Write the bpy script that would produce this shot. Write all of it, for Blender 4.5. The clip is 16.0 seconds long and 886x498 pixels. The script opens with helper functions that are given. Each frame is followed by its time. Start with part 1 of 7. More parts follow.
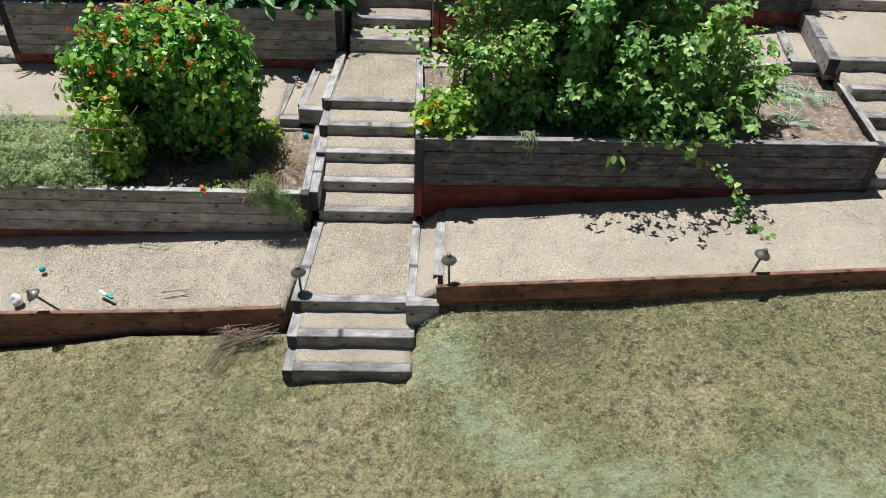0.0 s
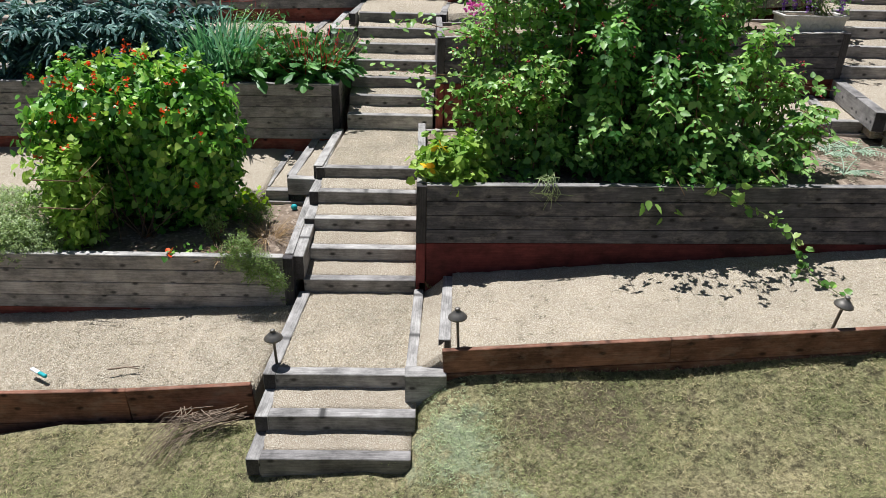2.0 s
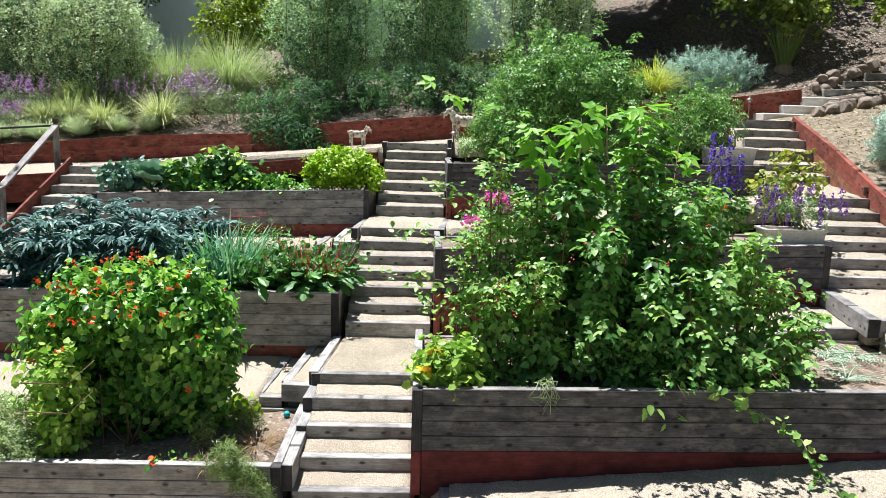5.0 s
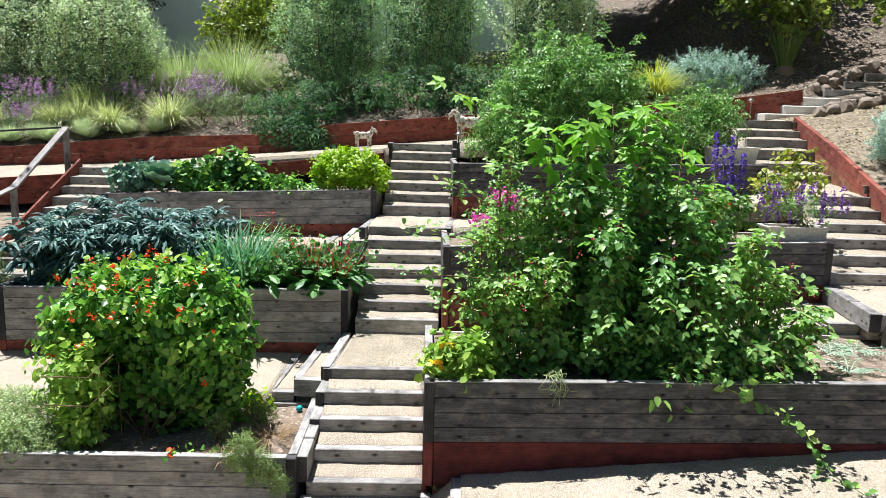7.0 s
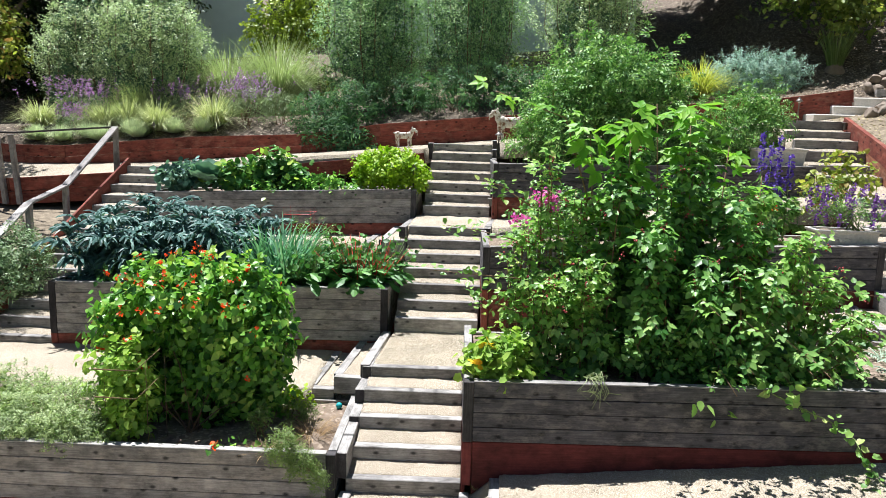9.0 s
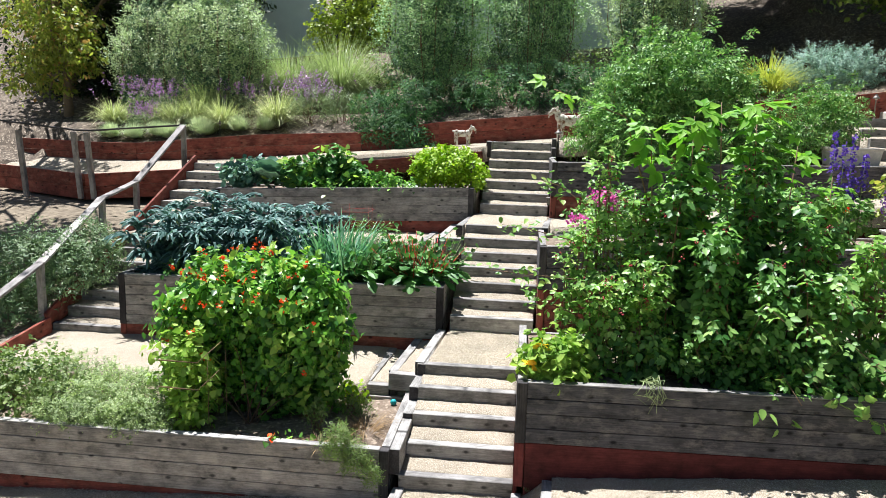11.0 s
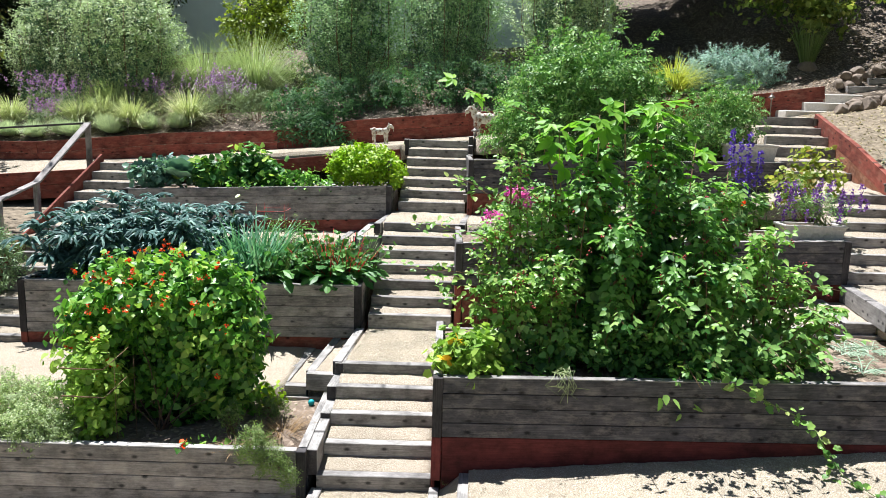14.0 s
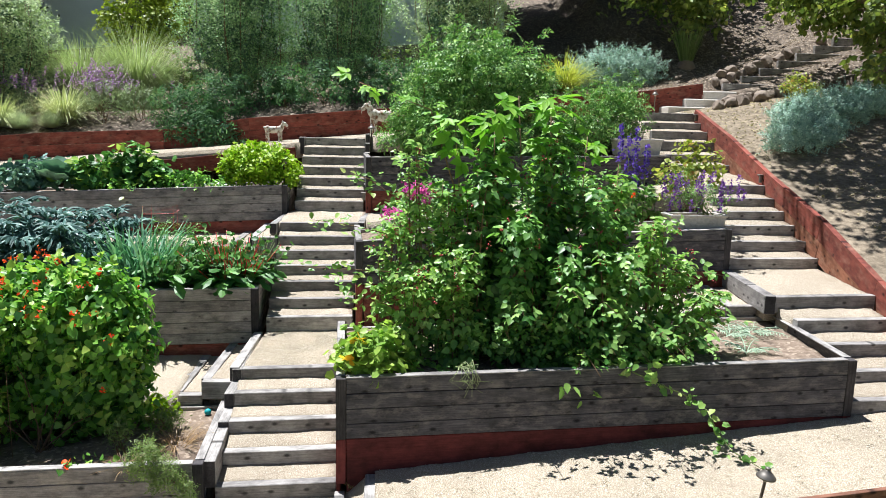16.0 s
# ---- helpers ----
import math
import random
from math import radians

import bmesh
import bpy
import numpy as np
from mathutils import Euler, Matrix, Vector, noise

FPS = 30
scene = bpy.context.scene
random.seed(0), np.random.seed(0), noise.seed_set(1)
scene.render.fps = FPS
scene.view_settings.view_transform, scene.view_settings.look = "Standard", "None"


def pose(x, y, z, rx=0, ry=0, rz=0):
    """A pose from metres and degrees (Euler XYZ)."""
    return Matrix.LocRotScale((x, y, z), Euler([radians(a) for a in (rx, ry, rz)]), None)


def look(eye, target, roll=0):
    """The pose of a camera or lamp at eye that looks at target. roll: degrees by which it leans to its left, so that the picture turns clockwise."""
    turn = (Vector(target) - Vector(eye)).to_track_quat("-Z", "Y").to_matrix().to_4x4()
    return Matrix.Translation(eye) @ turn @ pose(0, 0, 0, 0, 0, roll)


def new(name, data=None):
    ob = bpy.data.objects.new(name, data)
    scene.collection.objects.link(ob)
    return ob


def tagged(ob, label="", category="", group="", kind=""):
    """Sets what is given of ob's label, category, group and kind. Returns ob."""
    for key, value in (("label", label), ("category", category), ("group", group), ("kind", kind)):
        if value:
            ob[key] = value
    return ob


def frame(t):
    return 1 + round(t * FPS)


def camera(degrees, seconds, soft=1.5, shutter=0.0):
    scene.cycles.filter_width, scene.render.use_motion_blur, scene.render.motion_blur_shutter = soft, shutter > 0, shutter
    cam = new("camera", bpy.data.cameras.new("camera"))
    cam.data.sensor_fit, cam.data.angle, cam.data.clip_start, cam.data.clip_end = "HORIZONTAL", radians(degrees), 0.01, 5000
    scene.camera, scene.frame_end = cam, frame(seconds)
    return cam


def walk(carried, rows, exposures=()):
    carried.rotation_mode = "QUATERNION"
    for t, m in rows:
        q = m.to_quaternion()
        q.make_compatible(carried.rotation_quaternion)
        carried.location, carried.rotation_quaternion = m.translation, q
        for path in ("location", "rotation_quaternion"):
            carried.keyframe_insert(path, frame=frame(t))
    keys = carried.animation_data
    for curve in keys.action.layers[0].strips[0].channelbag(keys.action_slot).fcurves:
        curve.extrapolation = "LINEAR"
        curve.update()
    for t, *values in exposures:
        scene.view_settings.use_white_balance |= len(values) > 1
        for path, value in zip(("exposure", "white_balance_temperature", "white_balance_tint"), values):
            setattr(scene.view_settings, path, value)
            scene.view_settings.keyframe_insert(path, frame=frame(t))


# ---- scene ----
cam = camera(62.9, 16.0, soft=0.45)
PATH = [
    (0, (-0.056, -6.612, 5.565), (0.04, -5.068, 4.296), 3.3),
    (0.5, (0.053, -6.443, 4.683), (0.131, -4.791, 3.558), 2.5),
    (1, (0.066, -6.244, 4.009), (0.138, -4.566, 2.923), 2.0),
    (1.5, (0.042, -6.166, 3.987), (0.113, -4.491, 2.897), 2.0),
    (2, (0.023, -6.138, 4.071), (0.091, -4.349, 3.179), 1.8),
    (2.5, (0.017, -6.151, 4.014), (0.083, -4.264, 3.354), 1.8),
    (3, (0.053, -6.155, 4.05), (0.113, -4.238, 3.482), 1.7),
    (3.5, (0.056, -6.165, 3.96), (0.114, -4.202, 3.583), 1.8),
    (4, (0.063, -6.124, 3.957), (0.12, -4.153, 3.624), 1.8),
    (6.5, (-0.009, -6.262, 3.922), (0.047, -4.289, 3.6), 1.6),
    (7, (-0.042, -6.31, 3.912), (0.013, -4.336, 3.59), 1.6),
    (7.5, (-0.051, -6.351, 3.908), (0.002, -4.378, 3.585), 1.6),
    (8, (-0.062, -6.366, 3.901), (-0.03, -4.392, 3.576), 1.6),
    (8.5, (-0.067, -6.355, 3.908), (-0.076, -4.381, 3.583), 1.6),
    (9, (-0.069, -6.32, 3.904), (-0.118, -4.347, 3.581), 1.7),
    (9.5, (-0.087, -6.31, 3.906), (-0.195, -4.339, 3.583), 1.9),
    (9.7, (-0.083, -6.31, 3.909), (-0.222, -4.342, 3.583), 1.9),
    (11.8, (0.025, -6.311, 3.94), (-0.189, -4.352, 3.602), 1.7),
    (12, (0.047, -6.332, 3.947), (-0.151, -4.371, 3.607), 1.8),
    (12.5, (0.071, -6.345, 3.934), (-0.081, -4.38, 3.596), 1.7),
    (13, (0.047, -6.389, 3.94), (-0.055, -4.42, 3.602), 1.9),
    (13.5, (0.057, -6.366, 3.929), (0.003, -4.395, 3.593), 1.8),
    (14, (0.06, -6.341, 3.923), (0.058, -4.369, 3.589), 1.7),
    (14.5, (0.064, -6.308, 3.918), (0.123, -4.337, 3.585), 1.6),
    (15, (0.063, -6.286, 3.908), (0.193, -4.318, 3.577), 1.6),
    (15.5, (0.074, -6.286, 3.895), (0.273, -4.324, 3.566), 1.4),
    (16, (0.072, -6.261, 3.883), (0.343, -4.307, 3.554), 1.3),
]
walk(cam, [(t, look(eye, target, roll)) for t, eye, target, roll in PATH], [(0, 0.36, 6100, 11), (1.0, 0.46, 6100, 11), (2.0, 0.43, 6100, 11), (2.5, 0.52, 6100, 11), (3.0, 0.65, 6100, 11), (3.5, 0.82, 6100, 11), (4.0, 1.03, 6100, 11), (14.5, 1.03, 6100, 11), (16, 0.97, 6100, 11)])

# one shot from a small drone: it sinks, tilts up and then pans

# ---- world, sun, exposure ----
SUN_DIR = Vector((-0.22, 0.25, 1.0)).normalized()
world = bpy.data.worlds.new("world")
scene.world = world
world.use_nodes = True
wn = world.node_tree
sky = wn.nodes.new("ShaderNodeTexSky")
sky.sky_type = 'NISHITA'
sky.sun_disc = False
sky.sun_elevation = math.asin(SUN_DIR.z)
sky.sun_rotation = math.atan2(SUN_DIR.x, SUN_DIR.y)
wn.links.new(sky.outputs[0], wn.nodes["Background"].inputs[0])
wn.nodes["Background"].inputs[1].default_value = 0.031
sun_data = bpy.data.lights.new("sun", 'SUN')
sun_data.energy = 5.0
sun_data.angle = radians(0.53)
sun_data.color = (1.0, 0.975, 0.94)
sun = new("sun", sun_data)
sun.rotation_euler = SUN_DIR.to_track_quat("Z", "Y").to_euler()

# ---- materials ----


def mat(name, rough=0.8):
    m = bpy.data.materials.new(name)
    m.use_nodes = True
    b = m.node_tree.nodes["Principled BSDF"]
    b.inputs["Roughness"].default_value = rough
    b.inputs["Specular IOR Level"].default_value = 0.3
    return m, m.node_tree, b


def node(nt, kind, **vals):
    n = nt.nodes.new(kind)
    for k, v in vals.items():
        n.inputs[k].default_value = v
    return n


def ramp(nt, fac, stops):
    r = nt.nodes.new("ShaderNodeValToRGB")
    el = r.color_ramp.elements
    while len(el) < len(stops):
        el.new(0.5)
    for e, (p, c) in zip(el, stops):
        e.position, e.color = p, (*c, 1)
    nt.links.new(fac, r.inputs[0])
    return r.outputs[0]


def mix(nt, fac, a, b, mode='MIX'):
    n = nt.nodes.new("ShaderNodeMix")
    n.data_type, n.blend_type = 'RGBA', mode
    for sock, v in ((n.inputs[0], fac), (n.inputs[6], a), (n.inputs[7], b)):
        if isinstance(v, (int, float)):
            sock.default_value = v
        elif isinstance(v, tuple):
            sock.default_value = (*v, 1)
        else:
            nt.links.new(v, sock)
    return n.outputs[2]


def noise_tex(nt, vec, scale, detail=4.0, rough=0.6):
    n = node(nt, "ShaderNodeTexNoise", Scale=scale, Detail=detail, Roughness=rough)
    nt.links.new(vec, n.inputs["Vector"])
    return n.outputs[0]


def bump(nt, b, height, strength=0.4, dist=0.01):
    n = node(nt, "ShaderNodeBump", Strength=strength, Distance=dist)
    nt.links.new(height, n.inputs["Height"])
    nt.links.new(n.outputs[0], b.inputs["Normal"])


def coords(nt, scale=(1, 1, 1), own=True):
    """Object coordinates, shifted at random from object to object."""
    tc = nt.nodes.new("ShaderNodeTexCoord")
    mp = nt.nodes.new("ShaderNodeMapping")
    mp.inputs["Scale"].default_value = scale
    nt.links.new(tc.outputs["Object"], mp.inputs["Vector"])
    if own:
        oi = nt.nodes.new("ShaderNodeObjectInfo")
        ml = nt.nodes.new("ShaderNodeMath")
        ml.operation = 'MULTIPLY'
        ml.inputs[1].default_value = 37.0
        nt.links.new(oi.outputs["Random"], ml.inputs[0])
        nt.links.new(ml.outputs[0], mp.inputs["Location"])
    return mp.outputs[0]


def obj_random(nt):
    return nt.nodes.new("ShaderNodeObjectInfo").outputs["Random"]


def wood(name, dark, mid, light, rough=0.85, knots=True, weather=None):
    """Sawn timber with the grain along local x, knots, checks and board-to-board changes."""
    m, nt, b = mat(name, rough)
    grain = noise_tex(nt, coords(nt, (2.4, 60, 60)), 1.6, 8, 0.75)
    col = ramp(nt, grain, ((0.3, dark), (0.52, mid), (0.75, light)))
    blot = noise_tex(nt, coords(nt, (2.8, 5, 4)), 1.3, 6, 0.7)
    col = mix(nt, 1.0, col, ramp(nt, blot, ((0.33, (0.45,) * 3), (0.66, (1.35,) * 3))), 'MULTIPLY')
    tone = ramp(nt, obj_random(nt), ((0.0, (0.72, 0.7, 0.7)), (0.5, (0.95, 0.93, 0.92)), (1.0, (1.22, 1.2, 1.18))))
    col = mix(nt, 1.0, col, tone, 'MULTIPLY')
    if knots:
        v = nt.nodes.new("ShaderNodeTexVoronoi")
        v.voronoi_dimensions = '2D'
        v.inputs["Scale"].default_value = 1.0
        sp, cb = nt.nodes.new("ShaderNodeSeparateXYZ"), nt.nodes.new("ShaderNodeCombineXYZ")
        nt.links.new(coords(nt, (4.2, 9.0, 7.2)), sp.inputs[0])
        nt.links.new(sp.outputs[0], cb.inputs[0])
        nt.links.new(sp.outputs[2], cb.inputs[1])
        nt.links.new(cb.outputs[0], v.inputs["Vector"])
        some = ramp(nt, v.outputs["Color"], ((0.52, (0, 0, 0)), (0.56, (1, 1, 1))))
        k = mix(nt, 1.0, ramp(nt, v.outputs["Distance"], ((0.06, (0.97,) * 3), (0.17, (0, 0, 0)))), some, 'MULTIPLY')
        col = mix(nt, k, col, tuple(c * 0.3 for c in dark))
    if weather:
        w = noise_tex(nt, coords(nt, (2.2, 3, 5)), 2.1, 7, 0.7)
        col = mix(nt, ramp(nt, w, ((0.5, (0, 0, 0)), (0.72, (0.8,) * 3))), col, weather)
    nt.links.new(col, b.inputs["Base Color"])
    bump(nt, b, grain, 0.5, 0.004)
    return m


M_GREY = wood("weathered_grey_timber", (0.165, 0.158, 0.15), (0.31, 0.30, 0.285), (0.46, 0.445, 0.42))
M_PLANK = wood("weathered_bed_plank", (0.16, 0.153, 0.15), (0.335, 0.315, 0.30), (0.51, 0.48, 0.45), weather=(0.48, 0.42, 0.37))
M_PLANK_DARK = wood("dark_stained_bed_plank", (0.04, 0.039, 0.046), (0.085, 0.082, 0.09), (0.16, 0.153, 0.158), weather=(0.28, 0.25, 0.23))
M_POST = wood("dark_bed_post", (0.03, 0.028, 0.03), (0.06, 0.056, 0.058), (0.11, 0.10, 0.10), knots=False)
M_RED = wood("redwood_stained_board", (0.13, 0.038, 0.028), (0.24, 0.064, 0.045), (0.34, 0.105, 0.072), weather=(0.31, 0.15, 0.105))
M_SKIRT = wood("wine_red_painted_board", (0.115, 0.024, 0.022), (0.15, 0.034, 0.031), (0.19, 0.05, 0.042), knots=False)
M_RUST = wood("faded_rust_board", (0.20, 0.075, 0.04), (0.33, 0.14, 0.08), (0.45, 0.22, 0.135), weather=(0.40, 0.24, 0.16))
M_BROWN = wood("brown_border_board", (0.12, 0.055, 0.035), (0.21, 0.10, 0.065), (0.31, 0.16, 0.105), weather=(0.3, 0.2, 0.15))
M_RAIL = wood("pale_handrail_wood", (0.27, 0.25, 0.235), (0.40, 0.38, 0.36), (0.52, 0.50, 0.475), knots=False)


def gravel_mat():
    m, nt, b = mat("pale_crushed_gravel", 0.95)
    vec = coords(nt, own=False)
    vs = []
    for sc in (130.0, 60.0):
        v = nt.nodes.new("ShaderNodeTexVoronoi")
        v.inputs["Scale"].default_value = sc
        nt.links.new(vec, v.inputs["Vector"])
        vs.append(v)
    col = ramp(nt, vs[0].outputs["Color"], ((0.0, (0.43, 0.36, 0.285)), (0.35, (0.51, 0.447, 0.355)), (0.7, (0.66, 0.60, 0.495)), (1.0, (0.79, 0.745, 0.65))))
    gaps = ramp(nt, vs[0].outputs["Distance"], ((0.25, (1, 1, 1)), (0.62, (0.58, 0.55, 0.51))))
    col = mix(nt, 1.0, col, gaps, 'MULTIPLY')
    big = noise_tex(nt, vec, 1.1, 5)
    col = mix(nt, 1.0, col, ramp(nt, big, ((0.3, (0.80, 0.785, 0.755)), (0.7, (1.06, 1.05, 1.03)))), 'MULTIPLY')
    nt.links.new(col, b.inputs["Base Color"])
    h = mix(nt, 0.4, vs[0].outputs["Distance"], vs[1].outputs["Distance"])
    bump(nt, b, h, 0.9, -0.012)
    return m


def earth_mat(name, stops, chips=None, scale=9.0):
    m, nt, b = mat(name, 0.95)
    vec = coords(nt, own=False)
    n1 = noise_tex(nt, vec, scale, 8, 0.7)
    col = ramp(nt, n1, stops)
    n2 = noise_tex(nt, vec, 0.8, 4)
    col = mix(nt, 1.0, col, ramp(nt, n2, ((0.3, (0.75,) * 3), (0.7, (1.15,) * 3))), 'MULTIPLY')
    if chips:
        v = nt.nodes.new("ShaderNodeTexVoronoi")
        v.inputs["Scale"].default_value = 32.0
        nt.links.new(vec, v.inputs["Vector"])
        k = ramp(nt, v.outputs["Color"], ((0.72, (0, 0, 0)), (0.8, (0.85,) * 3)))
        col = mix(nt, k, col, chips)
    nt.links.new(col, b.inputs["Base Color"])
    bump(nt, b, n1, 0.8, 0.03)
    return m


def lawn_mat():
    m, nt, b = mat("dry_patchy_lawn", 0.95)
    vec = coords(nt, own=False)
    fine = noise_tex(nt, vec, 60.0, 6, 0.8)
    col = ramp(nt, fine, ((0.25, (0.24, 0.21, 0.12)), (0.5, (0.43, 0.375, 0.23)), (0.75, (0.62, 0.545, 0.365))))
    green = noise_tex(nt, vec, 0.75, 8, 0.74)
    col = mix(nt, ramp(nt, green, ((0.42, (0, 0, 0)), (0.60, (0.85,) * 3))), col, (0.245, 0.255, 0.125))
    pale = noise_tex(nt, vec, 1.7, 6, 0.7)
    col = mix(nt, ramp(nt, pale, ((0.52, (0, 0, 0)), (0.68, (0.8,) * 3))), col, (0.54, 0.46, 0.285))
    # bare worn soil; its dark tone also paints crevice shade between lumps
    worn_crevice = noise_tex(nt, vec, 9.0, 7, 0.78)
    col = mix(nt, ramp(nt, worn_crevice, ((0.49, (0, 0, 0)), (0.60, (0.85,) * 3))), col, (0.105, 0.09, 0.055))
    grit = noise_tex(nt, vec, 26.0, 9, 0.85)
    col = mix(nt, 1.0, col, ramp(nt, grit, ((0.38, (0.34, 0.34, 0.30)), (0.60, (1.22, 1.22, 1.08)))), 'MULTIPLY')
    # bluish feed dye sprayed over part of the grass beside the steps
    sep = nt.nodes.new("ShaderNodeSeparateXYZ")
    tc = nt.nodes.new("ShaderNodeTexCoord")
    nt.links.new(tc.outputs["Object"], sep.inputs[0])

    def patch(cx, cy, rx, ry, k):
        out = None
        for s, c, r in ((0, cx, rx), (1, cy, ry)):
            a = nt.nodes.new("ShaderNodeMath")
            a.operation = 'SUBTRACT'
            nt.links.new(sep.outputs[s], a.inputs[0])
            a.inputs[1].default_value = c
            d = nt.nodes.new("ShaderNodeMath")
            d.operation = 'DIVIDE'
            nt.links.new(a.outputs[0], d.inputs[0])
            d.inputs[1].default_value = r
            p = nt.nodes.new("ShaderNodeMath")
            p.operation = 'POWER'
            nt.links.new(d.outputs[0], p.inputs[0])
            p.inputs[1].default_value = 2.0
            if out is None:
                out = p.outputs[0]
            else:
                q = nt.nodes.new("ShaderNodeMath")
                nt.links.new(out, q.inputs[0])
                nt.links.new(p.outputs[0], q.inputs[1])
                out = q.outputs[0]
        w = nt.nodes.new("ShaderNodeMath")
        nt.links.new(out, w.inputs[0])
        ma = nt.nodes.new("ShaderNodeMath")
        ma.operation = 'MULTIPLY_ADD'
        nt.links.new(noise_tex(nt, vec, 2.4, 8, 0.78), ma.inputs[0])
        ma.inputs[1].default_value = 3.4
        ma.inputs[2].default_value = -1.2
        nt.links.new(ma.outputs[0], w.inputs[1])
        return ramp(nt, w.outputs[0], ((0.55, (k,) * 3), (1.0, (0, 0, 0)))) if k else None

    for cx, cy, rx, ry, k in ((0.28, -1.95, 0.48, 0.5, 0.6), (0.62, -2.4, 0.6, 0.36, 0.55), (1.0, -2.75, 0.65, 0.4, 0.5), (3.3, -3.4, 1.1, 0.7, 0.5), (1.8, -3.2, 0.9, 0.4, 0.4), (2.6, -3.8, 1.5, 0.7, 0.4)):
        col = mix(nt, patch(cx, cy, rx, ry, k), col, (0.39, 0.46, 0.29))
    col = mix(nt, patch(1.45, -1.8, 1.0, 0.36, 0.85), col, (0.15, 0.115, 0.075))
    nt.links.new(col, b.inputs["Base Color"])
    lump = noise_tex(nt, vec, 8.0, 5, 0.65)
    bump(nt, b, mix(nt, 0.65, mix(nt, 0.5, grit, worn_crevice), lump), 1.0, 0.16)
    return m


def leaf_mat(name, dark, light, rough=0.45, trans=0.35, spec=0.35, pale=None):
    """Leaf with a colour of its own in each leaf, and light coming through it."""
    m, nt, b = mat(name, rough)
    b.inputs["Specular IOR Level"].default_value = spec
    g = nt.nodes.new("ShaderNodeNewGeometry")
    stops = [(0.0, dark), (0.85, light)]
    if pale:
        stops.append((0.97, pale))
    col = ramp(nt, g.outputs["Random Per Island"], tuple(stops))
    vec = coords(nt, own=False)
    col = mix(nt, 1.0, col, ramp(nt, noise_tex(nt, vec, 2.2, 3), ((0.3, (0.78, 0.8, 0.75)), (0.7, (1.15, 1.12, 1.05)))), 'MULTIPLY')
    nt.links.new(col, b.inputs["Base Color"])
    t = nt.nodes.new("ShaderNodeBsdfTranslucent")
    tint = mix(nt, 1.0, col, (1.35, 1.5, 0.9), 'MULTIPLY')
    nt.links.new(tint, t.inputs[0])
    mx = nt.nodes.new("ShaderNodeMixShader")
    mx.inputs[0].default_value = trans
    nt.links.new(b.outputs[0], mx.inputs[1])
    nt.links.new(t.outputs[0], mx.inputs[2])
    nt.links.new(mx.outputs[0], nt.nodes["Material Output"].inputs[0])
    return m


def plain(name, col, rough=0.6, metal=0.0, vary=0.15, scale=14.0, bumpy=0.2):
    m, nt, b = mat(name, rough)
    n = noise_tex(nt, coords(nt), scale, 5)
    lo, hi = tuple(c * (1 - vary) for c in col), tuple(min(1, c * (1 + vary)) for c in col)
    nt.links.new(ramp(nt, n, ((0.3, lo), (0.7, hi))), b.inputs["Base Color"])
    b.inputs["Metallic"].default_value = metal
    if bumpy:
        bump(nt, b, n, bumpy, 0.004)
    return m


M_GRAVEL = gravel_mat()
M_STONE = leaf_mat("loose_gravel_stone", (0.37, 0.315, 0.24), (0.60, 0.535, 0.43), rough=0.9, trans=0.0, spec=0.2, pale=(0.68, 0.62, 0.54))
M_CLOD = leaf_mat("dry_soil_clod", (0.20, 0.16, 0.115), (0.42, 0.35, 0.26), rough=0.95, trans=0.0, spec=0.1)
M_CHIP = leaf_mat("bark_chip", (0.06, 0.045, 0.032), (0.32, 0.25, 0.185), rough=0.95, trans=0.0, spec=0.1, pale=(0.45, 0.37, 0.28))
M_SOIL = earth_mat("dry_bed_soil", ((0.3, (0.10, 0.072, 0.052)), (0.5, (0.205, 0.155, 0.115)), (0.72, (0.32, 0.25, 0.19))), (0.37, 0.30, 0.23))
M_MULCH = earth_mat("bark_mulch_slope", ((0.3, (0.045, 0.035, 0.026)), (0.5, (0.12, 0.094, 0.07)), (0.72, (0.25, 0.20, 0.15))), (0.40, 0.33, 0.25))
M_BANK = earth_mat("dry_tan_bank_soil", ((0.3, (0.10, 0.08, 0.056)), (0.5, (0.22, 0.178, 0.125)), (0.72, (0.37, 0.305, 0.22))))
M_LAWN = lawn_mat()
M_BEAN = leaf_mat("bean_leaf", (0.03, 0.125, 0.025), (0.26, 0.54, 0.085), rough=0.38, trans=0.3, spec=0.5, pale=(0.44, 0.60, 0.14))
M_RASP = leaf_mat("raspberry_leaf", (0.025, 0.10, 0.022), (0.26, 0.51, 0.135), rough=0.42, trans=0.32, spec=0.4, pale=(0.38, 0.60, 0.20))
# darker copy of the bean leaf: interior shade put into the colour
M_INNER_SHADE = leaf_mat("painted_shade_inner_leaf", (0.03, 0.085, 0.030), (0.08, 0.18, 0.062), rough=0.5, trans=0.15, spec=0.3)
M_RASP_TIP = leaf_mat("raspberry_young_leaf", (0.07, 0.20, 0.035), (0.36, 0.58, 0.15), rough=0.4, trans=0.34, pale=(0.52, 0.60, 0.22))
M_LIME_CANE = leaf_mat("lime_green_cane_leaf", (0.11, 0.31, 0.025), (0.27, 0.50, 0.06), rough=0.5, trans=0.36, spec=0.3)
M_ZUC = leaf_mat("squash_leaf", (0.19, 0.35, 0.06), (0.44, 0.60, 0.13))
M_LIME = leaf_mat("lettuce_leaf", (0.20, 0.36, 0.015), (0.40, 0.56, 0.03))
M_KALE = leaf_mat("dark_kale_leaf", (0.03, 0.075, 0.072), (0.125, 0.25, 0.23), rough=0.5, trans=0.08, spec=0.4, pale=(0.27, 0.43, 0.39))
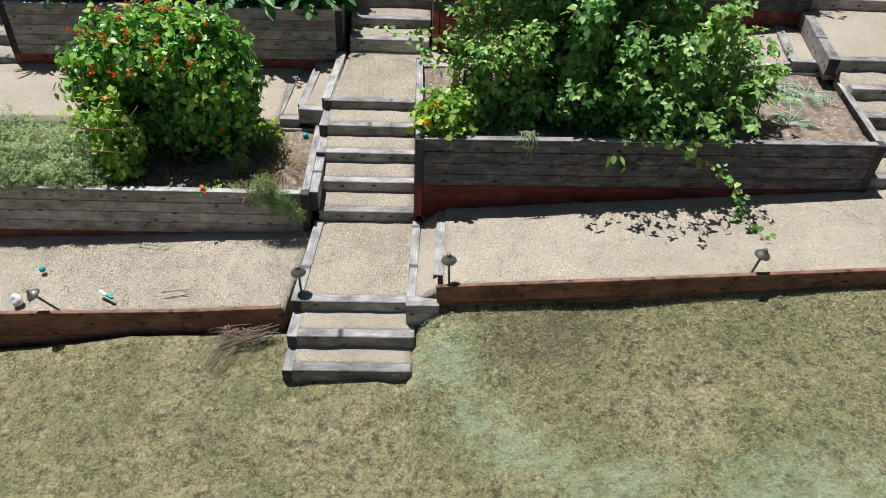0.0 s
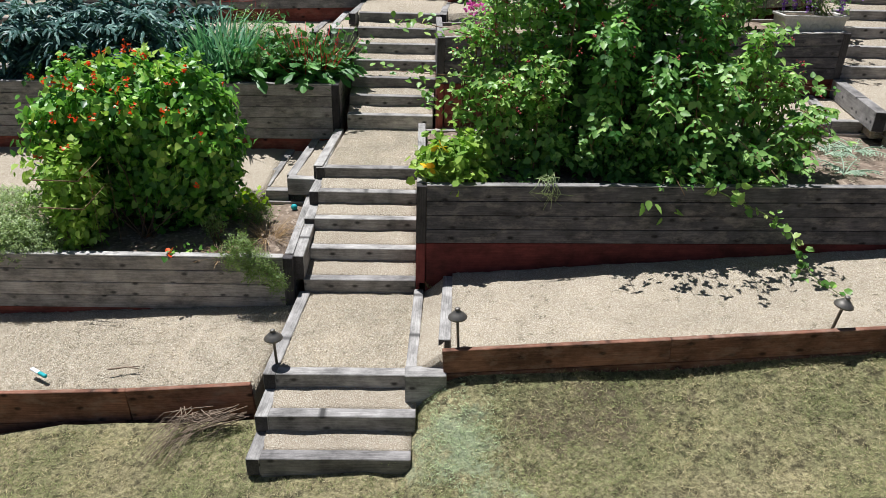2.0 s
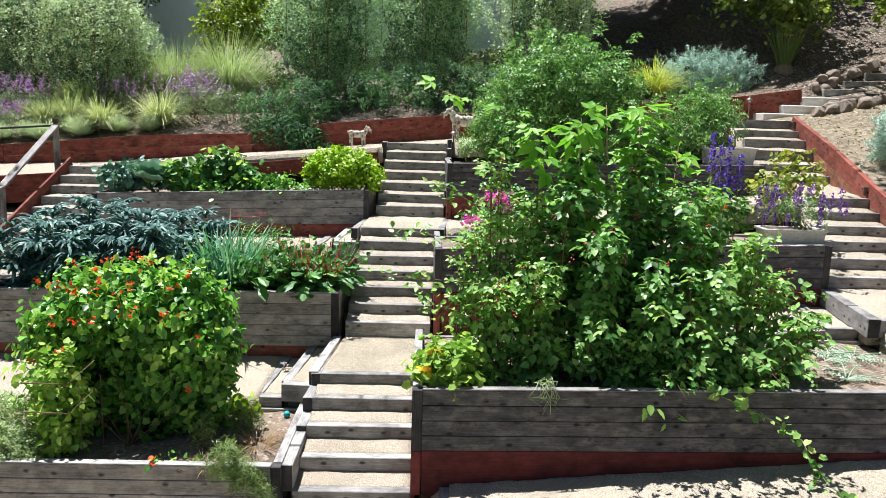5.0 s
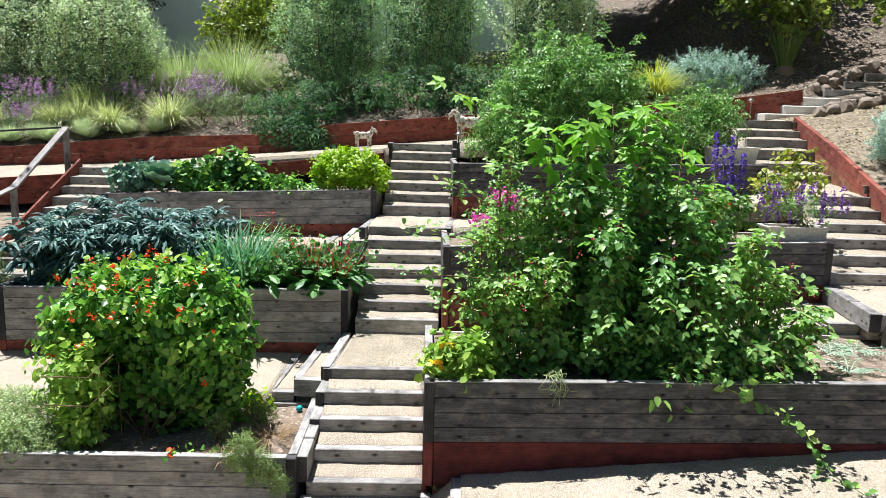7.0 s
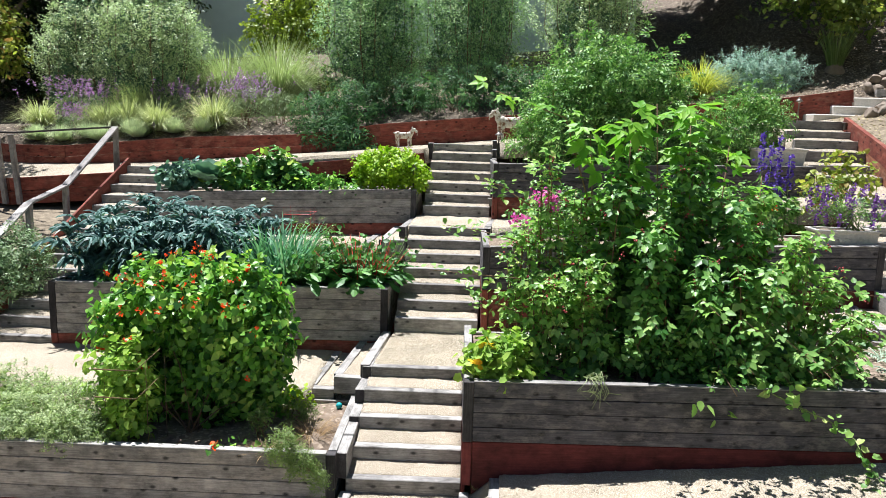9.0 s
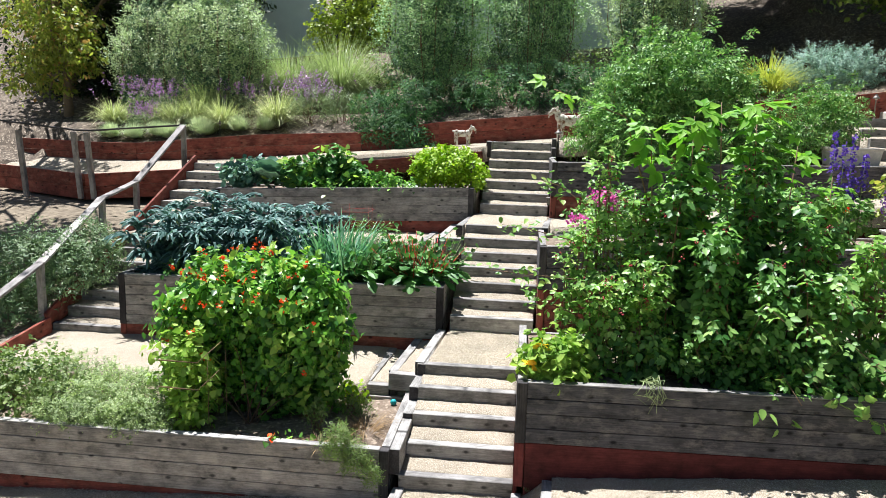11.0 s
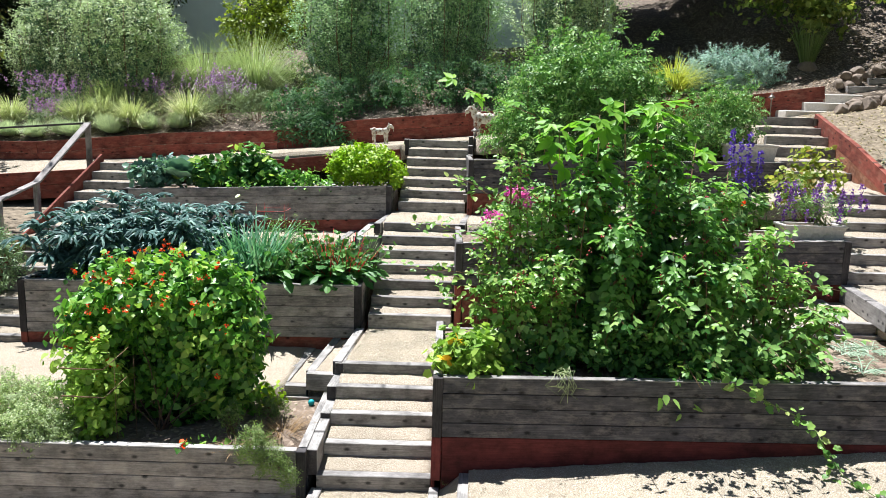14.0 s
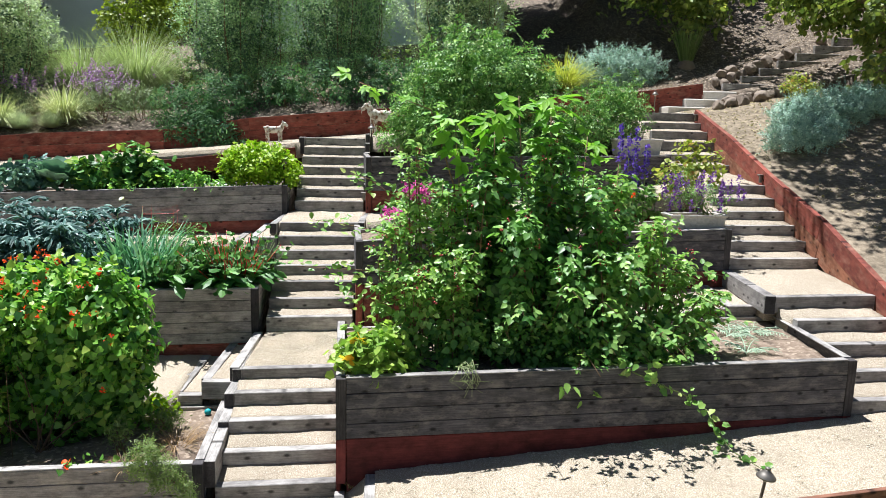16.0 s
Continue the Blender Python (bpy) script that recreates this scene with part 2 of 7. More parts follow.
M_CHARD = leaf_mat("chard_leaf", (0.03, 0.115, 0.032), (0.14, 0.32, 0.081), rough=0.48, trans=0.2, spec=0.35)
M_LEEK = leaf_mat("leek_leaf", (0.05, 0.19, 0.10), (0.22, 0.44, 0.27), trans=0.2)
M_CABB = leaf_mat("cabbage_leaf", (0.09, 0.22, 0.17), (0.24, 0.41, 0.31), trans=0.15, spec=0.45)
M_THYME = leaf_mat("thyme_leaf", (0.17, 0.25, 0.10), (0.50, 0.58, 0.34))
M_ROSE = leaf_mat("rosemary_leaf", (0.10, 0.17, 0.05), (0.26, 0.34, 0.13))
M_PITT = leaf_mat("pittosporum_leaf", (0.30, 0.43, 0.22), (0.66, 0.78, 0.50), rough=0.45, trans=0.2, spec=0.35, pale=(0.72, 0.78, 0.62))
M_PITT_DARK = leaf_mat("dark_pittosporum_leaf", (0.18, 0.36, 0.16), (0.50, 0.69, 0.38), rough=0.45, trans=0.2, spec=0.35, pale=(0.66, 0.76, 0.55))
# core leaves: the shrub's inner shade is put into this darker colour
M_PITT_SHADE = leaf_mat("painted_shade_pittosporum_leaf", (0.055, 0.12, 0.074), (0.16, 0.28, 0.170), rough=0.5, trans=0.1, spec=0.3)
# near-black green: the far corner's deep shade is put into this colour
M_HEDGE = leaf_mat("deep_shade_hedge_leaf", (0.010, 0.022, 0.009), (0.035, 0.062, 0.022), trans=0.1, spec=0.2)
M_RASP_PALE = leaf_mat("pale_raspberry_leaf", (0.05, 0.17, 0.035), (0.31, 0.52, 0.15), rough=0.42, trans=0.3, pale=(0.40, 0.57, 0.20))
M_EUPH = leaf_mat("spurge_leaf", (0.035, 0.10, 0.05), (0.14, 0.265, 0.135), rough=0.6, spec=0.2)
M_SILVER = leaf_mat("silver_sagebrush_leaf", (0.20, 0.35, 0.32), (0.50, 0.66, 0.60), rough=0.7, trans=0.12, spec=0.15)
M_GRASS = leaf_mat("ornamental_grass_blade", (0.26, 0.34, 0.15), (0.50, 0.58, 0.33), trans=0.2)
M_GRASS_PALE = leaf_mat("pale_grass_blade", (0.30, 0.36, 0.15), (0.72, 0.76, 0.46), trans=0.15)
M_FESC = leaf_mat("blue_fescue_blade", (0.40, 0.48, 0.35), (0.66, 0.73, 0.57), trans=0.2)
M_YGRASS = leaf_mat("yellow_sedge_blade", (0.28, 0.33, 0.05), (0.60, 0.61, 0.14))
M_LAVL = leaf_mat("grey_green_herb_leaf", (0.17, 0.24, 0.13), (0.32, 0.40, 0.25))
M_SAGE = leaf_mat("narrow_sage_leaf", (0.08, 0.155, 0.07), (0.27, 0.38, 0.20), trans=0.15)
M_TOM = leaf_mat("tomato_leaf", (0.06, 0.18, 0.049), (0.28, 0.49, 0.151), rough=0.5, trans=0.22, spec=0.35, pale=(0.42, 0.55, 0.234))
M_TREE = leaf_mat("dark_tree_leaf", (0.035, 0.075, 0.015), (0.11, 0.19, 0.04), pale=(0.3, 0.28, 0.07))
M_YTREE = leaf_mat("yellow_green_shrub_leaf", (0.13, 0.19, 0.02), (0.33, 0.40, 0.05))
M_MAPLE = leaf_mat("sunlit_tree_leaf", (0.15, 0.21, 0.035), (0.42, 0.46, 0.10), pale=(0.5, 0.28, 0.12))
M_TREE2 = leaf_mat("olive_tree_leaf", (0.07, 0.12, 0.025), (0.24, 0.30, 0.07), pale=(0.42, 0.42, 0.12))
M_ARTI = leaf_mat("artichoke_leaf", (0.22, 0.32, 0.24), (0.42, 0.53, 0.42), trans=0.15)
M_DRY = leaf_mat("dry_brown_blade", (0.20, 0.12, 0.06), (0.38, 0.26, 0.14), trans=0.1)
M_STRAW = leaf_mat("dry_lawn_blade", (0.24, 0.20, 0.11), (0.60, 0.52, 0.33), trans=0.15, spec=0.1)
M_GBLADE = leaf_mat("lawn_blade", (0.10, 0.12, 0.05), (0.38, 0.40, 0.195), trans=0.2, spec=0.1)
M_DYE = leaf_mat("blue_dyed_lawn_blade", (0.27, 0.34, 0.18), (0.53, 0.62, 0.40), trans=0.15, spec=0.15)
M_STEM = plain("green_stem", (0.16, 0.22, 0.07))
M_CANE = plain("brown_cane", (0.20, 0.12, 0.07))
M_TWIG = plain("dry_twig", (0.23, 0.17, 0.12))
M_REDST = plain("red_chard_stalk", (0.55, 0.05, 0.04), 0.35)
M_REDFL = leaf_mat("scarlet_petal", (0.75, 0.04, 0.01), (0.95, 0.13, 0.02))
M_PINK = leaf_mat("magenta_petal", (0.55, 0.05, 0.42), (0.75, 0.16, 0.6))
M_PURP = leaf_mat("purple_petal", (0.21, 0.09, 0.37), (0.44, 0.24, 0.62))
M_VIOLET = leaf_mat("violet_petal", (0.12, 0.04, 0.30), (0.27, 0.11, 0.52))
M_BLUE = leaf_mat("violet_blue_petal", (0.07, 0.03, 0.42), (0.2, 0.1, 0.7))
M_YELL = leaf_mat("orange_yellow_petal", (0.85, 0.36, 0.01), (0.95, 0.55, 0.03))
M_BERRY = plain("ripening_berry", (0.4, 0.06, 0.07), 0.35)
M_BRONZE = plain("weathered_bronze_metal", (0.20, 0.185, 0.165), 0.5, 0.7)
M_CONC = plain("pale_cast_stone", (0.58, 0.55, 0.50), 0.9, scale=30)
M_HOUSE = plain("blue_grey_render", (0.60, 0.67, 0.70), 0.9, vary=0.05, scale=3)
M_ROCK = plain("grey_brown_boulder", (0.21, 0.17, 0.135), 0.95, vary=0.45, scale=7, bumpy=0.9)
# near-black: shade of plinth and recess put into the colour; roof shares it
M_DARK = plain("wall_shade_and_dark_roof", (0.05, 0.05, 0.055), 0.9)

# ---- building helpers ----
rng = np.random.default_rng(7)


def thing(name, at, label, category, group="", kind=""):
    ob = new(name)
    ob.location = at
    ob.empty_display_size = 0.1
    return tagged(ob, label, category, group, kind)


def hang(ob, parent, m):
    """Puts ob at the world pose m, under parent."""
    if parent is not None:
        ob.parent = parent
        world_of = parent
        full = world_of.matrix_basis.copy()
        while world_of.parent is not None:
            world_of = world_of.parent
            full = world_of.matrix_basis @ full
        m = full.inverted() @ m
    ob.matrix_basis = m
    return ob


def part(name, bm, material, parent, label="", m=None, smooth=False):
    me = bpy.data.meshes.new(name)
    bm.to_mesh(me)
    bm.free()
    me.materials.append(material)
    if smooth:
        me.polygons.foreach_set("use_smooth", [True] * len(me.polygons))
    ob = hang(new(name, me), parent, m or Matrix())
    return tagged(ob, label)


def box_bm(lx, ly, lz, bevel=0.006):
    bm = bmesh.new()
    bmesh.ops.create_cube(bm, size=1.0)
    for v in bm.verts:
        v.co = (v.co.x * lx, v.co.y * ly, v.co.z * lz)
    if bevel:
        bmesh.ops.bevel(bm, geom=bm.edges[:], offset=bevel, segments=1, affect='EDGES')
    return bm


def beam(name, p0, p1, w, h, material, parent, label="", bevel=0.006):
    """A board whose top runs along its middle from p0 to p1."""
    p0, p1 = Vector(p0), Vector(p1)
    d = p1 - p0
    x = d.normalized()
    y = Vector((0, 0, 1)).cross(x).normalized() if abs(x.z) < 0.99 else Vector((0, 1, 0))
    z = x.cross(y)
    c = (p0 + p1) / 2 - z * (h / 2)
    m = Matrix((x, y, z)).transposed().to_4x4()
    m.translation = c
    ob = part(name, box_bm(d.length, w, h, bevel), material, parent, label, m)
    # end faces near-black: dark end grain, plus shade put into the colour
    if name in ("side_timber", "edge_timber", "end_timber", "front_timber"):
        ob.data.materials.append(M_POST)
        ob.data.polygons.foreach_set("material_index", [1 if abs(p.normal.x) > 0.9 else 0 for p in ob.data.polygons])
    return ob


def post(name, x, y, z0, z1, w, material, parent, label="", d=None):
    m = Matrix.Translation((x, y, (z0 + z1) / 2)) @ Matrix.Rotation(radians(90), 4, 'Y')
    return part(name, box_bm(z1 - z0, d or w, w, 0.005), material, parent, label, m)


def raw_mesh(name, verts, faces, material, parent=None, label="", smooth=False):
    me = bpy.data.meshes.new(name)
    me.from_pydata(np.asarray(verts, float).tolist(), [], faces if isinstance(faces, list) else np.asarray(faces).tolist())
    me.materials.append(material)
    if smooth:
        me.polygons.foreach_set("use_smooth", [True] * len(me.polygons))
    me.update()
    return tagged(hang(new(name, me), parent, Matrix()), label)


def lerp(x, xs, ys):
    return np.interp(x, xs, ys)


def rough_noise(x, y, s=1.0):
    return noise.noise((x * s, y * s, 3.7))


def slab(name, corner_fn, nx, ny, parent, material, label="", wob=0.012, kind=""):
    """A gravel or soil sheet: corner_fn(u, v) gives the point; the surface is gently uneven, with a skirt below it."""
    V, F = [], []
    for j in range(ny + 1):
        for i in range(nx + 1):
            p = Vector(corner_fn(i / nx, j / ny))
            p.z += wob * (rough_noise(p.x, p.y, 5.0) + 0.6 * rough_noise(p.x, p.y, 14.0))
            V.append(p[:])
    for j in range(ny):
        for i in range(nx):
            a = j * (nx + 1) + i
            F.append([a, a + 1, a + nx + 2, a + nx + 1])
    rim = [i for i in range(nx + 1)] + [j * (nx + 1) + nx for j in range(1, ny + 1)] + [ny * (nx + 1) + i for i in range(nx - 1, -1, -1)] + [j * (nx + 1) for j in range(ny - 1, 0, -1)]
    n0 = len(V)
    for i in rim:
        V.append((V[i][0], V[i][1], V[i][2] - 0.3))
    for k in range(len(rim)):
        k2 = (k + 1) % len(rim)
        F.append([rim[k], n0 + k, n0 + k2, rim[k2]])
    ob = raw_mesh(name, V, F, material, parent, label, True)
    return tagged(ob, kind=kind)


# leaf outlines: x across, y along, z the fold
LEAF = {
    "oval": ([(0, 0, 0), (.30, .28, .05), (.34, .58, .05), (0, 1, -.04), (-.34, .58, .05), (-.30, .28, .05), (0, .45, -.03)], [(6, 0, 1), (6, 1, 2), (6, 2, 3), (6, 3, 4), (6, 4, 5), (6, 5, 0)]),
    "heart": ([(0, .08, 0), (.28, 0, .03), (.47, .30, .07), (.30, .68, .04), (0, 1.05, -.10), (-.30, .68, .04), (-.47, .30, .07), (-.28, 0, .03), (0, .42, -.04)], [(8, i, i + 1) for i in range(7)] + [(8, 7, 0)]),
    "toothed": ([(0, 0, 0), (.22, .06, .03), (.36, .26, .06), (.33, .34, .05), (.40, .50, .06), (.28, .62, .04), (.27, .74, .03), (0, 1.08, -.08), (-.27, .74, .03), (-.28, .62, .04), (-.40, .50, .06), (-.33, .34, .05), (-.36, .26, .06), (-.22, .06, .03), (0, .5, -.05)], [(14, i, (i + 1) % 14) for i in range(14)]),
    "round": ([(0, 0, 0), (.34, .04, .10), (.56, .34, .16), (.46, .52, .04), (.52, .74, .16), (.26, .96, .06), (0, 1.02, .14), (-.26, .96, .02), (-.52, .74, .18), (-.46, .52, .04), (-.56, .34, .16), (-.34, .04, .10), (0, .5, -.06)], [(12, i, (i + 1) % 12) for i in range(12)]),
    "lance": ([(0, 0, 0), (.12, .45, .03), (0, 1, -.06), (-.12, .45, .03)], [(0, 1, 2), (0, 2, 3)]),
    "leaflet": ([(0, 0, 0), (.20, .20, .03), (.29, .46, .04), (.22, .66, .03), (0, 1.1, -.06), (-.22, .66, .03), (-.29, .46, .04), (-.20, .20, .03), (0, .5, -.05)], [(8, i, (i + 1) % 8) for i in range(8)]),
    "blade": ([(0, 0, 0), (.05, .4, .0), (0, 1, .16), (-.05, .4, .0)], [(0, 1, 2), (0, 2, 3)]),
    "small": ([(0, 0, 0), (.28, .5, .05), (0, 1, 0), (-.28, .5, .05)], [(0, 1, 2), (0, 2, 3)]),
    "lobed": ([(0, .04, 0), (.28, -.03, .02), (.50, .16, .05), (.44, .34, .01), (.54, .58, .06), (.36, .74, .02), (.20, .92, .02), (0, 1.05, -.06), (-.20, .92, .02), (-.36, .74, .02), (-.54, .58, .06), (-.44, .34, .01), (-.50, .16, .05), (-.28, -.03, .02), (0, .42, -.05)], [(14, i, (i + 1) % 14) for i in range(14)]),
    "pinnate": ([p for y, w in ((.22, .8), (.48, 1.0), (.72, .85)) for sx in (-1, 1) for p in ((0, y, -.06 * y), (sx * .17 * w, y + .10, .03), (sx * .36 * w, y + .12, -.08), (sx * .19 * w, y - .05, .0))] + [(0, .80, -.08), (.12, .95, -.06), (0, 1.15, -.22), (-.12, .95, -.06)],
                [t for k in range(7) for t in ((4 * k, 4 * k + 1, 4 * k + 2), (4 * k, 4 * k + 2, 4 * k + 3))]),
    "petal": ([(0, 0, 0), (.4, .5, .1), (.2, 1, .2), (-.2, 1, .2), (-.4, .5, .1)], [(0, 1, 2), (0, 2, 3), (0, 3, 4)]),
}


def unit(a):
    return a / np.maximum(np.linalg.norm(a, axis=-1, keepdims=True), 1e-9)


def leaves(name, P, N, D, size, shape, material, parent, label=""):
    """Many leaves in one mesh: places, the way each faces, the way each points, and lengths."""
    tv, tf = np.array(LEAF[shape][0], float), np.array(LEAF[shape][1])
    n = len(P)
    D = unit(D - N * (D * N).sum(-1, keepdims=True))
    S = np.cross(D, N)
    size = np.broadcast_to(size, (n,))[:, None, None]
    V = P[:, None] + size * (tv[None, :, 0:1] * S[:, None] + tv[None, :, 1:2] * D[:, None] + tv[None, :, 2:3] * N[:, None])
    F = (tf[None] + (np.arange(n) * len(tv))[:, None, None]).reshape(-1, 3)
    me = bpy.data.meshes.new(name)
    me.vertices.add(n * len(tv))
    me.vertices.foreach_set("co", V.reshape(-1))
    me.loops.add(F.size)
    me.loops.foreach_set("vertex_index", F.reshape(-1).astype(np.int32))
    me.polygons.add(len(F))
    me.polygons.foreach_set("loop_start", np.arange(0, F.size, 3, dtype=np.int32))
    me.update(calc_edges=True)
    me.materials.append(material)
    ob = hang(new(name, me), parent, Matrix())
    return tagged(ob, label, kind="stuff")


def blob(n, centre, radii, shell=0.55, low=-1.0, lumps=0.22, freq=2.6):
    """Points in the outer shell of a lumpy ball, and the outward ways."""
    d = unit(rng.normal(size=(n * 2, 3)))
    d = d[d[:, 2] > low][:n]
    r = shell + (1 - shell) * rng.random(len(d)) ** 0.55
    k = np.array([1 + lumps * 2 * noise.noise((v[0] * freq + centre[0], v[1] * freq + centre[1], v[2] * freq + 5)) for v in d])
    P = np.asarray(centre) + d * np.asarray(radii) * (r * k)[:, None]
    return P, unit(d / np.asarray(radii))


def leaf_ball(name, n, centre, radii, size, shape, material, parent, up=0.5, droop=0.4, jitter=0.55, shell=0.55, low=-1.0, lumps=0.22, label="", freq=2.6, clump=9, sprig=0.0):
    """Leaves in the outer shell of a lumpy ball, gathered into sprigs of a few leaves each."""
    C, O = blob(max(4, n // clump), centre, radii, shell, low, lumps, freq)
    C, O = np.repeat(C, clump, axis=0), np.repeat(O, clump, axis=0)
    lean = np.repeat(rng.normal(size=(len(C) // clump, 3)) * 0.45, clump, axis=0)
    way = unit(O + lean + np.array([0, 0, 0.6]))
    P = C + way * (rng.random((len(C), 1)) * sprig) + rng.normal(size=C.shape) * size * (0.45 if sprig else 0.6)
    N = unit(O * (1 - up) + np.array([0, 0, up]) + lean * 0.8 + rng.normal(size=P.shape) * jitter * 0.5)
    D = unit(O + rng.normal(size=P.shape) * jitter + np.array([0, 0, -droop]))
    s = size * (0.55 + 0.75 * rng.random(len(P)))
    return leaves(name, P, N, D, s, shape, material, parent, label)


def blades(name, n, centre, spread, height, width, material, parent, bend=0.6, upright=0.35, label=""):
    """A tuft of bending grass blades in one mesh."""
    c = np.asarray(centre, float)
    a = rng.random(n) * 2 * np.pi
    r = np.sqrt(rng.random(n))
    out = np.stack([np.cos(a), np.sin(a), 0 * a], -1)
    base = c + out * (r * np.asarray(spread))[:, None] * 0.45 if np.isscalar(spread) else c + (rng.random((n, 3)) - 0.5) * np.asarray(spread)
    lean = (upright * r + 0.12 * rng.random(n))[:, None]
    h = (height * (0.55 + 0.5 * rng.random(n)))[:, None]
    side = np.stack([-np.sin(a + rng.normal(size=n) * .6), np.cos(a), 0 * a], -1) * width / 2
    own = (bend * (0.35 + 1.3 * rng.random(n)))[:, None]
    V = []
    for k, w in ((0.0, 1.0), (0.4, 0.95), (0.75, 0.7), (1.0, 0.08)):
        p = base + h * (np.array([0, 0, 1.0]) * (k - 0.5 * own * k ** 2.5) + out * (lean * k + own * 0.8 * k ** 2.2))
        V += [p - side * w, p + side * w]
    V = np.stack(V, 1).reshape(-1, 3)
    q = np.array([[0, 1, 3, 2], [2, 3, 5, 4], [4, 5, 7, 6]])
    F = (q[None] + (np.arange(n) * 8)[:, None, None]).reshape(-1, 4)
    ob = raw_mesh(name, V, F, material, parent, label)
    return tagged(ob, kind="stuff")


def tuft(name, n, centre, length, width, material, parent, low=0.5, high=1.45, droop=0.3, spread=0.08, label=""):
    """Blades springing from one crown in all ways, each drooping towards its tip."""
    a = rng.random(n) * 2 * np.pi
    e = low + (high - low) * rng.random(n) ** 0.8
    d = np.stack([np.cos(a) * np.cos(e), np.sin(a) * np.cos(e), np.sin(e)], -1)
    out = np.stack([np.cos(a), np.sin(a), 0 * a], -1)
    side = np.stack([-np.sin(a), np.cos(a), 0 * a], -1) * width / 2
    L = (length * (0.6 + 0.45 * rng.random(n)))[:, None]
    base = np.asarray(centre, float) + out * (spread * np.sqrt(rng.random(n)))[:, None]
    own = (droop * (0.4 + 1.2 * rng.random(n)))[:, None]
    V = []
    for k, w in ((0.0, 1.0), (0.4, 0.95), (0.75, 0.7), (1.0, 0.1)):
        p = base + L * (d * k + out * (0.5 * own * k ** 2) - np.array([0, 0, 1.0]) * (own * k ** 2.4))
        V += [p - side * w, p + side * w]
    V = np.stack(V, 1).reshape(-1, 3)
    q = np.array([[0, 1, 3, 2], [2, 3, 5, 4], [4, 5, 7, 6]])
    F = (q[None] + (np.arange(n) * 8)[:, None, None]).reshape(-1, 4)
    return tagged(raw_mesh(name, V, F, material, parent, label), kind="stuff")


def tube_mesh(paths, radius, sides=5):
    """Vertices and faces of tapered tubes along the given paths."""
    V, F = [], []
    for path, r0 in zip(paths, radius):
        n = len(path)
        first = len(V)
        for k, p in enumerate(path):
            d = Vector(path[min(k + 1, n - 1)]) - Vector(path[max(k - 1, 0)])
            d = d.normalized() if d.length > 1e-6 else Vector((0, 0, 1))
            u = d.orthogonal().normalized()
            w = d.cross(u)
            rr = r0 * (1 - 0.6 * k / max(n - 1, 1))
            for s in range(sides):
                t = 2 * math.pi * s / sides
                V.append((Vector(p) + (u * math.cos(t) + w * math.sin(t)) * rr)[:])
        for k in range(n - 1):
            for s in range(sides):
                a, b = first + k * sides + s, first + k * sides + (s + 1) % sides
                F.append([a, b, b + sides, a + sides])
        F.append([first + s for s in range(sides)][::-1])
        F.append([first + (n - 1) * sides + s for s in range(sides)])
    return V, F


def tubes(name, paths, radius, material, parent, label="", sides=5, kind=""):
    if np.isscalar(radius):
        radius = [radius] * len(paths)
    V, F = tube_mesh(paths, radius, sides)
    ob = raw_mesh(name, V, F, material, parent, label, True)
    return tagged(ob, kind=kind)


def lathe_bm(profile, sides=20):
    bm = bmesh.new()
    rings = []
    for r, z in profile:
        rings.append([bm.verts.new((r * math.cos(2 * math.pi * s / sides), r * math.sin(2 * math.pi * s / sides), z)) for s in range(sides)])
    for a, b in zip(rings, rings[1:]):
        for s in range(sides):
            bm.faces.new((a[s], a[(s + 1) % sides], b[(s + 1) % sides], b[s]))
    bm.faces.new(rings[0][::-1])
    bm.faces.new(rings[-1])
    return bm


# ---- ground: one sheet from the lawn up the hillside to the horizon ----
BASE_X = (-60, -12, -8, -5.0, -2.9, -1.5, -0.25, -0.02, 0.12, 0.38, 2.05, 4.57, 5.5, 9, 12, 60)
BASE_Z = (-2.6, -1.1, -0.75, -0.30, 0.03, 0.10, 0.17, 0.25, 0.52, 0.64, 0.72, 0.99, 1.06, 1.2, 1.3, 2.6)
PATH_Y = 9.43          # foot of the wall behind the top path


def top_path_z(x):
    return float(lerp(x, (-12, -9, -6.5, -1.9, 0.5, 6.7, 8, 12), (2.95, 2.95, 3.06, 3.49, 3.73, 4.30, 4.42, 4.8)))


def path_front_z(x):
    return float(lerp(x, (-12, -9.15, -7.03, -6.0), (2.70, 2.66, 2.84, 3.02))) if x < -6 else top_path_z(x) - 0.06


def path_front_y(x):
    return float(lerp(x, (-12.4, -9.15), (9.4, 8.0)))


def back_wall_z(x):
    return float(lerp(x, (-12, -8.8, -6, -3.6, -1.9, 0.5, 6.7, 8.04, 12), (3.30, 3.34, 3.61, 3.73, 4.0, 4.23, 4.80, 5.0, 5.3)))


def right_wall_z(y):
    return float(lerp(y, (-2, 0, 1.4, 2.6, 3.65, 4.9, 6.3, 8.0, 9.4), (1.1, 1.72, 2.21, 2.615, 2.90, 3.306, 3.838, 4.376, 4.42)))


def wall_x(y):
    """Inner face of the sloping wall beside the long flight: it runs a little askew."""
    return float(lerp(y, (-2, -0.11, 1.4, 3.0, 4.83, 6.2, 8.05, 9.5), (5.85, 6.08, 6.36, 6.70, 6.93, 7.04, 7.21, 7.3)))


def lawn_z(x, y):
    z = float(lerp(x, BASE_X, BASE_Z))
    d = -1.45 - y
    if d > 0:
        z -= 0.13 * min(d, 6.0) + 0.01 * max(0, min(d - 6, 40))
        bank = max(0.0, min(1.0, (x + 0.3) / 0.7)) * max(0.0, 1 - max(0.0, x - 1.2) / 6)
        z -= bank * 0.34 * (1 - math.exp(-d / 0.5))
    return z


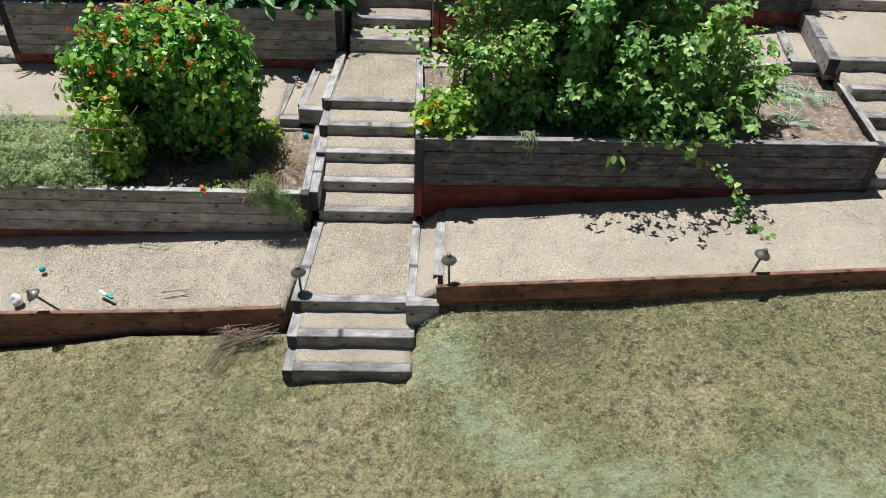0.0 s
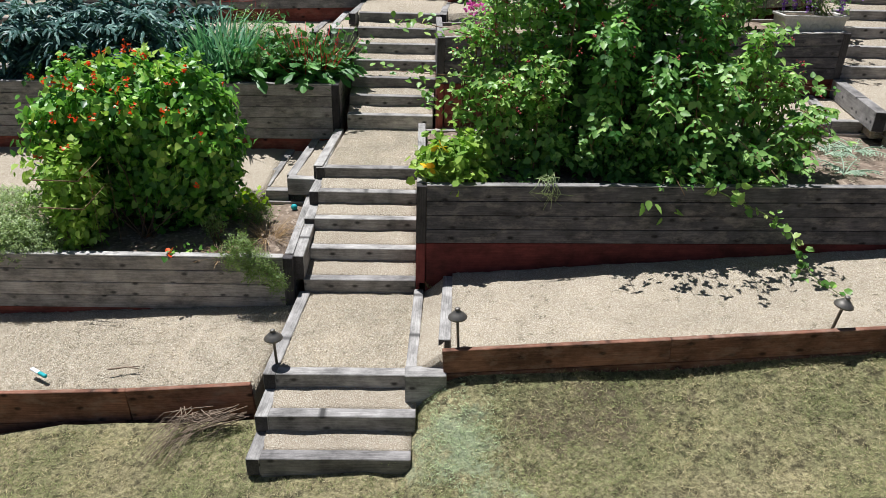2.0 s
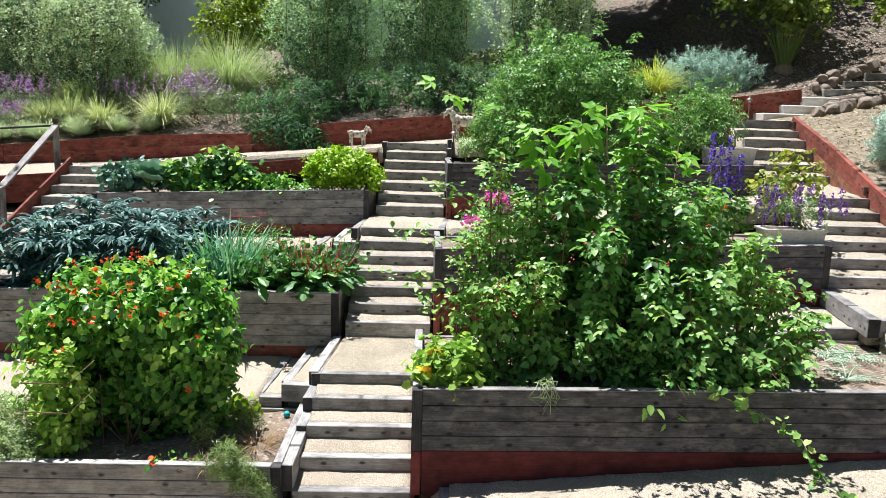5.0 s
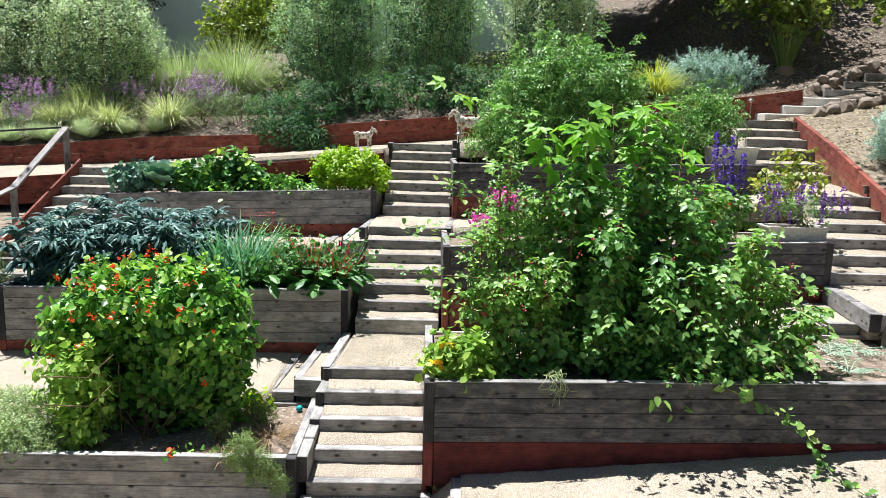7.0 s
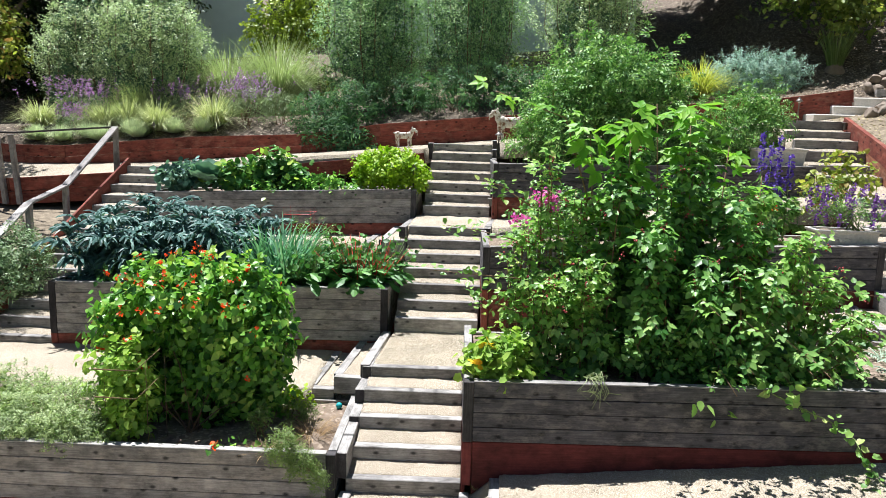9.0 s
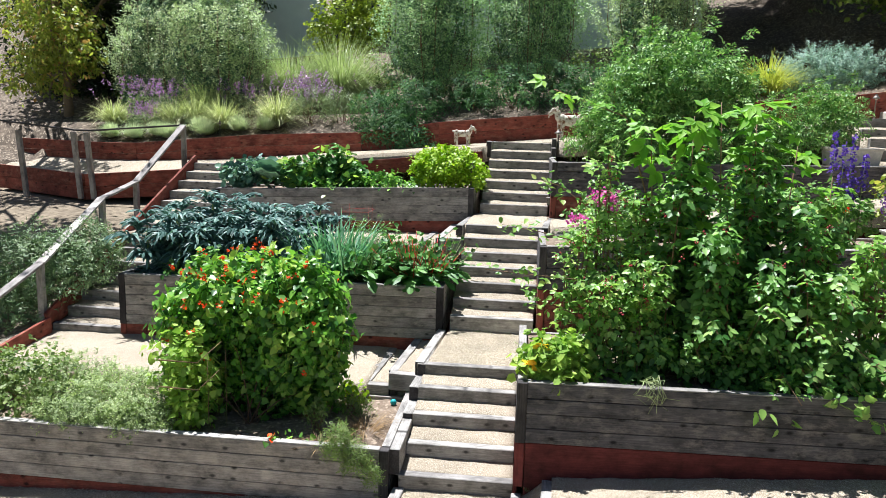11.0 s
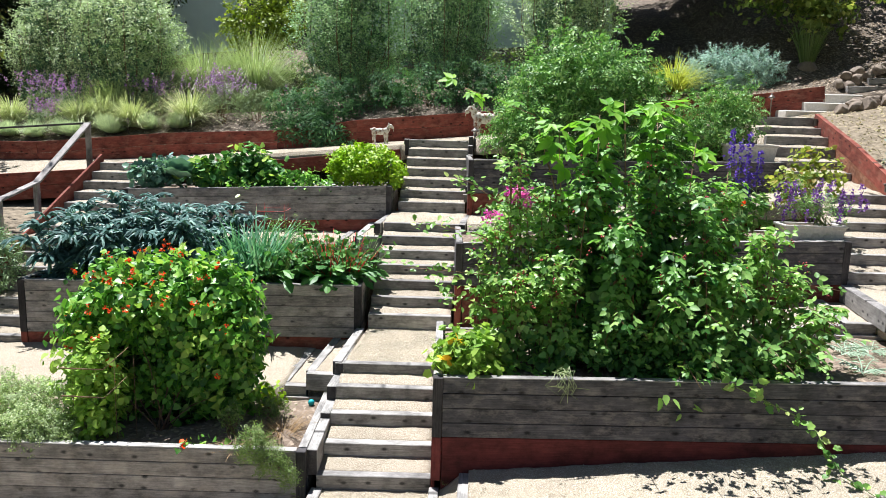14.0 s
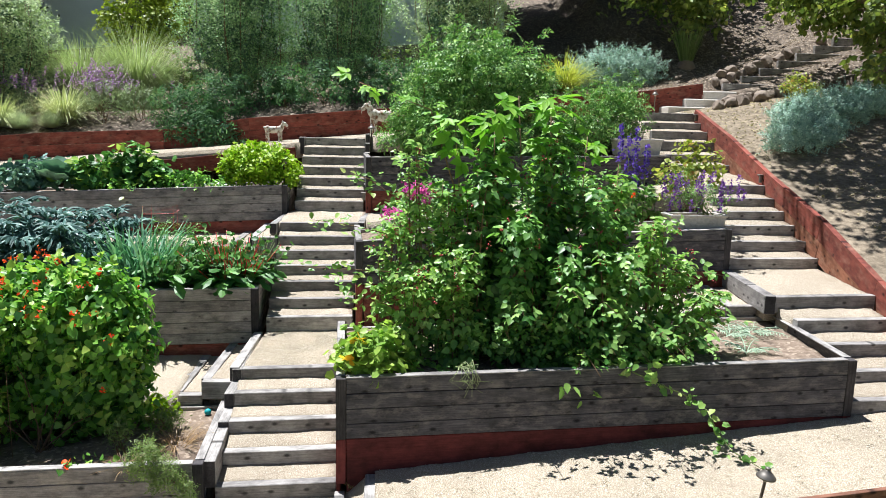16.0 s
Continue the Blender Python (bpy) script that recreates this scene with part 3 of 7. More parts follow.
def slope_rise(x, d):
    """How far the planted slope has risen at d behind the wall: steep at the front on the left, even on the right."""
    k = max(0.0, min(1.0, (x - 3.5) / 2.0))
    steep = 0.40 * min(d, 1.2) + 0.03 * max(0.0, min(d - 1.2, 1.8))
    return steep * (1 - k) + 0.12 * min(d, 3.0) * k + 0.42 * max(0.0, min(d - 3.0, 6.0))


def hill_z(x, y):
    z = back_wall_z(x) - 0.06 + 0.0 * y
    d = max(0.0, y - 9.5)
    k = max(0.0, min(1.0, (x - 7.6) / 0.6))
    e = y - 9.0 - 0.42 * (min(x, 14) - 7.06)
    bank = 4.56 + 0.345 * (min(x, 14) - 7.9) + (max(-0.6, 0.45 * e) if e < 0 else min(0.3, 0.5 * e) + 0.12 * min(e, 3)) + 0.4 * max(0.0, min(e - 1.2, 8))
    z = z * (1 - k) + (bank - slope_rise(x, d)) * k
    return z + slope_rise(x, d) + 0.3 * max(0.0, min(d - 9.0, 20))


def left_bank_z(y):
    return float(lerp(y, (-1.4, 1.0, 2.8, 5.0, 6.0, 7.9, 9.5), (-0.6, 0.5, 0.95, 1.9, 2.05, 2.15, 2.3)))


def ground_z(x, y):
    if y < -1.38:
        z = lawn_z(x, y)
    elif y > 9.55:
        z = hill_z(x, y)
        if x < -9.7:
            z = min(z, 2.8 + 0.3 * (y - 9.5)) if y < 9.6 + 0.35 * (-9.7 - x) else z
    elif x > wall_x(y) + 0.05:
        z = right_wall_z(y) - 0.08 + 0.16 * (x - wall_x(y)) - (0.25 if y < -0.5 else 0)
    elif x < -6.75:
        z = left_bank_z(y) + 0.02 * (x + 7)
    else:
        z = float(lerp(y, (-1.38, 0.3, 1.4, 3, 4.8, 6.2, 8.2, 9.55), (-0.1, 0.1, 0.3, 0.4, 1.1, 1.5, 2.2, 2.4))) + 0.05 * x
    return z + 0.02 * rough_noise(x, y, 1.3) + 0.012 * rough_noise(x, y, 5)


def axis_steps(lo, hi, fine0, fine1, fine):
    a = [fine0]
    while a[-1] < fine1:
        a.append(round(a[-1] + fine, 4))
    s = fine
    while a[-1] < hi:
        s *= 1.5
        a.append(min(hi, a[-1] + s))
    s = fine
    while a[0] > lo:
        s *= 1.5
        a.insert(0, max(lo, a[0] - s))
    return a


gx = sorted(set(axis_steps(-900, 900, -10.0, 11.0, 0.14)) | {-6.76, -6.74, 7.11, 7.13})
gy = sorted(set(axis_steps(-900, 900, -7.0, 17.0, 0.14)) | {-1.39, -1.37, 9.54, 9.56})


def askew(x, y):
    """Slides the sheet's columns so that the break in the ground follows the wall."""
    k = max(0.0, 1 - max(0.0, abs(x - 7.12) - 0.2) / 1.6) * (1.0 if -1.38 < y < 9.55 else 0.0)
    return x + (wall_x(y) + 0.05 - 7.12) * k


gv = [(askew(x, y), y, ground_z(max(-60, min(60, askew(x, y))), max(-60, min(40, y)))) for y in gy for x in gx]
gf = [[j * len(gx) + i, j * len(gx) + i + 1, (j + 1) * len(gx) + i + 1, (j + 1) * len(gx) + i] for j in range(len(gy) - 1) for i in range(len(gx) - 1)]
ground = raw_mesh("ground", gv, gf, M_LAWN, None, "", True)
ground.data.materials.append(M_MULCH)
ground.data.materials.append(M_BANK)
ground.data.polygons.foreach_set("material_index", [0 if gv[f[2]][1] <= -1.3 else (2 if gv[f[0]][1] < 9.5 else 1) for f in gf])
tagged(ground, "dry patchy lawn running up into a bark-mulched hillside", "ground", kind="structure")

# ---- stairs and landings ----
TW, TH = 0.105, 0.161     # timber width, step height

# front edge y, left end, right end, top height
CENTRE_LOW = [(-1.98, -1.14, -0.01, 0.228), (-1.685, -1.12, 0.02, 0.388), (-1.345, -1.11, -0.06, 0.535)]
CENTRE_S = [(-0.03, -1.07, 0.0, 0.68), (0.335, -1.06, 0.0, 0.835), (0.72, -1.055, 0.0, 0.983), (1.086, -1.05, 0.0, 1.135), (1.455, -1.02, 0.0, 1.272)]
CENTRE_U = [(2.83 + 0.342 * i, -0.90 + 0.002 * i, 0.18 + 0.02 * i, 1.478 + 0.156 * i) for i in range(7)]
CENTRE_V = [(6.04 + 0.373 * i, -0.745 + 0.012 * i, 0.40 + 0.015 * i, 2.63 + 0.169 * i) for i in range(7)]


def flight(name, steps, label, last_depth, mound=0.06):
    """Timber-edged steps filled with gravel: a riser timber and a gravel tread each."""
    y0, l0, r0, z0 = steps[0]
    st = thing(name, ((l0 + r0) / 2, y0, z0 - TH), label, "stairs", kind="structure")
    for k, (y, l, r, z) in enumerate(steps):
        dz = random.uniform(-0.004, 0.004)
        beam("riser_timber", (l, y + TW / 2, z + dz), (r, y + TW / 2, z - dz), TW, TH + 0.03, M_GREY, st)
        yb = steps[k + 1][0] if k + 1 < len(steps) else y + last_depth
        dep = yb - y
        if k + 1 < len(steps):
            slab("gravel_tread", lambda u, v, l=l, r=r, y=y, d=dep, z=z: (l + (r - l) * u, y + TW + (d - TW + 0.03) * v, z - 0.014 + mound * v ** 0.8 + 0.003 * math.sin(9 * (u + z))), 12, 6, st, M_GRAVEL)
    return st


st_low = flight("garden_stairs_low", CENTRE_LOW, "weathered timber steps filled with pale gravel, up from the lawn", 1.33, 0.035)
st_s = flight("garden_stairs_middle", CENTRE_S, "weathered timber steps filled with pale gravel between two beds", 1.4, 0.04)
st_u = flight("garden_stairs_upper", CENTRE_U, "weathered timber steps filled with pale gravel, partly under leaves", 1.2, 0.045)
st_v = flight("garden_stairs_top", CENTRE_V, "weathered timber steps with gravel treads up to the top path", 1.1, 0.045)

# side timbers that step up along the flights
for (y, l, r, z), yb in zip(CENTRE_LOW, (-1.685, -1.345, 0.0)):
    if yb < -0.1:
        beam("side_timber", (l - 0.052, y - 0.002, z), (l - 0.03, yb + 0.02, z), TW, TH, M_GREY, st_low)
beam("side_timber", (-1.163, -1.347, 0.537), (-1.06, -0.04, 0.56), TW, TH, M_GREY, st_low)
beam("side_timber", (-0.02, -1.33, 0.60), (0.035, -0.14, 0.65), 0.09, 0.2, M_GREY, st_low)
beam("side_timber", (0.245, -1.22, 0.80), (0.31, -0.17, 0.815), 0.1, 0.25, M_GREY, st_low)
beam("end_timber", (-0.07, -1.43, 0.64), (0.26, -1.43, 0.645), 0.14, 0.32, M_GREY, st_low)
for (y, l, r, z), nxt in zip(CENTRE_S, CENTRE_S[1:] + [(2.83, -0.93, 0, 0)]):
    if y > 0.5:
        beam("side_timber", (l - TW / 2, y - 0.004, z), ((l + nxt[1]) / 2 - TW / 2 + 0.01, nxt[0] + (0.05 if nxt[0] < 2 else -0.02), z), TW, TH, M_GREY, st_s)
beam("side_timber", (-1.115, 0.0, 0.915), (-1.11, 0.74, 0.925), TW, TH * 1.6, M_GREY, st_s)
beam("side_timber", (-0.985, 4.78, 2.415), (-0.87, 5.98, 2.42), TW, TH, M_GREY, st_u)
beam("side_timber", (0.33, 4.78, 2.43), (0.43, 5.98, 2.44), TW, TH, M_GREY, st_u)
beam("side_timber", (-0.74, 8.22, 3.65), (-0.74, 8.62, 3.65), TW, TH * 2, M_GREY, st_v)
for k, (y, l, r, z) in enumerate(CENTRE_V[1:]):
    beam("side_timber", (r + 0.05, y - 0.02, z + 0.09), (r + 0.06, y + 0.40, z + 0.09), 0.09, TH, M_GREY, st_v)

# landings
slab("gravel_landing_low", lambda u, v: (-1.16 + (1.15 + 0.03 * v) * u + 0.08 * v * (1 - u), -1.25 + 1.23 * v, 0.52 + 0.02 * v), 24, 24, None, M_GRAVEL, kind="structure", label="pale gravel landing edged with timber")
slab("gravel_strip", lambda u, v: (0.02 + 0.22 * u + 0.04 * v, -1.38 + 1.25 * v, 0.60 + 0.18 * u), 8, 24, None, M_GRAVEL, kind="structure", label="narrow gravel strip between two edging timbers")
slab("gravel_landing_middle", lambda u, v: (-1.03 + 1.05 * u + (0.13 + 0.03 * u) * v, 1.54 + 1.32 * v, 1.262 + 0.03 * v), 24, 28, None, M_GRAVEL, kind="structure", label="pale gravel landing edged with timber")
slab("gravel_landing_upper", lambda u, v: (-0.94 + 1.26 * u + 0.12 * v, 4.95 + 1.12 * v, 2.40 + 0.06 * v), 24, 22, None, M_GRAVEL, kind="structure", label="pale gravel landing edged with timber")

# ---- terraces and paths ----
slab("gravel_terrace_left", lambda u, v: (-12 + (10.68 + 0.17 * v) * u, -1.27 + 1.22 * v, 0.36 + 0.06 * v + 0.052 * min(0, -12 + 10.7 * u + 1.3)), 120, 16, None, M_GRAVEL, kind="structure", label="pale gravel terrace, sloping gently")
slab("gravel_terrace_right", lambda u, v: (0.29 + 0.06 * v + 9.5 * u, -1.40 + 1.3 * v, 0.80 + 0.03 * v + (0.072 + 0.006 * v) * 9.5 * u), 110, 16, None, M_GRAVEL, kind="structure", label="pale gravel terrace, sloping gently up")
slab("gravel_path_left", lambda u, v: (-6.9 + 5.2 * u, 1.42 + 1.55 * v, 0.93 + 0.06 * u), 60, 18, None, M_GRAVEL, kind="structure", label="pale gravel path between raised beds")
slab("gravel_path_right", lambda u, v: (0.18 + 4.75 * u, 1.78 + 1.1 * v, 1.30 + 0.51 * u), 50, 14, None, M_GRAVEL, kind="structure", label="pale gravel path between raised beds")
slab("gravel_path_mid_left", lambda u, v: (-6.6 + 5.1 * u, 4.9 + 1.1 * v, 2.03 + 0.06 * u), 50, 14, None, M_GRAVEL, kind="structure", label="pale gravel path between raised beds")
slab("gravel_path_mid_right", lambda u, v: (0.42 + 5.6 * u, 4.8 + 1.2 * v, 2.43 + 0.6 * u), 50, 14, None, M_GRAVEL, kind="structure", label="pale gravel path between raised beds")
slab("gravel_path_top", lambda u, v: (-12 + 21 * u, path_front_y(-12 + 21 * u) * (1 - v) + (9.45 + 0.35 * max(0, -9.7 + 12 - 21 * u)) * v + (0.39 if -0.82 < -12 + 21 * u < 0.6 else (0.16 if 5.9 < -12 + 21 * u < 7.2 else 0)) * (1 - v), path_front_z(-12 + 21 * u) * (1 - v) + top_path_z(-12 + 21 * u) * v), 160, 12, None, M_GRAVEL, kind="structure", label="pale gravel path along the top wall")

# steps down sideways from the landings to the left-hand paths
side1 = thing("side_steps", (-1.3, 1.5, 0.95), "two shallow timber-edged gravel steps beside the landing", "steps", kind="structure")
beam("edge_timber", (-1.10, 1.47, 1.288), (-1.0, 2.83, 1.29), TW, TH, M_GREY, side1)
beam("edge_timber", (-1.42, 1.58, 1.128), (-1.31, 2.95, 1.13), TW, TH, M_GREY, side1)
beam("edge_timber", (-1.73, 1.60, 0.985), (-1.64, 3.0, 0.985), TW, 0.09, M_GREY, side1)
beam("front_timber", (-1.45, 1.53, 1.13), (-1.05, 1.50, 1.13), TW, 0.2, M_GREY, side1)
beam("front_timber", (-1.76, 1.545, 0.975), (-1.45, 1.535, 0.975), TW, 0.16, M_GREY, side1)
slab("gravel_tread", lambda u, v: (-1.40 + 0.30 * u + 0.1 * v, 1.58 + 1.3 * v, 1.115), 8, 20, side1, M_GRAVEL)
slab("gravel_tread", lambda u, v: (-1.72 + 0.32 * u + 0.1 * v, 1.6 + 1.35 * v, 0.965), 8, 20, side1, M_GRAVEL)
side2 = thing("side_steps", (-1.2, 4.6, 2.1), "two shallow timber-edged gravel steps beside the landing", "steps", kind="structure")
beam("edge_timber", (-1.26, 4.46, 2.254), (-1.17, 6.0, 2.26), TW, TH, M_GREY, side2)
beam("edge_timber", (-1.58, 4.9, 2.12), (-1.50, 6.0, 2.12), TW, 0.09, M_GREY, side2)
beam("front_timber", (-1.26, 4.50, 2.254), (-0.9, 4.50, 2.254), TW, TH * 1.3, M_GREY, side2)
slab("gravel_tread", lambda u, v: (-1.23 + 0.30 * u, 4.5 + 1.45 * v, 2.24), 8, 20, side2, M_GRAVEL)
slab("gravel_tread", lambda u, v: (-1.55 + 0.32 * u, 4.9 + 1.1 * v, 2.10), 8, 20, side2, M_GRAVEL)

# left flight
LEFT_F = [(2.87 + 0.366 * i, -6.5 - 0.01 * i, -5.45, 1.035 + 0.155 * i) for i in range(14)]
flight("garden_stairs_left", LEFT_F, "weathered timber steps with gravel treads under a handrail", 0.5, 0.03)
# right flight
RIGHT_F = [(y, l, wall_x(y), z) for y, l, z in ((-0.11, 5.0, 1.332), (0.29, 5.08, 1.49), (0.655, 5.12, 1.668), (1.01, 5.12, 1.845), (1.40, 5.03, 2.027))]
RIGHT_G = [(y, l, wall_x(y), z) for y, l, z in ((2.99, 5.36, 2.187), (3.36, 5.45, 2.371), (3.73, 5.55, 2.554), (4.09, 5.7, 2.725), (4.46, 5.85, 2.891), (4.83, 5.95, 3.069))]
RIGHT_H = [(y, 6.0, wall_x(y), z) for y, z in ((6.21, 3.33), (6.58, 3.501), (6.95, 3.73), (7.31, 3.925), (7.68, 4.09), (8.05, 4.29))]
st_r1 = flight("garden_stairs_right_low", RIGHT_F, "weathered timber steps with pale gravel treads beside the bed", 1.4)
flight("garden_stairs_right_middle", RIGHT_G, "weathered timber steps with pale gravel treads beside a red wall", 1.2)
flight("garden_stairs_right_top", RIGHT_H, "weathered timber steps with pale gravel treads beside a red wall", 1.2)
slab("gravel_landing_right_low", lambda u, v: (5.02 + 0.3 * v + (1.34 + 0.04 * v) * u, 1.5 + 1.5 * v, 2.012 + 0.03 * v), 24, 22, None, M_GRAVEL, kind="structure", label="pale gravel landing edged with timber")
slab("gravel_landing_right_upper", lambda u, v: (6.0 + (0.94 + 0.1 * v) * u, 4.92 + 1.3 * v, 3.055 + 0.14 * v), 16, 20, None, M_GRAVEL, kind="structure", label="pale gravel landing edged with timber")
beam("side_timber", (5.0, 1.38, 2.04), (5.30, 2.95, 2.05), 0.13, 0.22, M_GREY, st_r1)
beam("side_timber", (4.74, 1.84, 1.83), (4.95, 2.86, 1.85), 0.11, 0.2, M_GREY, st_r1)
beam("end_timber", (4.70, 1.79, 1.83), (5.06, 1.79, 1.83), 0.09, 0.2, M_GREY, st_r1)
slab("gravel_tread", lambda u, v: (4.80 + 0.21 * v + 0.26 * u, 1.83 + 1.03 * v, 1.82), 8, 20, st_r1, M_GRAVEL)

beam("edge_timber", (3.2, 1.80, 1.66), (4.69, 1.80, 1.80), 0.09, 0.14, M_GREY, st_r1)

# ---- raised beds ----


def raised_bed(x0, x1, y0, y1, zt, slope, n_plank, ground0, ground1, label, left_end=True, right_end=True, soil=0.10, wood_m=None, flare=0.0, skirt_m=None):
    """A bed of planks on dark posts; below the planks a red-stained skirt runs down to the sloping path."""
    def top(x):
        return zt + slope * (x - x0)
    bed = thing("raised_bed", ((x0 + x1) / 2, y0, min(ground0, ground1)), label, "raised bed", group="raised beds on the terraces")
    ph = 0.14
    low = min(ground0, ground1) - 0.05
    cuts = [x0 + 0.09]
    while cuts[-1] < x1 - 0.1:
        cuts.append(min(x1 - 0.09, cuts[-1] + random.uniform(5.4, 6.4)))
    for k in range(n_plank):
        off = 0.0 if k == 0 else random.uniform(-1.2, 0)
        xs = [cuts[0]] + [c + off for c in cuts[1:-1]] + [cuts[-1]]
        for a, b in zip(xs, xs[1:]):
            j = random.uniform(-0.003, 0.003)
            beam("plank", (a + 0.001, y0 + 0.019 + j, top(a) - 0.002 - k * ph), (b - 0.001, y0 + 0.019 + j, top(b) - 0.002 - k * ph), 0.038, ph - 0.005, wood_m or M_PLANK, bed, bevel=0.004)
    beam("cap", (x0 + 0.09, y0 + 0.042, top(x0) + 0.012), (x1 - 0.09, y0 + 0.042, top(x1) + 0.012), 0.08, 0.014, M_GREY, bed, "pale weathered top edge", bevel=0.003)
    zb = zt - n_plank * ph
    if zb > low:
        beam("skirt_board", (x0 + 0.09, y0 + 0.028, top(x0) - n_plank * ph - 0.001), (x1 - 0.09, y0 + 0.028, top(x1) - n_plank * ph - 0.001), 0.038, zb - low + 0.25, skirt_m or M_RED, bed, "red-stained skirt board below the planks")
    # side walls
    for use, x, s in ((left_end, x0, 1), (right_end, x1, -1)):
        fl = flare if s < 0 else 0.0
        if use:
            beam("cap", (x + s * 0.042, y0 + 0.09, top(x) + 0.012), (x + fl + s * 0.042, y1, top(x) + 0.012), 0.08, 0.014, M_GREY, bed, bevel=0.003)
            for k in range(n_plank):
                beam("plank", (x + s * 0.02, y0 + 0.09, top(x) - 0.002 - k * ph), (x + fl + s * 0.02, y1, top(x) - 0.002 - k * ph), 0.038, ph - 0.005, wood_m or M_PLANK, bed, bevel=0.004)
            if zb > low:
                beam("skirt_board", (x + s * 0.022, y0 + 0.09, top(x) - n_plank * ph - 0.001), (x + fl + s * 0.022, y1, top(x) - n_plank * ph), 0.036, zb - low + 0.25, skirt_m or M_RED, bed)
            post("post", x + s * 0.045, y0 + 0.04, top(x) - n_plank * ph, top(x) + 0.004, 0.09, M_POST, bed, "dark square corner post")
            post("post_foot", x + s * 0.045, y0 + 0.042, low - 0.1, top(x) - n_plank * ph - 0.002, 0.088, skirt_m or M_RED, bed, "red-stained foot of the corner post")
    beam("back_board", (x0 + 0.05, y1 - 0.02, top(x0) - 0.06), (x1 + flare - 0.05, y1 - 0.02, top(x1) - 0.06), 0.038, 0.3, M_PLANK, bed)
    slab("soil", lambda u, v: (x0 + 0.04 + (x1 - x0 - 0.08 + flare * v) * u, y0 + 0.04 + (y1 - y0 - 0.08) * v, top(x0 + (x1 - x0) * u) - soil), int((x1 - x0) * 12), int((y1 - y0) * 12), bed, M_SOIL, "dry brown garden soil", wob=0.03)
    return bed


raised_bed(0.0, 4.98, -0.15, 1.75, 1.70, 0.012, 4, 0.87, 1.24, "long raised bed of weathered dark planks with a red-stained skirt", wood_m=M_PLANK_DARK, flare=0.26, skirt_m=M_SKIRT)
raised_bed(-12.0, -1.16, -0.07, 1.48, 0.93, -0.001, 4, -0.15, 0.42, "long low raised bed of weathered grey planks", left_end=False)
raised_bed(-5.49, -1.0, 2.87, 4.6, 1.79, 0.010, 5, 0.93, 1.0, "raised bed of grey planks planted with kale, leeks and chard")
raised_bed(-5.45, -0.86, 5.98, 7.8, 2.71, 0.038, 4, 2.05, 2.1, "raised bed of grey planks planted with cabbage and lettuce")
raised_bed(0.22, 5.3, 2.87, 4.4, 2.44, 0.033, 4, 1.3, 1.98, "raised bed of dark planks behind the berry bushes", wood_m=M_PLANK_DARK)
raised_bed(0.44, 5.8, 5.98, 8.0, 3.37, 0.02, 4, 2.45, 3.0, "raised bed of dark planks with tomato plants", wood_m=M_PLANK_DARK)

# ---- edging boards and garden walls ----


def board_wall(name, pts, heights, courses, material, label, thick=0.045, low_mat=None):
    """Stacked boards along pts (x, y, top z); each straight stretch has its own boards."""
    w = thing(name, pts[0], label, "garden wall", kind="structure")
    for (a, b) in zip(pts, pts[1:]):
        for k in range(courses):
            h = heights / courses
            beam("board", (a[0], a[1], a[2] - k * h), (b[0], b[1], b[2] - k * h), thick - 0.004 * k, h - 0.006, (low_mat or material) if k else material, w, bevel=0.005)
    return w


board_wall("border_left", [(-12, -1.29, -0.12), (-4.4, -1.30, 0.265), (-2.35, -1.30, 0.335), (-1.33, -1.30, 0.41)], 0.62, 2, M_BROWN, "brown board edging between gravel and lawn")
board_wall("border_right", [(0.22, -1.43, 0.845), (2.0, -1.44, 0.98), (4.5, -1.44, 1.165), (9.8, -1.44, 1.55)], 0.44, 2, M_BROWN, "reddish brown board edging between gravel and lawn")
board_wall("top_wall", [(-12.2, 10.25, 3.34)] + [(x, PATH_Y, back_wall_z(x)) for x in (-9.7, -8.8, -6, -3.6)], 0.5, 2, M_RED, "low red-stained board wall below the planted slope")
board_wall("top_wall", [(x, PATH_Y + 0.03, back_wall_z(x)) for x in (-3.6, -1.9, 0.5)], 0.52, 2, M_RED, "low red-stained board wall below the planted slope")
board_wall("top_wall", [(x, PATH_Y + 0.03, back_wall_z(x)) for x in (0.5, 6.7, 8.04)], 0.54, 2, M_RED, "low red-stained board wall below the planted slope")
board_wall("path_edge_wall", [(-12.4, 9.36, 2.77), (-9.15, 7.96, 2.71), (-7.03, 7.96, 2.89), (-6.75, 7.96, 2.94)], 0.54, 2, M_RED, "red-stained board wall holding up the top path")
board_wall("path_edge_wall", [(-6.5, 7.96, 3.03), (-3.2, 7.96, 3.19), (-0.85, 7.96, 3.46)], 0.3, 1, M_RED, "red-stained board along the top path")
board_wall("right_wall", [(wall_x(y) + 0.045, y, right_wall_z(y)) for y in (-0.4, 1.4, 3.0, 4.85, 6.3, 8.05)], 0.60, 2, M_RED, "sloping red-stained board wall beside the steps", thick=0.085, low_mat=M_RUST)
board_wall("stair_stringer", [(-6.30, 1.3, 1.08), (-6.45, 2.75, 1.16)], 0.3, 1, M_RED, "red-brown board edging the gravel path")
board_wall("stair_stringer", [(-6.52, 2.75, 1.2), (-6.58, 5.98, 2.5), (-6.62, 7.75, 3.2)], 0.3, 1, M_RED, "sloping red-brown board beside the left steps")

# handrail
rail = thing("handrail", (-6.7, 2.87, 1.0), "weathered wooden handrail on square posts beside the steps", "handrail")
RAIL_P = [(-6.72, 1.75, 1.48), (-6.63, 2.87, 1.90), (-7.0, 5.03, 2.585), (-6.90, 5.95, 2.80), (-6.83, 7.7, 3.80)]
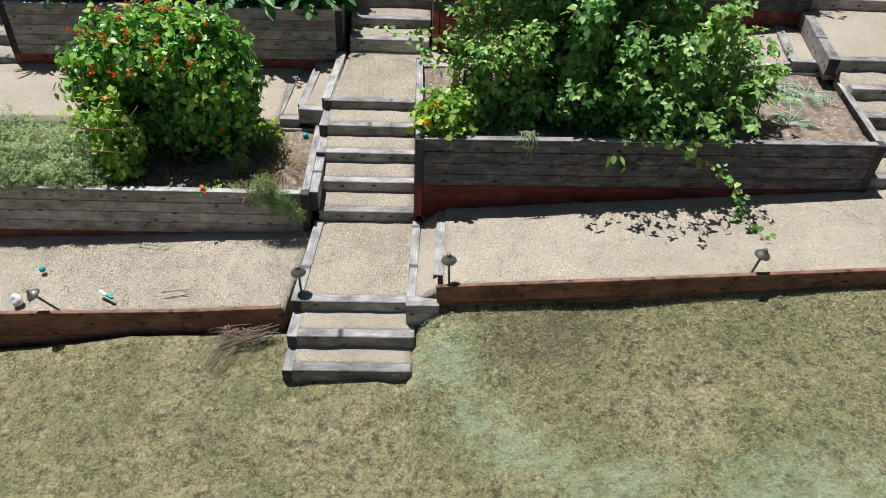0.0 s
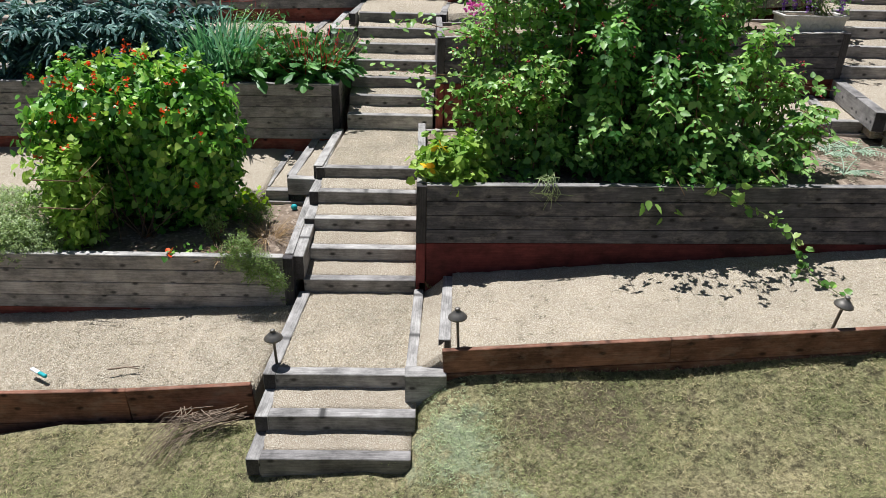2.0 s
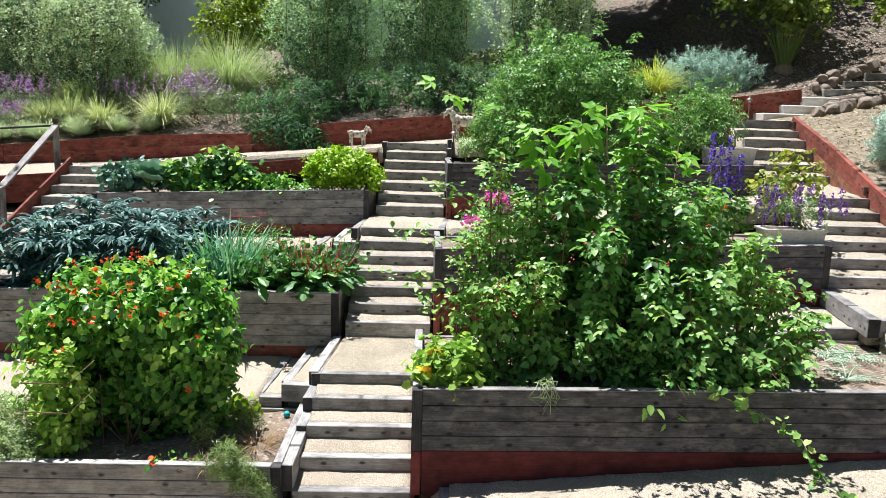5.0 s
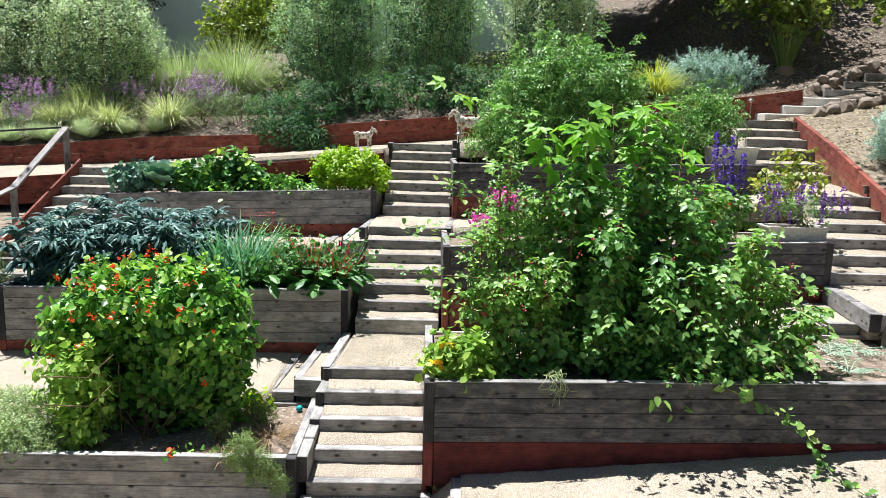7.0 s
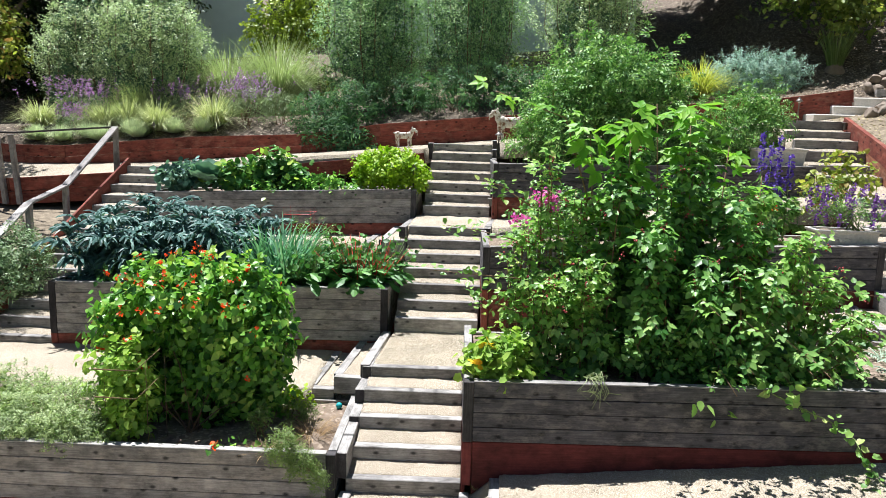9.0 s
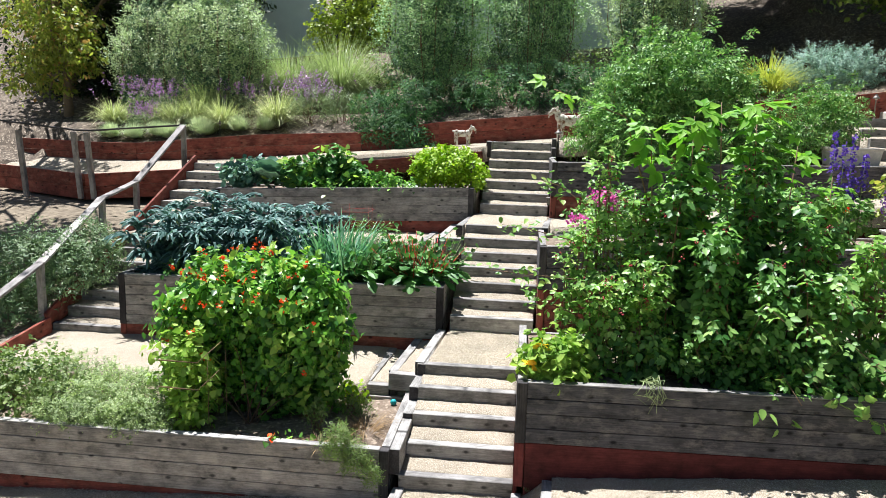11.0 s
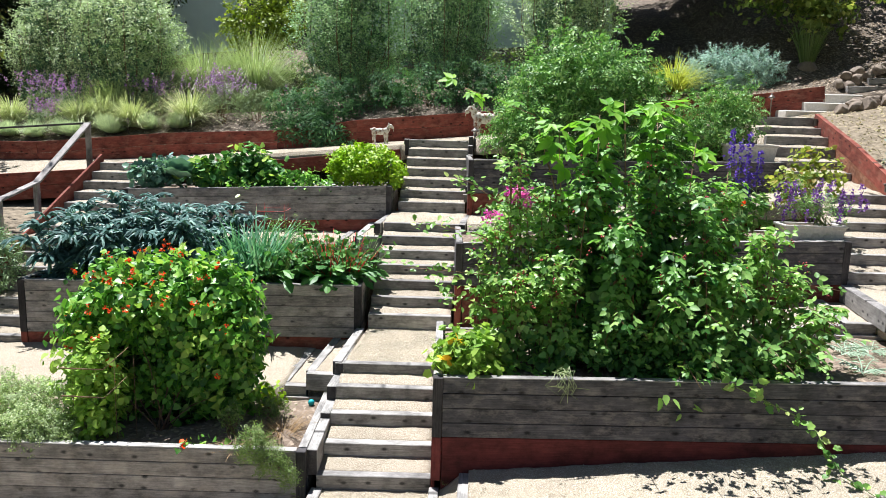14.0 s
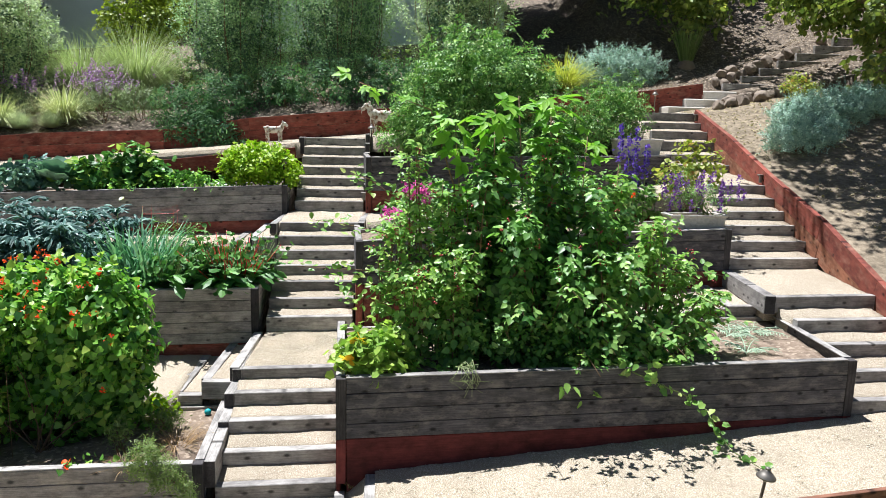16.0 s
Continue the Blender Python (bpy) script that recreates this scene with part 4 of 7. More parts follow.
for a, b in zip(RAIL_P, RAIL_P[1:]):
    beam("rail", a, b, 0.13, 0.04, M_RAIL, rail)
for x, y, z0, z1 in ((-6.63, 2.87, 0.8, 1.87), (-7.0, 5.03, 1.8, 2.56), (-6.90, 5.95, 1.95, 2.77), (-6.83, 7.7, 2.6, 3.77)):
    post("post", x, y, z0, z1, 0.085, M_RAIL, rail)
rail2 = thing("handrail", (-8.9, 8.0, 2.1), "thin dark handrail on leaning wooden posts along the path", "handrail")
for a, b in zip([(-6.85, 7.72, 3.80), (-8.99, 7.98, 3.63), (-9.3, 7.98, 3.63), (-11.0, 8.0, 3.78)], [(-8.99, 7.98, 3.63), (-9.3, 7.98, 3.63), (-11.0, 8.0, 3.78)]):
    beam("rail", a, b, 0.07, 0.035, M_POST, rail2)
for x in (-8.99, -9.28, -10.5):
    beam("post", (x, 7.93, 3.58), (x + 0.12, 7.87, 2.2), 0.09, 0.09, M_RAIL, rail2)

# ---- plants ----


def plant(name, at, label, category, group=""):
    return thing(name, at, label, category, group)


def shrub(name, at, label, category, blobs, size, shape, material, up=0.45, droop=0.3, jitter=0.6, shell=0.5, low=-0.75, stems=7, lumps=0.22, group="", stem_mat=None, freq=2.6, clump=9, sprig=0.0, core=0):
    """A bush: woody stems fanning out from the base and a crown of many leaves in uneven lumps."""
    ob = plant(name, at, label, category, group)
    at = Vector(at)
    for c, r, n in blobs:
        leaf_ball("crown", n, c, r, size, shape, material, ob, up, droop, jitter, shell, low, lumps, freq=freq, clump=clump, sprig=sprig)
        if core:
            leaf_ball("inner_foliage", core, c, np.array(r) * 0.80, min(max(size * 1.6, 0.038), 0.11), "small", material, ob, 0.1, 0.2, 0.7, 0.5, low, lumps, freq=freq)
    if stems:
        paths = []
        for k in range(stems):
            c, r, n = blobs[k % len(blobs)]
            tip = Vector(c) + Vector(rng.normal(size=3).tolist()) * 0.35 * min(r)
            b = at + Vector((rng.normal() * 0.06, rng.normal() * 0.06, -0.03))
            mid = b.lerp(tip, 0.5) + Vector((rng.normal() * 0.05, rng.normal() * 0.05, 0.06))
            paths.append([b, mid, tip])
        tubes("stem_mass", paths, 0.008, stem_mat or M_CANE, ob, kind="stuff")
    return ob


def dots(name, P, size, material, parent, label=""):
    """Small berries or flower heads: little eight-faced beads."""
    o = np.array([[1, 0, 0], [-1, 0, 0], [0, 1, 0], [0, -1, 0], [0, 0, 1], [0, 0, -1]], float)
    f = np.array([[0, 2, 4], [2, 1, 4], [1, 3, 4], [3, 0, 4], [2, 0, 5], [1, 2, 5], [3, 1, 5], [0, 3, 5]])
    s = size * (0.7 + 0.6 * rng.random(len(P)))
    V = (P[:, None] + o[None] * s[:, None, None]).reshape(-1, 3)
    F = (f[None] + (np.arange(len(P)) * 6)[:, None, None]).reshape(-1, 3)
    return tagged(raw_mesh(name, V, F, material, parent, label, True), kind="stuff")


def petals(name, P, size, material, parent, label="", per=5):
    P = np.repeat(P, per, axis=0) + rng.normal(size=(len(P) * per, 3)) * size * 0.25
    N = unit(rng.normal(size=P.shape) + np.array([0, -0.5, 0.6]))
    return leaves(name, P, N, rng.normal(size=P.shape), size, "petal", material, parent, label)


def rosette(name, n, centre, length, shape, material, parent, rise=(0.2, 1.2), rad=0.04, label=""):
    """Leaves fanning out round one crown."""
    a = rng.random(n) * 2 * np.pi
    e = rise[0] + (rise[1] - rise[0]) * rng.random(n)
    D = np.stack([np.cos(a) * np.cos(e), np.sin(a) * np.cos(e), np.sin(e)], -1)
    N = unit(np.stack([-np.cos(a) * np.sin(e), -np.sin(a) * np.sin(e), np.cos(e)], -1) + rng.normal(size=(n, 3)) * 0.2)
    P = np.asarray(centre) + D * rad
    return leaves(name, P, N, D, length * (0.7 + 0.5 * rng.random(n)), shape, material, parent, label)


def straps(name, n, centre, length, width, material, parent, rise=(0.5, 1.4), droop=0.8, label=""):
    """Long arching strap leaves with a crinkled edge, eight stretches each."""
    a = rng.random(n) * 2 * np.pi
    e = rise[0] + (rise[1] - rise[0]) * rng.random(n)
    L = length * (0.7 + 0.45 * rng.random(n))
    out = np.stack([np.cos(a), np.sin(a), 0 * a], -1)
    side = np.stack([-np.sin(a), np.cos(a), 0 * a], -1)
    c = np.asarray(centre, float)
    rows = []
    for k, w in ((0.0, 0.15), (0.2, 0.8), (0.3, 0.45), (0.42, 1.1), (0.52, 0.65), (0.64, 1.2), (0.75, 0.7), (0.88, 0.9), (1.0, 0.2)):
        ang = e - droop * 1.6 * k ** 1.6
        r = L * k
        p = c + out * (r * np.cos((e + ang) / 2))[:, None] + np.array([0, 0, 1.0]) * (r * np.sin((e + ang) / 2))[:, None]
        wob = rng.normal(size=(n, 1)) * 0.012 * w
        rows += [p - side * width / 2 * w + np.array([0, 0, 1]) * (wob - 0.016 * w), p, p + side * width / 2 * w - np.array([0, 0, 1]) * (0.016 * w + wob)]
    V = np.stack(rows, 1).reshape(-1, 3)
    q = []
    for k in range(8):
        o = 3 * k
        q += [[o, o + 1, o + 4, o + 3], [o + 1, o + 2, o + 5, o + 4]]
    F = (np.array(q)[None] + (np.arange(n) * 27)[:, None, None]).reshape(-1, 4)
    return tagged(raw_mesh(name, V, F, material, parent, label, False), kind="stuff")


# runner bean on its frame
bean = shrub("runner_bean", (-2.75, 0.6, 0.82), "bushy runner bean vine with scarlet flowers on a hidden frame", "bean vine",
             [((-2.48, 1.05, 1.50), (0.50, 0.32, 0.60), 2900), ((-2.66, 0.98, 2.02), (0.60, 0.36, 0.34), 2900), ((-3.25, 1.0, 1.98), (0.33, 0.32, 0.32), 1400), ((-3.62, 0.95, 1.74), (0.18, 0.25, 0.30), 620), ((-3.52, 0.95, 1.32), (0.20, 0.2, 0.42), 620), ((-2.12, 0.95, 1.66), (0.20, 0.34, 0.48), 1300), ((-2.2, 1.0, 2.1), (0.20, 0.26, 0.22), 480), ((-2.22, 1.0, 1.08), (0.28, 0.26, 0.30), 700), ((-3.0, 1.15, 1.35), (0.36, 0.2, 0.46), 700), ((-2.65, 0.98, 1.08), (0.34, 0.26, 0.28), 800), ((-3.35, 0.8, 1.02), (0.26, 0.2, 0.24), 340)],
             0.077, "heart", M_BEAN, up=0.30, droop=0.7, jitter=0.85, shell=0.6, low=-0.95, stems=10, lumps=0.40, clump=4, sprig=0.17)
# inner leaves use the shade-coloured copy so that gaps look deep
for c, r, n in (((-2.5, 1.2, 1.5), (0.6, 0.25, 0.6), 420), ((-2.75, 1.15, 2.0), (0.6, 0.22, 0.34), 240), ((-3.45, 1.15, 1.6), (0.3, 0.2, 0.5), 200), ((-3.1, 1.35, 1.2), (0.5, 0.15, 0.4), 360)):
    leaf_ball("inner_foliage", n, c, r, 0.10, "heart", M_INNER_SHADE, bean, 0.3, 0.6, 0.8, 0.2, -0.95, 0.2, clump=4)
P, O = blob(220, (-2.76, 0.96, 1.68), (1.02, 0.66, 0.90), 0.97, -0.5, 0.06)
P = P[(P[:, 1] < 1.2) & (rng.random(len(P)) < 0.35 + 0.65 * ((P[:, 0] < -2.9) | (P[:, 2] > 2.0)))]
P = P[:50]
P = np.repeat(P, 3, axis=0) + rng.normal(size=(len(P) * 3, 3)) * 0.026 + np.repeat(rng.normal(size=P.shape) * 0.06, 3, axis=0)
petals("blossom", P, 0.025, M_REDFL, bean, "small scarlet flower clusters", 5)
P2, _ = blob(220, (-2.76, 1.0, 1.75), (0.92, 0.5, 0.78), 0.9, 0.3, 0.2)
leaves("young_foliage", P2, unit(rng.normal(size=P2.shape) + [0, 0, 1]), rng.normal(size=P2.shape) + [0, 0, 1.2], 0.085, "heart", M_ZUC, bean)
for c, r, n in (((-3.26, 0.34, 1.30), (0.20, 0.15, 0.46), 620), ((-3.5, 0.5, 1.5), (0.25, 0.2, 0.35), 200), ((-3.2, 0.25, 1.05), (0.16, 0.12, 0.22), 140), ((-2.2, 0.7, 1.5), (0.3, 0.25, 0.7), 120)):
    leaf_ball("young_foliage", n, c, r, 0.072, "heart", M_ZUC, bean, 0.5, 0.3, 0.6, 0.6, clump=4, sprig=0.1)
bean_frame = thing("plant_support", (-3.2, 0.22, 0.82), "rusty wire plant cage half hidden in bean leaves", "plant cage")
for z in (1.35, 1.62):
    tubes("ring", [[(-3.45, 0.05, z), (-3.02, -0.02, z + 0.02), (-2.92, 0.3, z + 0.14)]], 0.007, M_CANE, bean_frame)
for x, y in ((-3.45, 0.25), (-3.02, 0.2), (-2.92, 0.4)):
    tubes("leg", [[(x, y, 0.75), (x, y, 1.66)]], 0.004, M_CANE, bean_frame)

# thyme and herbs spilling over the low bed
shrub("thyme", (-4.1, 0.35, 0.85), "grey-green thyme mound spilling over the bed edge", "herb",
      [((-4.1, 0.45, 0.98), (0.75, 0.42, 0.28), 26000), ((-3.75, 0.14, 0.92), (0.38, 0.17, 0.2), 11000), ((-4.4, 0.12, 0.92), (0.4, 0.16, 0.2), 11000), ((-4.7, 0.7, 1.02), (0.7, 0.4, 0.3), 10000)],
      0.021, "small", M_THYME, up=0.5, droop=-0.2, jitter=0.7, shell=0.82, stems=6, lumps=0.3, clump=14, sprig=0.05, core=1500)
shrub("oregano", (-5.2, 0.6, 0.85), "leafy green oregano clump in the low bed", "herb",
      [((-5.1, 0.5, 1.1), (0.55, 0.5, 0.42), 2200), ((-5.9, 0.6, 1.05), (0.6, 0.5, 0.4), 2200)], 0.05, "oval", M_ROSE, shell=0.6, stems=5)
shrub("rosemary", (-1.55, 0.0, 0.85), "small rosemary bush hanging over the bed edge", "herb",
      [((-1.63, -0.08, 0.96), (0.17, 0.14, 0.20), 2600), ((-1.45, -0.14, 0.84), (0.17, 0.11, 0.18), 2000), ((-1.29, -0.2, 0.72), (0.09, 0.07, 0.16), 800)],
      0.032, "lance", M_ROSE, up=0.2, droop=-0.3, jitter=0.5, shell=0.3, stems=9, lumps=0.3)
shrub("lavender_seedling", (-1.75, 0.95, 0.85), "low feathery green herb in dry soil", "herb",
      [((-1.72, 0.9, 0.94), (0.22, 0.16, 0.12), 1300)], 0.035, "lance", M_ROSE, up=0.2, droop=-0.7, shell=0.3, stems=5)
shrub("strawberry", (-1.85, 1.25, 0.85), "small bright green leafy plant in dry soil", "plant", [((-1.85, 1.25, 0.95), (0.2, 0.14, 0.1), 120)], 0.06, "oval", M_LIME, stems=3)
dry = plant("dried_grass_tuft", (-1.5, 0.6, 0.84), "dried brown grass tuft in the low bed", "grass")
blades("dead_foliage", 150, (-1.52, 0.55, 0.83), 0.34, 0.19, 0.006, M_DRY, dry, 0.9, 1.0)
dry = plant("dried_grass_tuft", (-1.85, 0.1, 0.85), "dried brown grass tuft in the low bed", "grass")
blades("dead_foliage", 90, (-1.85, 0.04, 0.85), 0.16, 0.13, 0.006, M_DRY, dry, 0.9, 1.0)
low = plant("runner_bean_seedling", (-2.25, -0.0, 0.85), "low green shoots with one scarlet flower", "plant")
leaf_ball("leaves", 70, (-2.2, 0.06, 0.89), (0.24, 0.08, 0.07), 0.055, "heart", M_BEAN, low, clump=4)
petals("flower", np.array([[-2.3, -0.06, 0.98]]), 0.05, M_REDFL, low, "scarlet flower", 6)
shrub("rosemary", (-2.0, 0.45, 0.85), "upright green rosemary sprigs beside the beans", "herb", [((-1.98, 0.4, 1.02), (0.12, 0.1, 0.14), 700)], 0.035, "lance", M_ROSE, up=0.1, droop=-1.0, shell=0.2, stems=6)

# berry thicket


def cane_foliage(paths, nodes, size, stalk=0.08, start=0.2, up=1.0):
    """Places, ways and sizes of three-part leaves set along arching canes."""
    P, N, D, S = [], [], [], []
    for path in paths:
        pts = np.array([p[:] for p in path])
        seg = len(pts) - 1
        side0 = rng.random() * 6.28
        for k in range(nodes):
            u = start + (1 - start) * (k + rng.random() * 0.8) / nodes
            f = min(u * seg, seg - 1e-4)
            p = pts[int(f)] + (pts[int(f) + 1] - pts[int(f)]) * (f - int(f))
            a = side0 + k * 2.4 + rng.normal() * 0.3
            out = np.array([math.cos(a), math.sin(a) - 0.15, 0.25 + rng.normal() * 0.25])
            out /= np.linalg.norm(out)
            tip = p + out * stalk * (0.5 + rng.random())
            nrm = np.array([out[0] * 0.5 + rng.normal() * 0.5, out[1] * 0.5 - 0.2 + rng.normal() * 0.5, up])
            nrm /= np.linalg.norm(nrm)
            fwd = out - nrm * (out @ nrm) + np.array([0, 0, -0.25])
            sd = np.cross(fwd, nrm)
            s = size * (0.6 + 0.7 * rng.random()) * (1.1 - 0.35 * u)
            for w, c, q in ((0.0, 1.0, 1.12), (1.0, 0.25, 0.9), (-1.0, 0.25, 0.9)):
                d = fwd * c + sd * w
                P.append(tip + d * 0.012)
                N.append(nrm + sd * w * 0.3 + rng.normal(size=3) * 0.12)
                D.append(d + np.array([0, 0, -0.2]))
                S.append(s * q)
    return np.array(P), unit(np.array(N)), np.array(D), np.array(S)


def arch(b, t, sag=0.12):
    """A cane that rises steeply and bends over towards its tip."""
    b, t = Vector(b), Vector(t)
    m1 = Vector((b.x + (t.x - b.x) * 0.22, b.y + (t.y - b.y) * 0.22, b.z + (t.z - b.z) * 0.5))
    m2 = Vector((b.x + (t.x - b.x) * 0.6, b.y + (t.y - b.y) * 0.6, b.z + (t.z - b.z) * 0.88 + sag))
    return [b, m1, m2, t]


berry = plant("raspberry_bush", (2.0, 0.8, 1.6), "tall dense raspberry and blackberry thicket with ripening berries", "berry bush")


def cane_clump(n, x, y, top, spread, lean):
    """Canes that rise together from one stool, at x and y, to about the height top, leaning forward by lean."""
    out = []
    for k in range(n):
        bx, by = x + rng.normal() * spread * 0.5, y + rng.normal() * spread * 0.4
        z = 1.6 + (top - 1.6) * rng.uniform(0.66, 1.05)
        out.append(arch((bx, by, 1.56), (bx + rng.normal() * spread, by - lean * rng.uniform(0.3, 1.0), z), rng.uniform(0.0, 0.08)))
    return out


CANES = []
for n, x, y, top, spread, lean, nodes, size, material, nm in (
        (9, 0.52, 0.9, 3.0, 0.11, 0.08, 26, 0.064, M_RASP_TIP, "young_foliage"),
        (7, 0.78, 0.95, 3.75, 0.09, 0.05, 30, 0.060, M_RASP_TIP, "young_foliage"),
        (10, 0.70, 0.45, 2.6, 0.13, 0.18, 24, 0.066, M_RASP_TIP, "young_foliage"),
        (10, 1.05, 0.8, 3.35, 0.12, 0.1, 28, 0.068, M_RASP_TIP, "young_foliage"),
        (10, 1.15, 0.4, 2.75, 0.13, 0.2, 26, 0.072, M_RASP_TIP, "young_foliage"),
        (10, 1.40, 0.75, 3.45, 0.11, 0.12, 30, 0.086, M_RASP, "crown"),
        (10, 1.62, 0.95, 3.95, 0.10, 0.06, 34, 0.086, M_RASP, "crown"),
        (9, 1.72, 0.42, 3.05, 0.12, 0.2, 28, 0.092, M_RASP, "crown"),
        (10, 2.02, 0.75, 3.55, 0.11, 0.14, 30, 0.090, M_RASP, "crown"),
        (10, 2.25, 0.95, 3.95, 0.10, 0.06, 34, 0.086, M_RASP, "crown"),
        (9, 2.20, 0.36, 2.85, 0.11, 0.2, 26, 0.092, M_RASP, "crown"),
        (10, 2.55, 0.6, 3.35, 0.11, 0.16, 28, 0.088, M_RASP, "crown"),
        (9, 2.68, 0.3, 2.8, 0.11, 0.18, 26, 0.084, M_RASP_PALE, "pale_foliage"),
        (10, 2.85, 0.9, 3.55, 0.10, 0.08, 30, 0.078, M_RASP_TIP, "young_foliage"),
        (9, 3.10, 0.5, 3.05, 0.11, 0.14, 26, 0.080, M_RASP_TIP, "young_foliage"),
        (8, 3.42, 0.65, 2.72, 0.12, 0.15, 24, 0.076, M_RASP_TIP, "young_foliage"),
        (7, 3.72, 0.6, 2.3, 0.13, 0.15, 20, 0.076, M_RASP_TIP, "young_foliage")):
    paths = cane_clump(n, x, y, top, spread, lean)
    CANES += paths
    P, N, D, S = cane_foliage(paths, nodes, size, start=0.06, up=1.2)
    leaves(nm, P, N, D, S, "toothed", material, berry)
# low shoots creeping forward over the soil and the board
LOW = [arch((bx, 0.45, 1.6), (tx, ty, tz), 0.16) for bx, tx, ty, tz in ((3.0, 3.55, -0.05, 1.85), (3.1, 3.8, 0.3, 2.25), (3.2, 4.0, 0.35, 2.0), (3.1, 3.95, 0.6, 2.45), (2.9, 3.2, -0.12, 1.75), (2.7, 2.9, -0.15, 1.75), (2.3, 2.55, -0.1, 1.8), (3.2, 3.75, 0.15, 1.75), (2.5, 2.2, -0.12, 1.72), (3.0, 3.6, 0.45, 2.55), (3.3, 4.05, 0.7, 2.2), (1.3, 1.2, 0.25, 2.0), (1.3, 1.1, 0.35, 2.2), (1.5, 1.6, 0.1, 1.95), (1.8, 1.95, 0.05, 2.05), (2.1, 2.3, 0.0, 2.0), (1.7, 1.6, 0.2, 2.35), (2.2, 2.35, -0.3, 1.72), (2.4, 2.5, -0.24, 1.9), (2.3, 2.45, -0.5, 2.3), (2.6, 2.8, -0.55, 2.15), (2.9, 3.05, -0.5, 1.95), (2.0, 2.1, -0.4, 2.45), (1.6, 1.65, -0.3, 2.25), (2.8, 2.6, -0.45, 2.6), (3.1, 3.35, -0.45, 2.1), (3.2, 3.5, -0.35, 2.3), (0.7, 0.62, 0.3, 2.0), (0.8, 0.85, 0.28, 2.1), (0.95, 1.0, 0.3, 1.9))]
P, N, D, S = cane_foliage(LOW, 16, 0.078, 0.07, 0.15)
leaves("young_foliage", P, N, D, S, "toothed", M_RASP_PALE, berry)
for c, r, n in (((1.35, 0.4, 1.84), (0.45, 0.2, 0.26), 420), ((2.1, 0.32, 1.86), (0.5, 0.2, 0.3), 520), ((2.8, 0.3, 1.84), (0.45, 0.2, 0.28), 420)):
    leaf_ball("low_foliage", n, c, r, 0.08, "toothed", M_RASP, berry, 0.6, 0.3, 0.7, 0.4, -0.9, 0.3, clump=3)
# dense foliage inside, shade put into its darker leaf colour
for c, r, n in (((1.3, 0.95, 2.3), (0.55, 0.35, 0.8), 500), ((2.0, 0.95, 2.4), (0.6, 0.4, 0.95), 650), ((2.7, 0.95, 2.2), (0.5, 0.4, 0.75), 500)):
    leaf_ball("inner_foliage", n, c, r, 0.095, "toothed", M_INNER_SHADE, berry, 0.5, 0.3, 0.7, 0.2, -0.9, 0.3, clump=5, sprig=0.15)
tubes("cane_mass", CANES + LOW, 0.008, M_CANE, berry, kind="stuff")
pts = np.array([(Vector(p[2]).lerp(Vector(p[3]), rng.random()))[:] for p in CANES])
pts = pts + rng.normal(size=pts.shape) * 0.05 + np.array([0, -0.06, 0])
cl = np.repeat(pts, 4, axis=0) + rng.normal(size=(len(pts) * 4, 3)) * 0.02
dots("fruit", cl, 0.010, M_BERRY, berry, "small red ripening berries")
# tall young canes with large lime leaves


def whorl_foliage(path, n, size, tip_leaves, stalk=0.13):
    """Five-part leaves on stalks along a young cane, crowded into a flat tuft at the tip."""
    pts = np.array([p[:] for p in path], float)
    seg = len(pts) - 1
    P, N, D, S = [], [], [], []
    for k in range(n + tip_leaves):
        u = 0.42 + 0.56 * k / n if k < n else 1.0
        f = min(u * seg, seg - 1e-4)
        p = pts[int(f)] + (pts[int(f) + 1] - pts[int(f)]) * (f - int(f))
        a = k * 2.4 + rng.normal() * 0.25
        out = np.array([math.cos(a), math.sin(a), 0.0])
        hub = p + out * stalk * rng.uniform(0.6, 1.3) + np.array([0, 0, rng.uniform(-0.12, 0.1) if k >= n else rng.uniform(-0.03, 0.06)])
        nrm = unit(np.array([0, 0, 1.0]) + out * 0.2 + np.array([0, -0.35, 0]) + rng.normal(size=3) * 0.3)
        sd = np.cross(out, nrm)
        s = size * rng.uniform(0.6, 1.15) * (0.85 if u < 0.9 else 1.0)
        for ang, q in ((0.0, 1.1), (0.85, 0.95), (-0.85, 0.95), (1.75, 0.7), (-1.75, 0.7)):
            d = out * math.cos(ang) + sd * math.sin(ang)
            P.append(hub + d * 0.008)
            N.append(nrm + d * 0.12 + rng.normal(size=3) * 0.07)
            D.append(d + np.array([0, 0, -0.08]))
            S.append(s * q)
    return np.array(P), unit(np.array(N)), np.array(D), np.array(S)


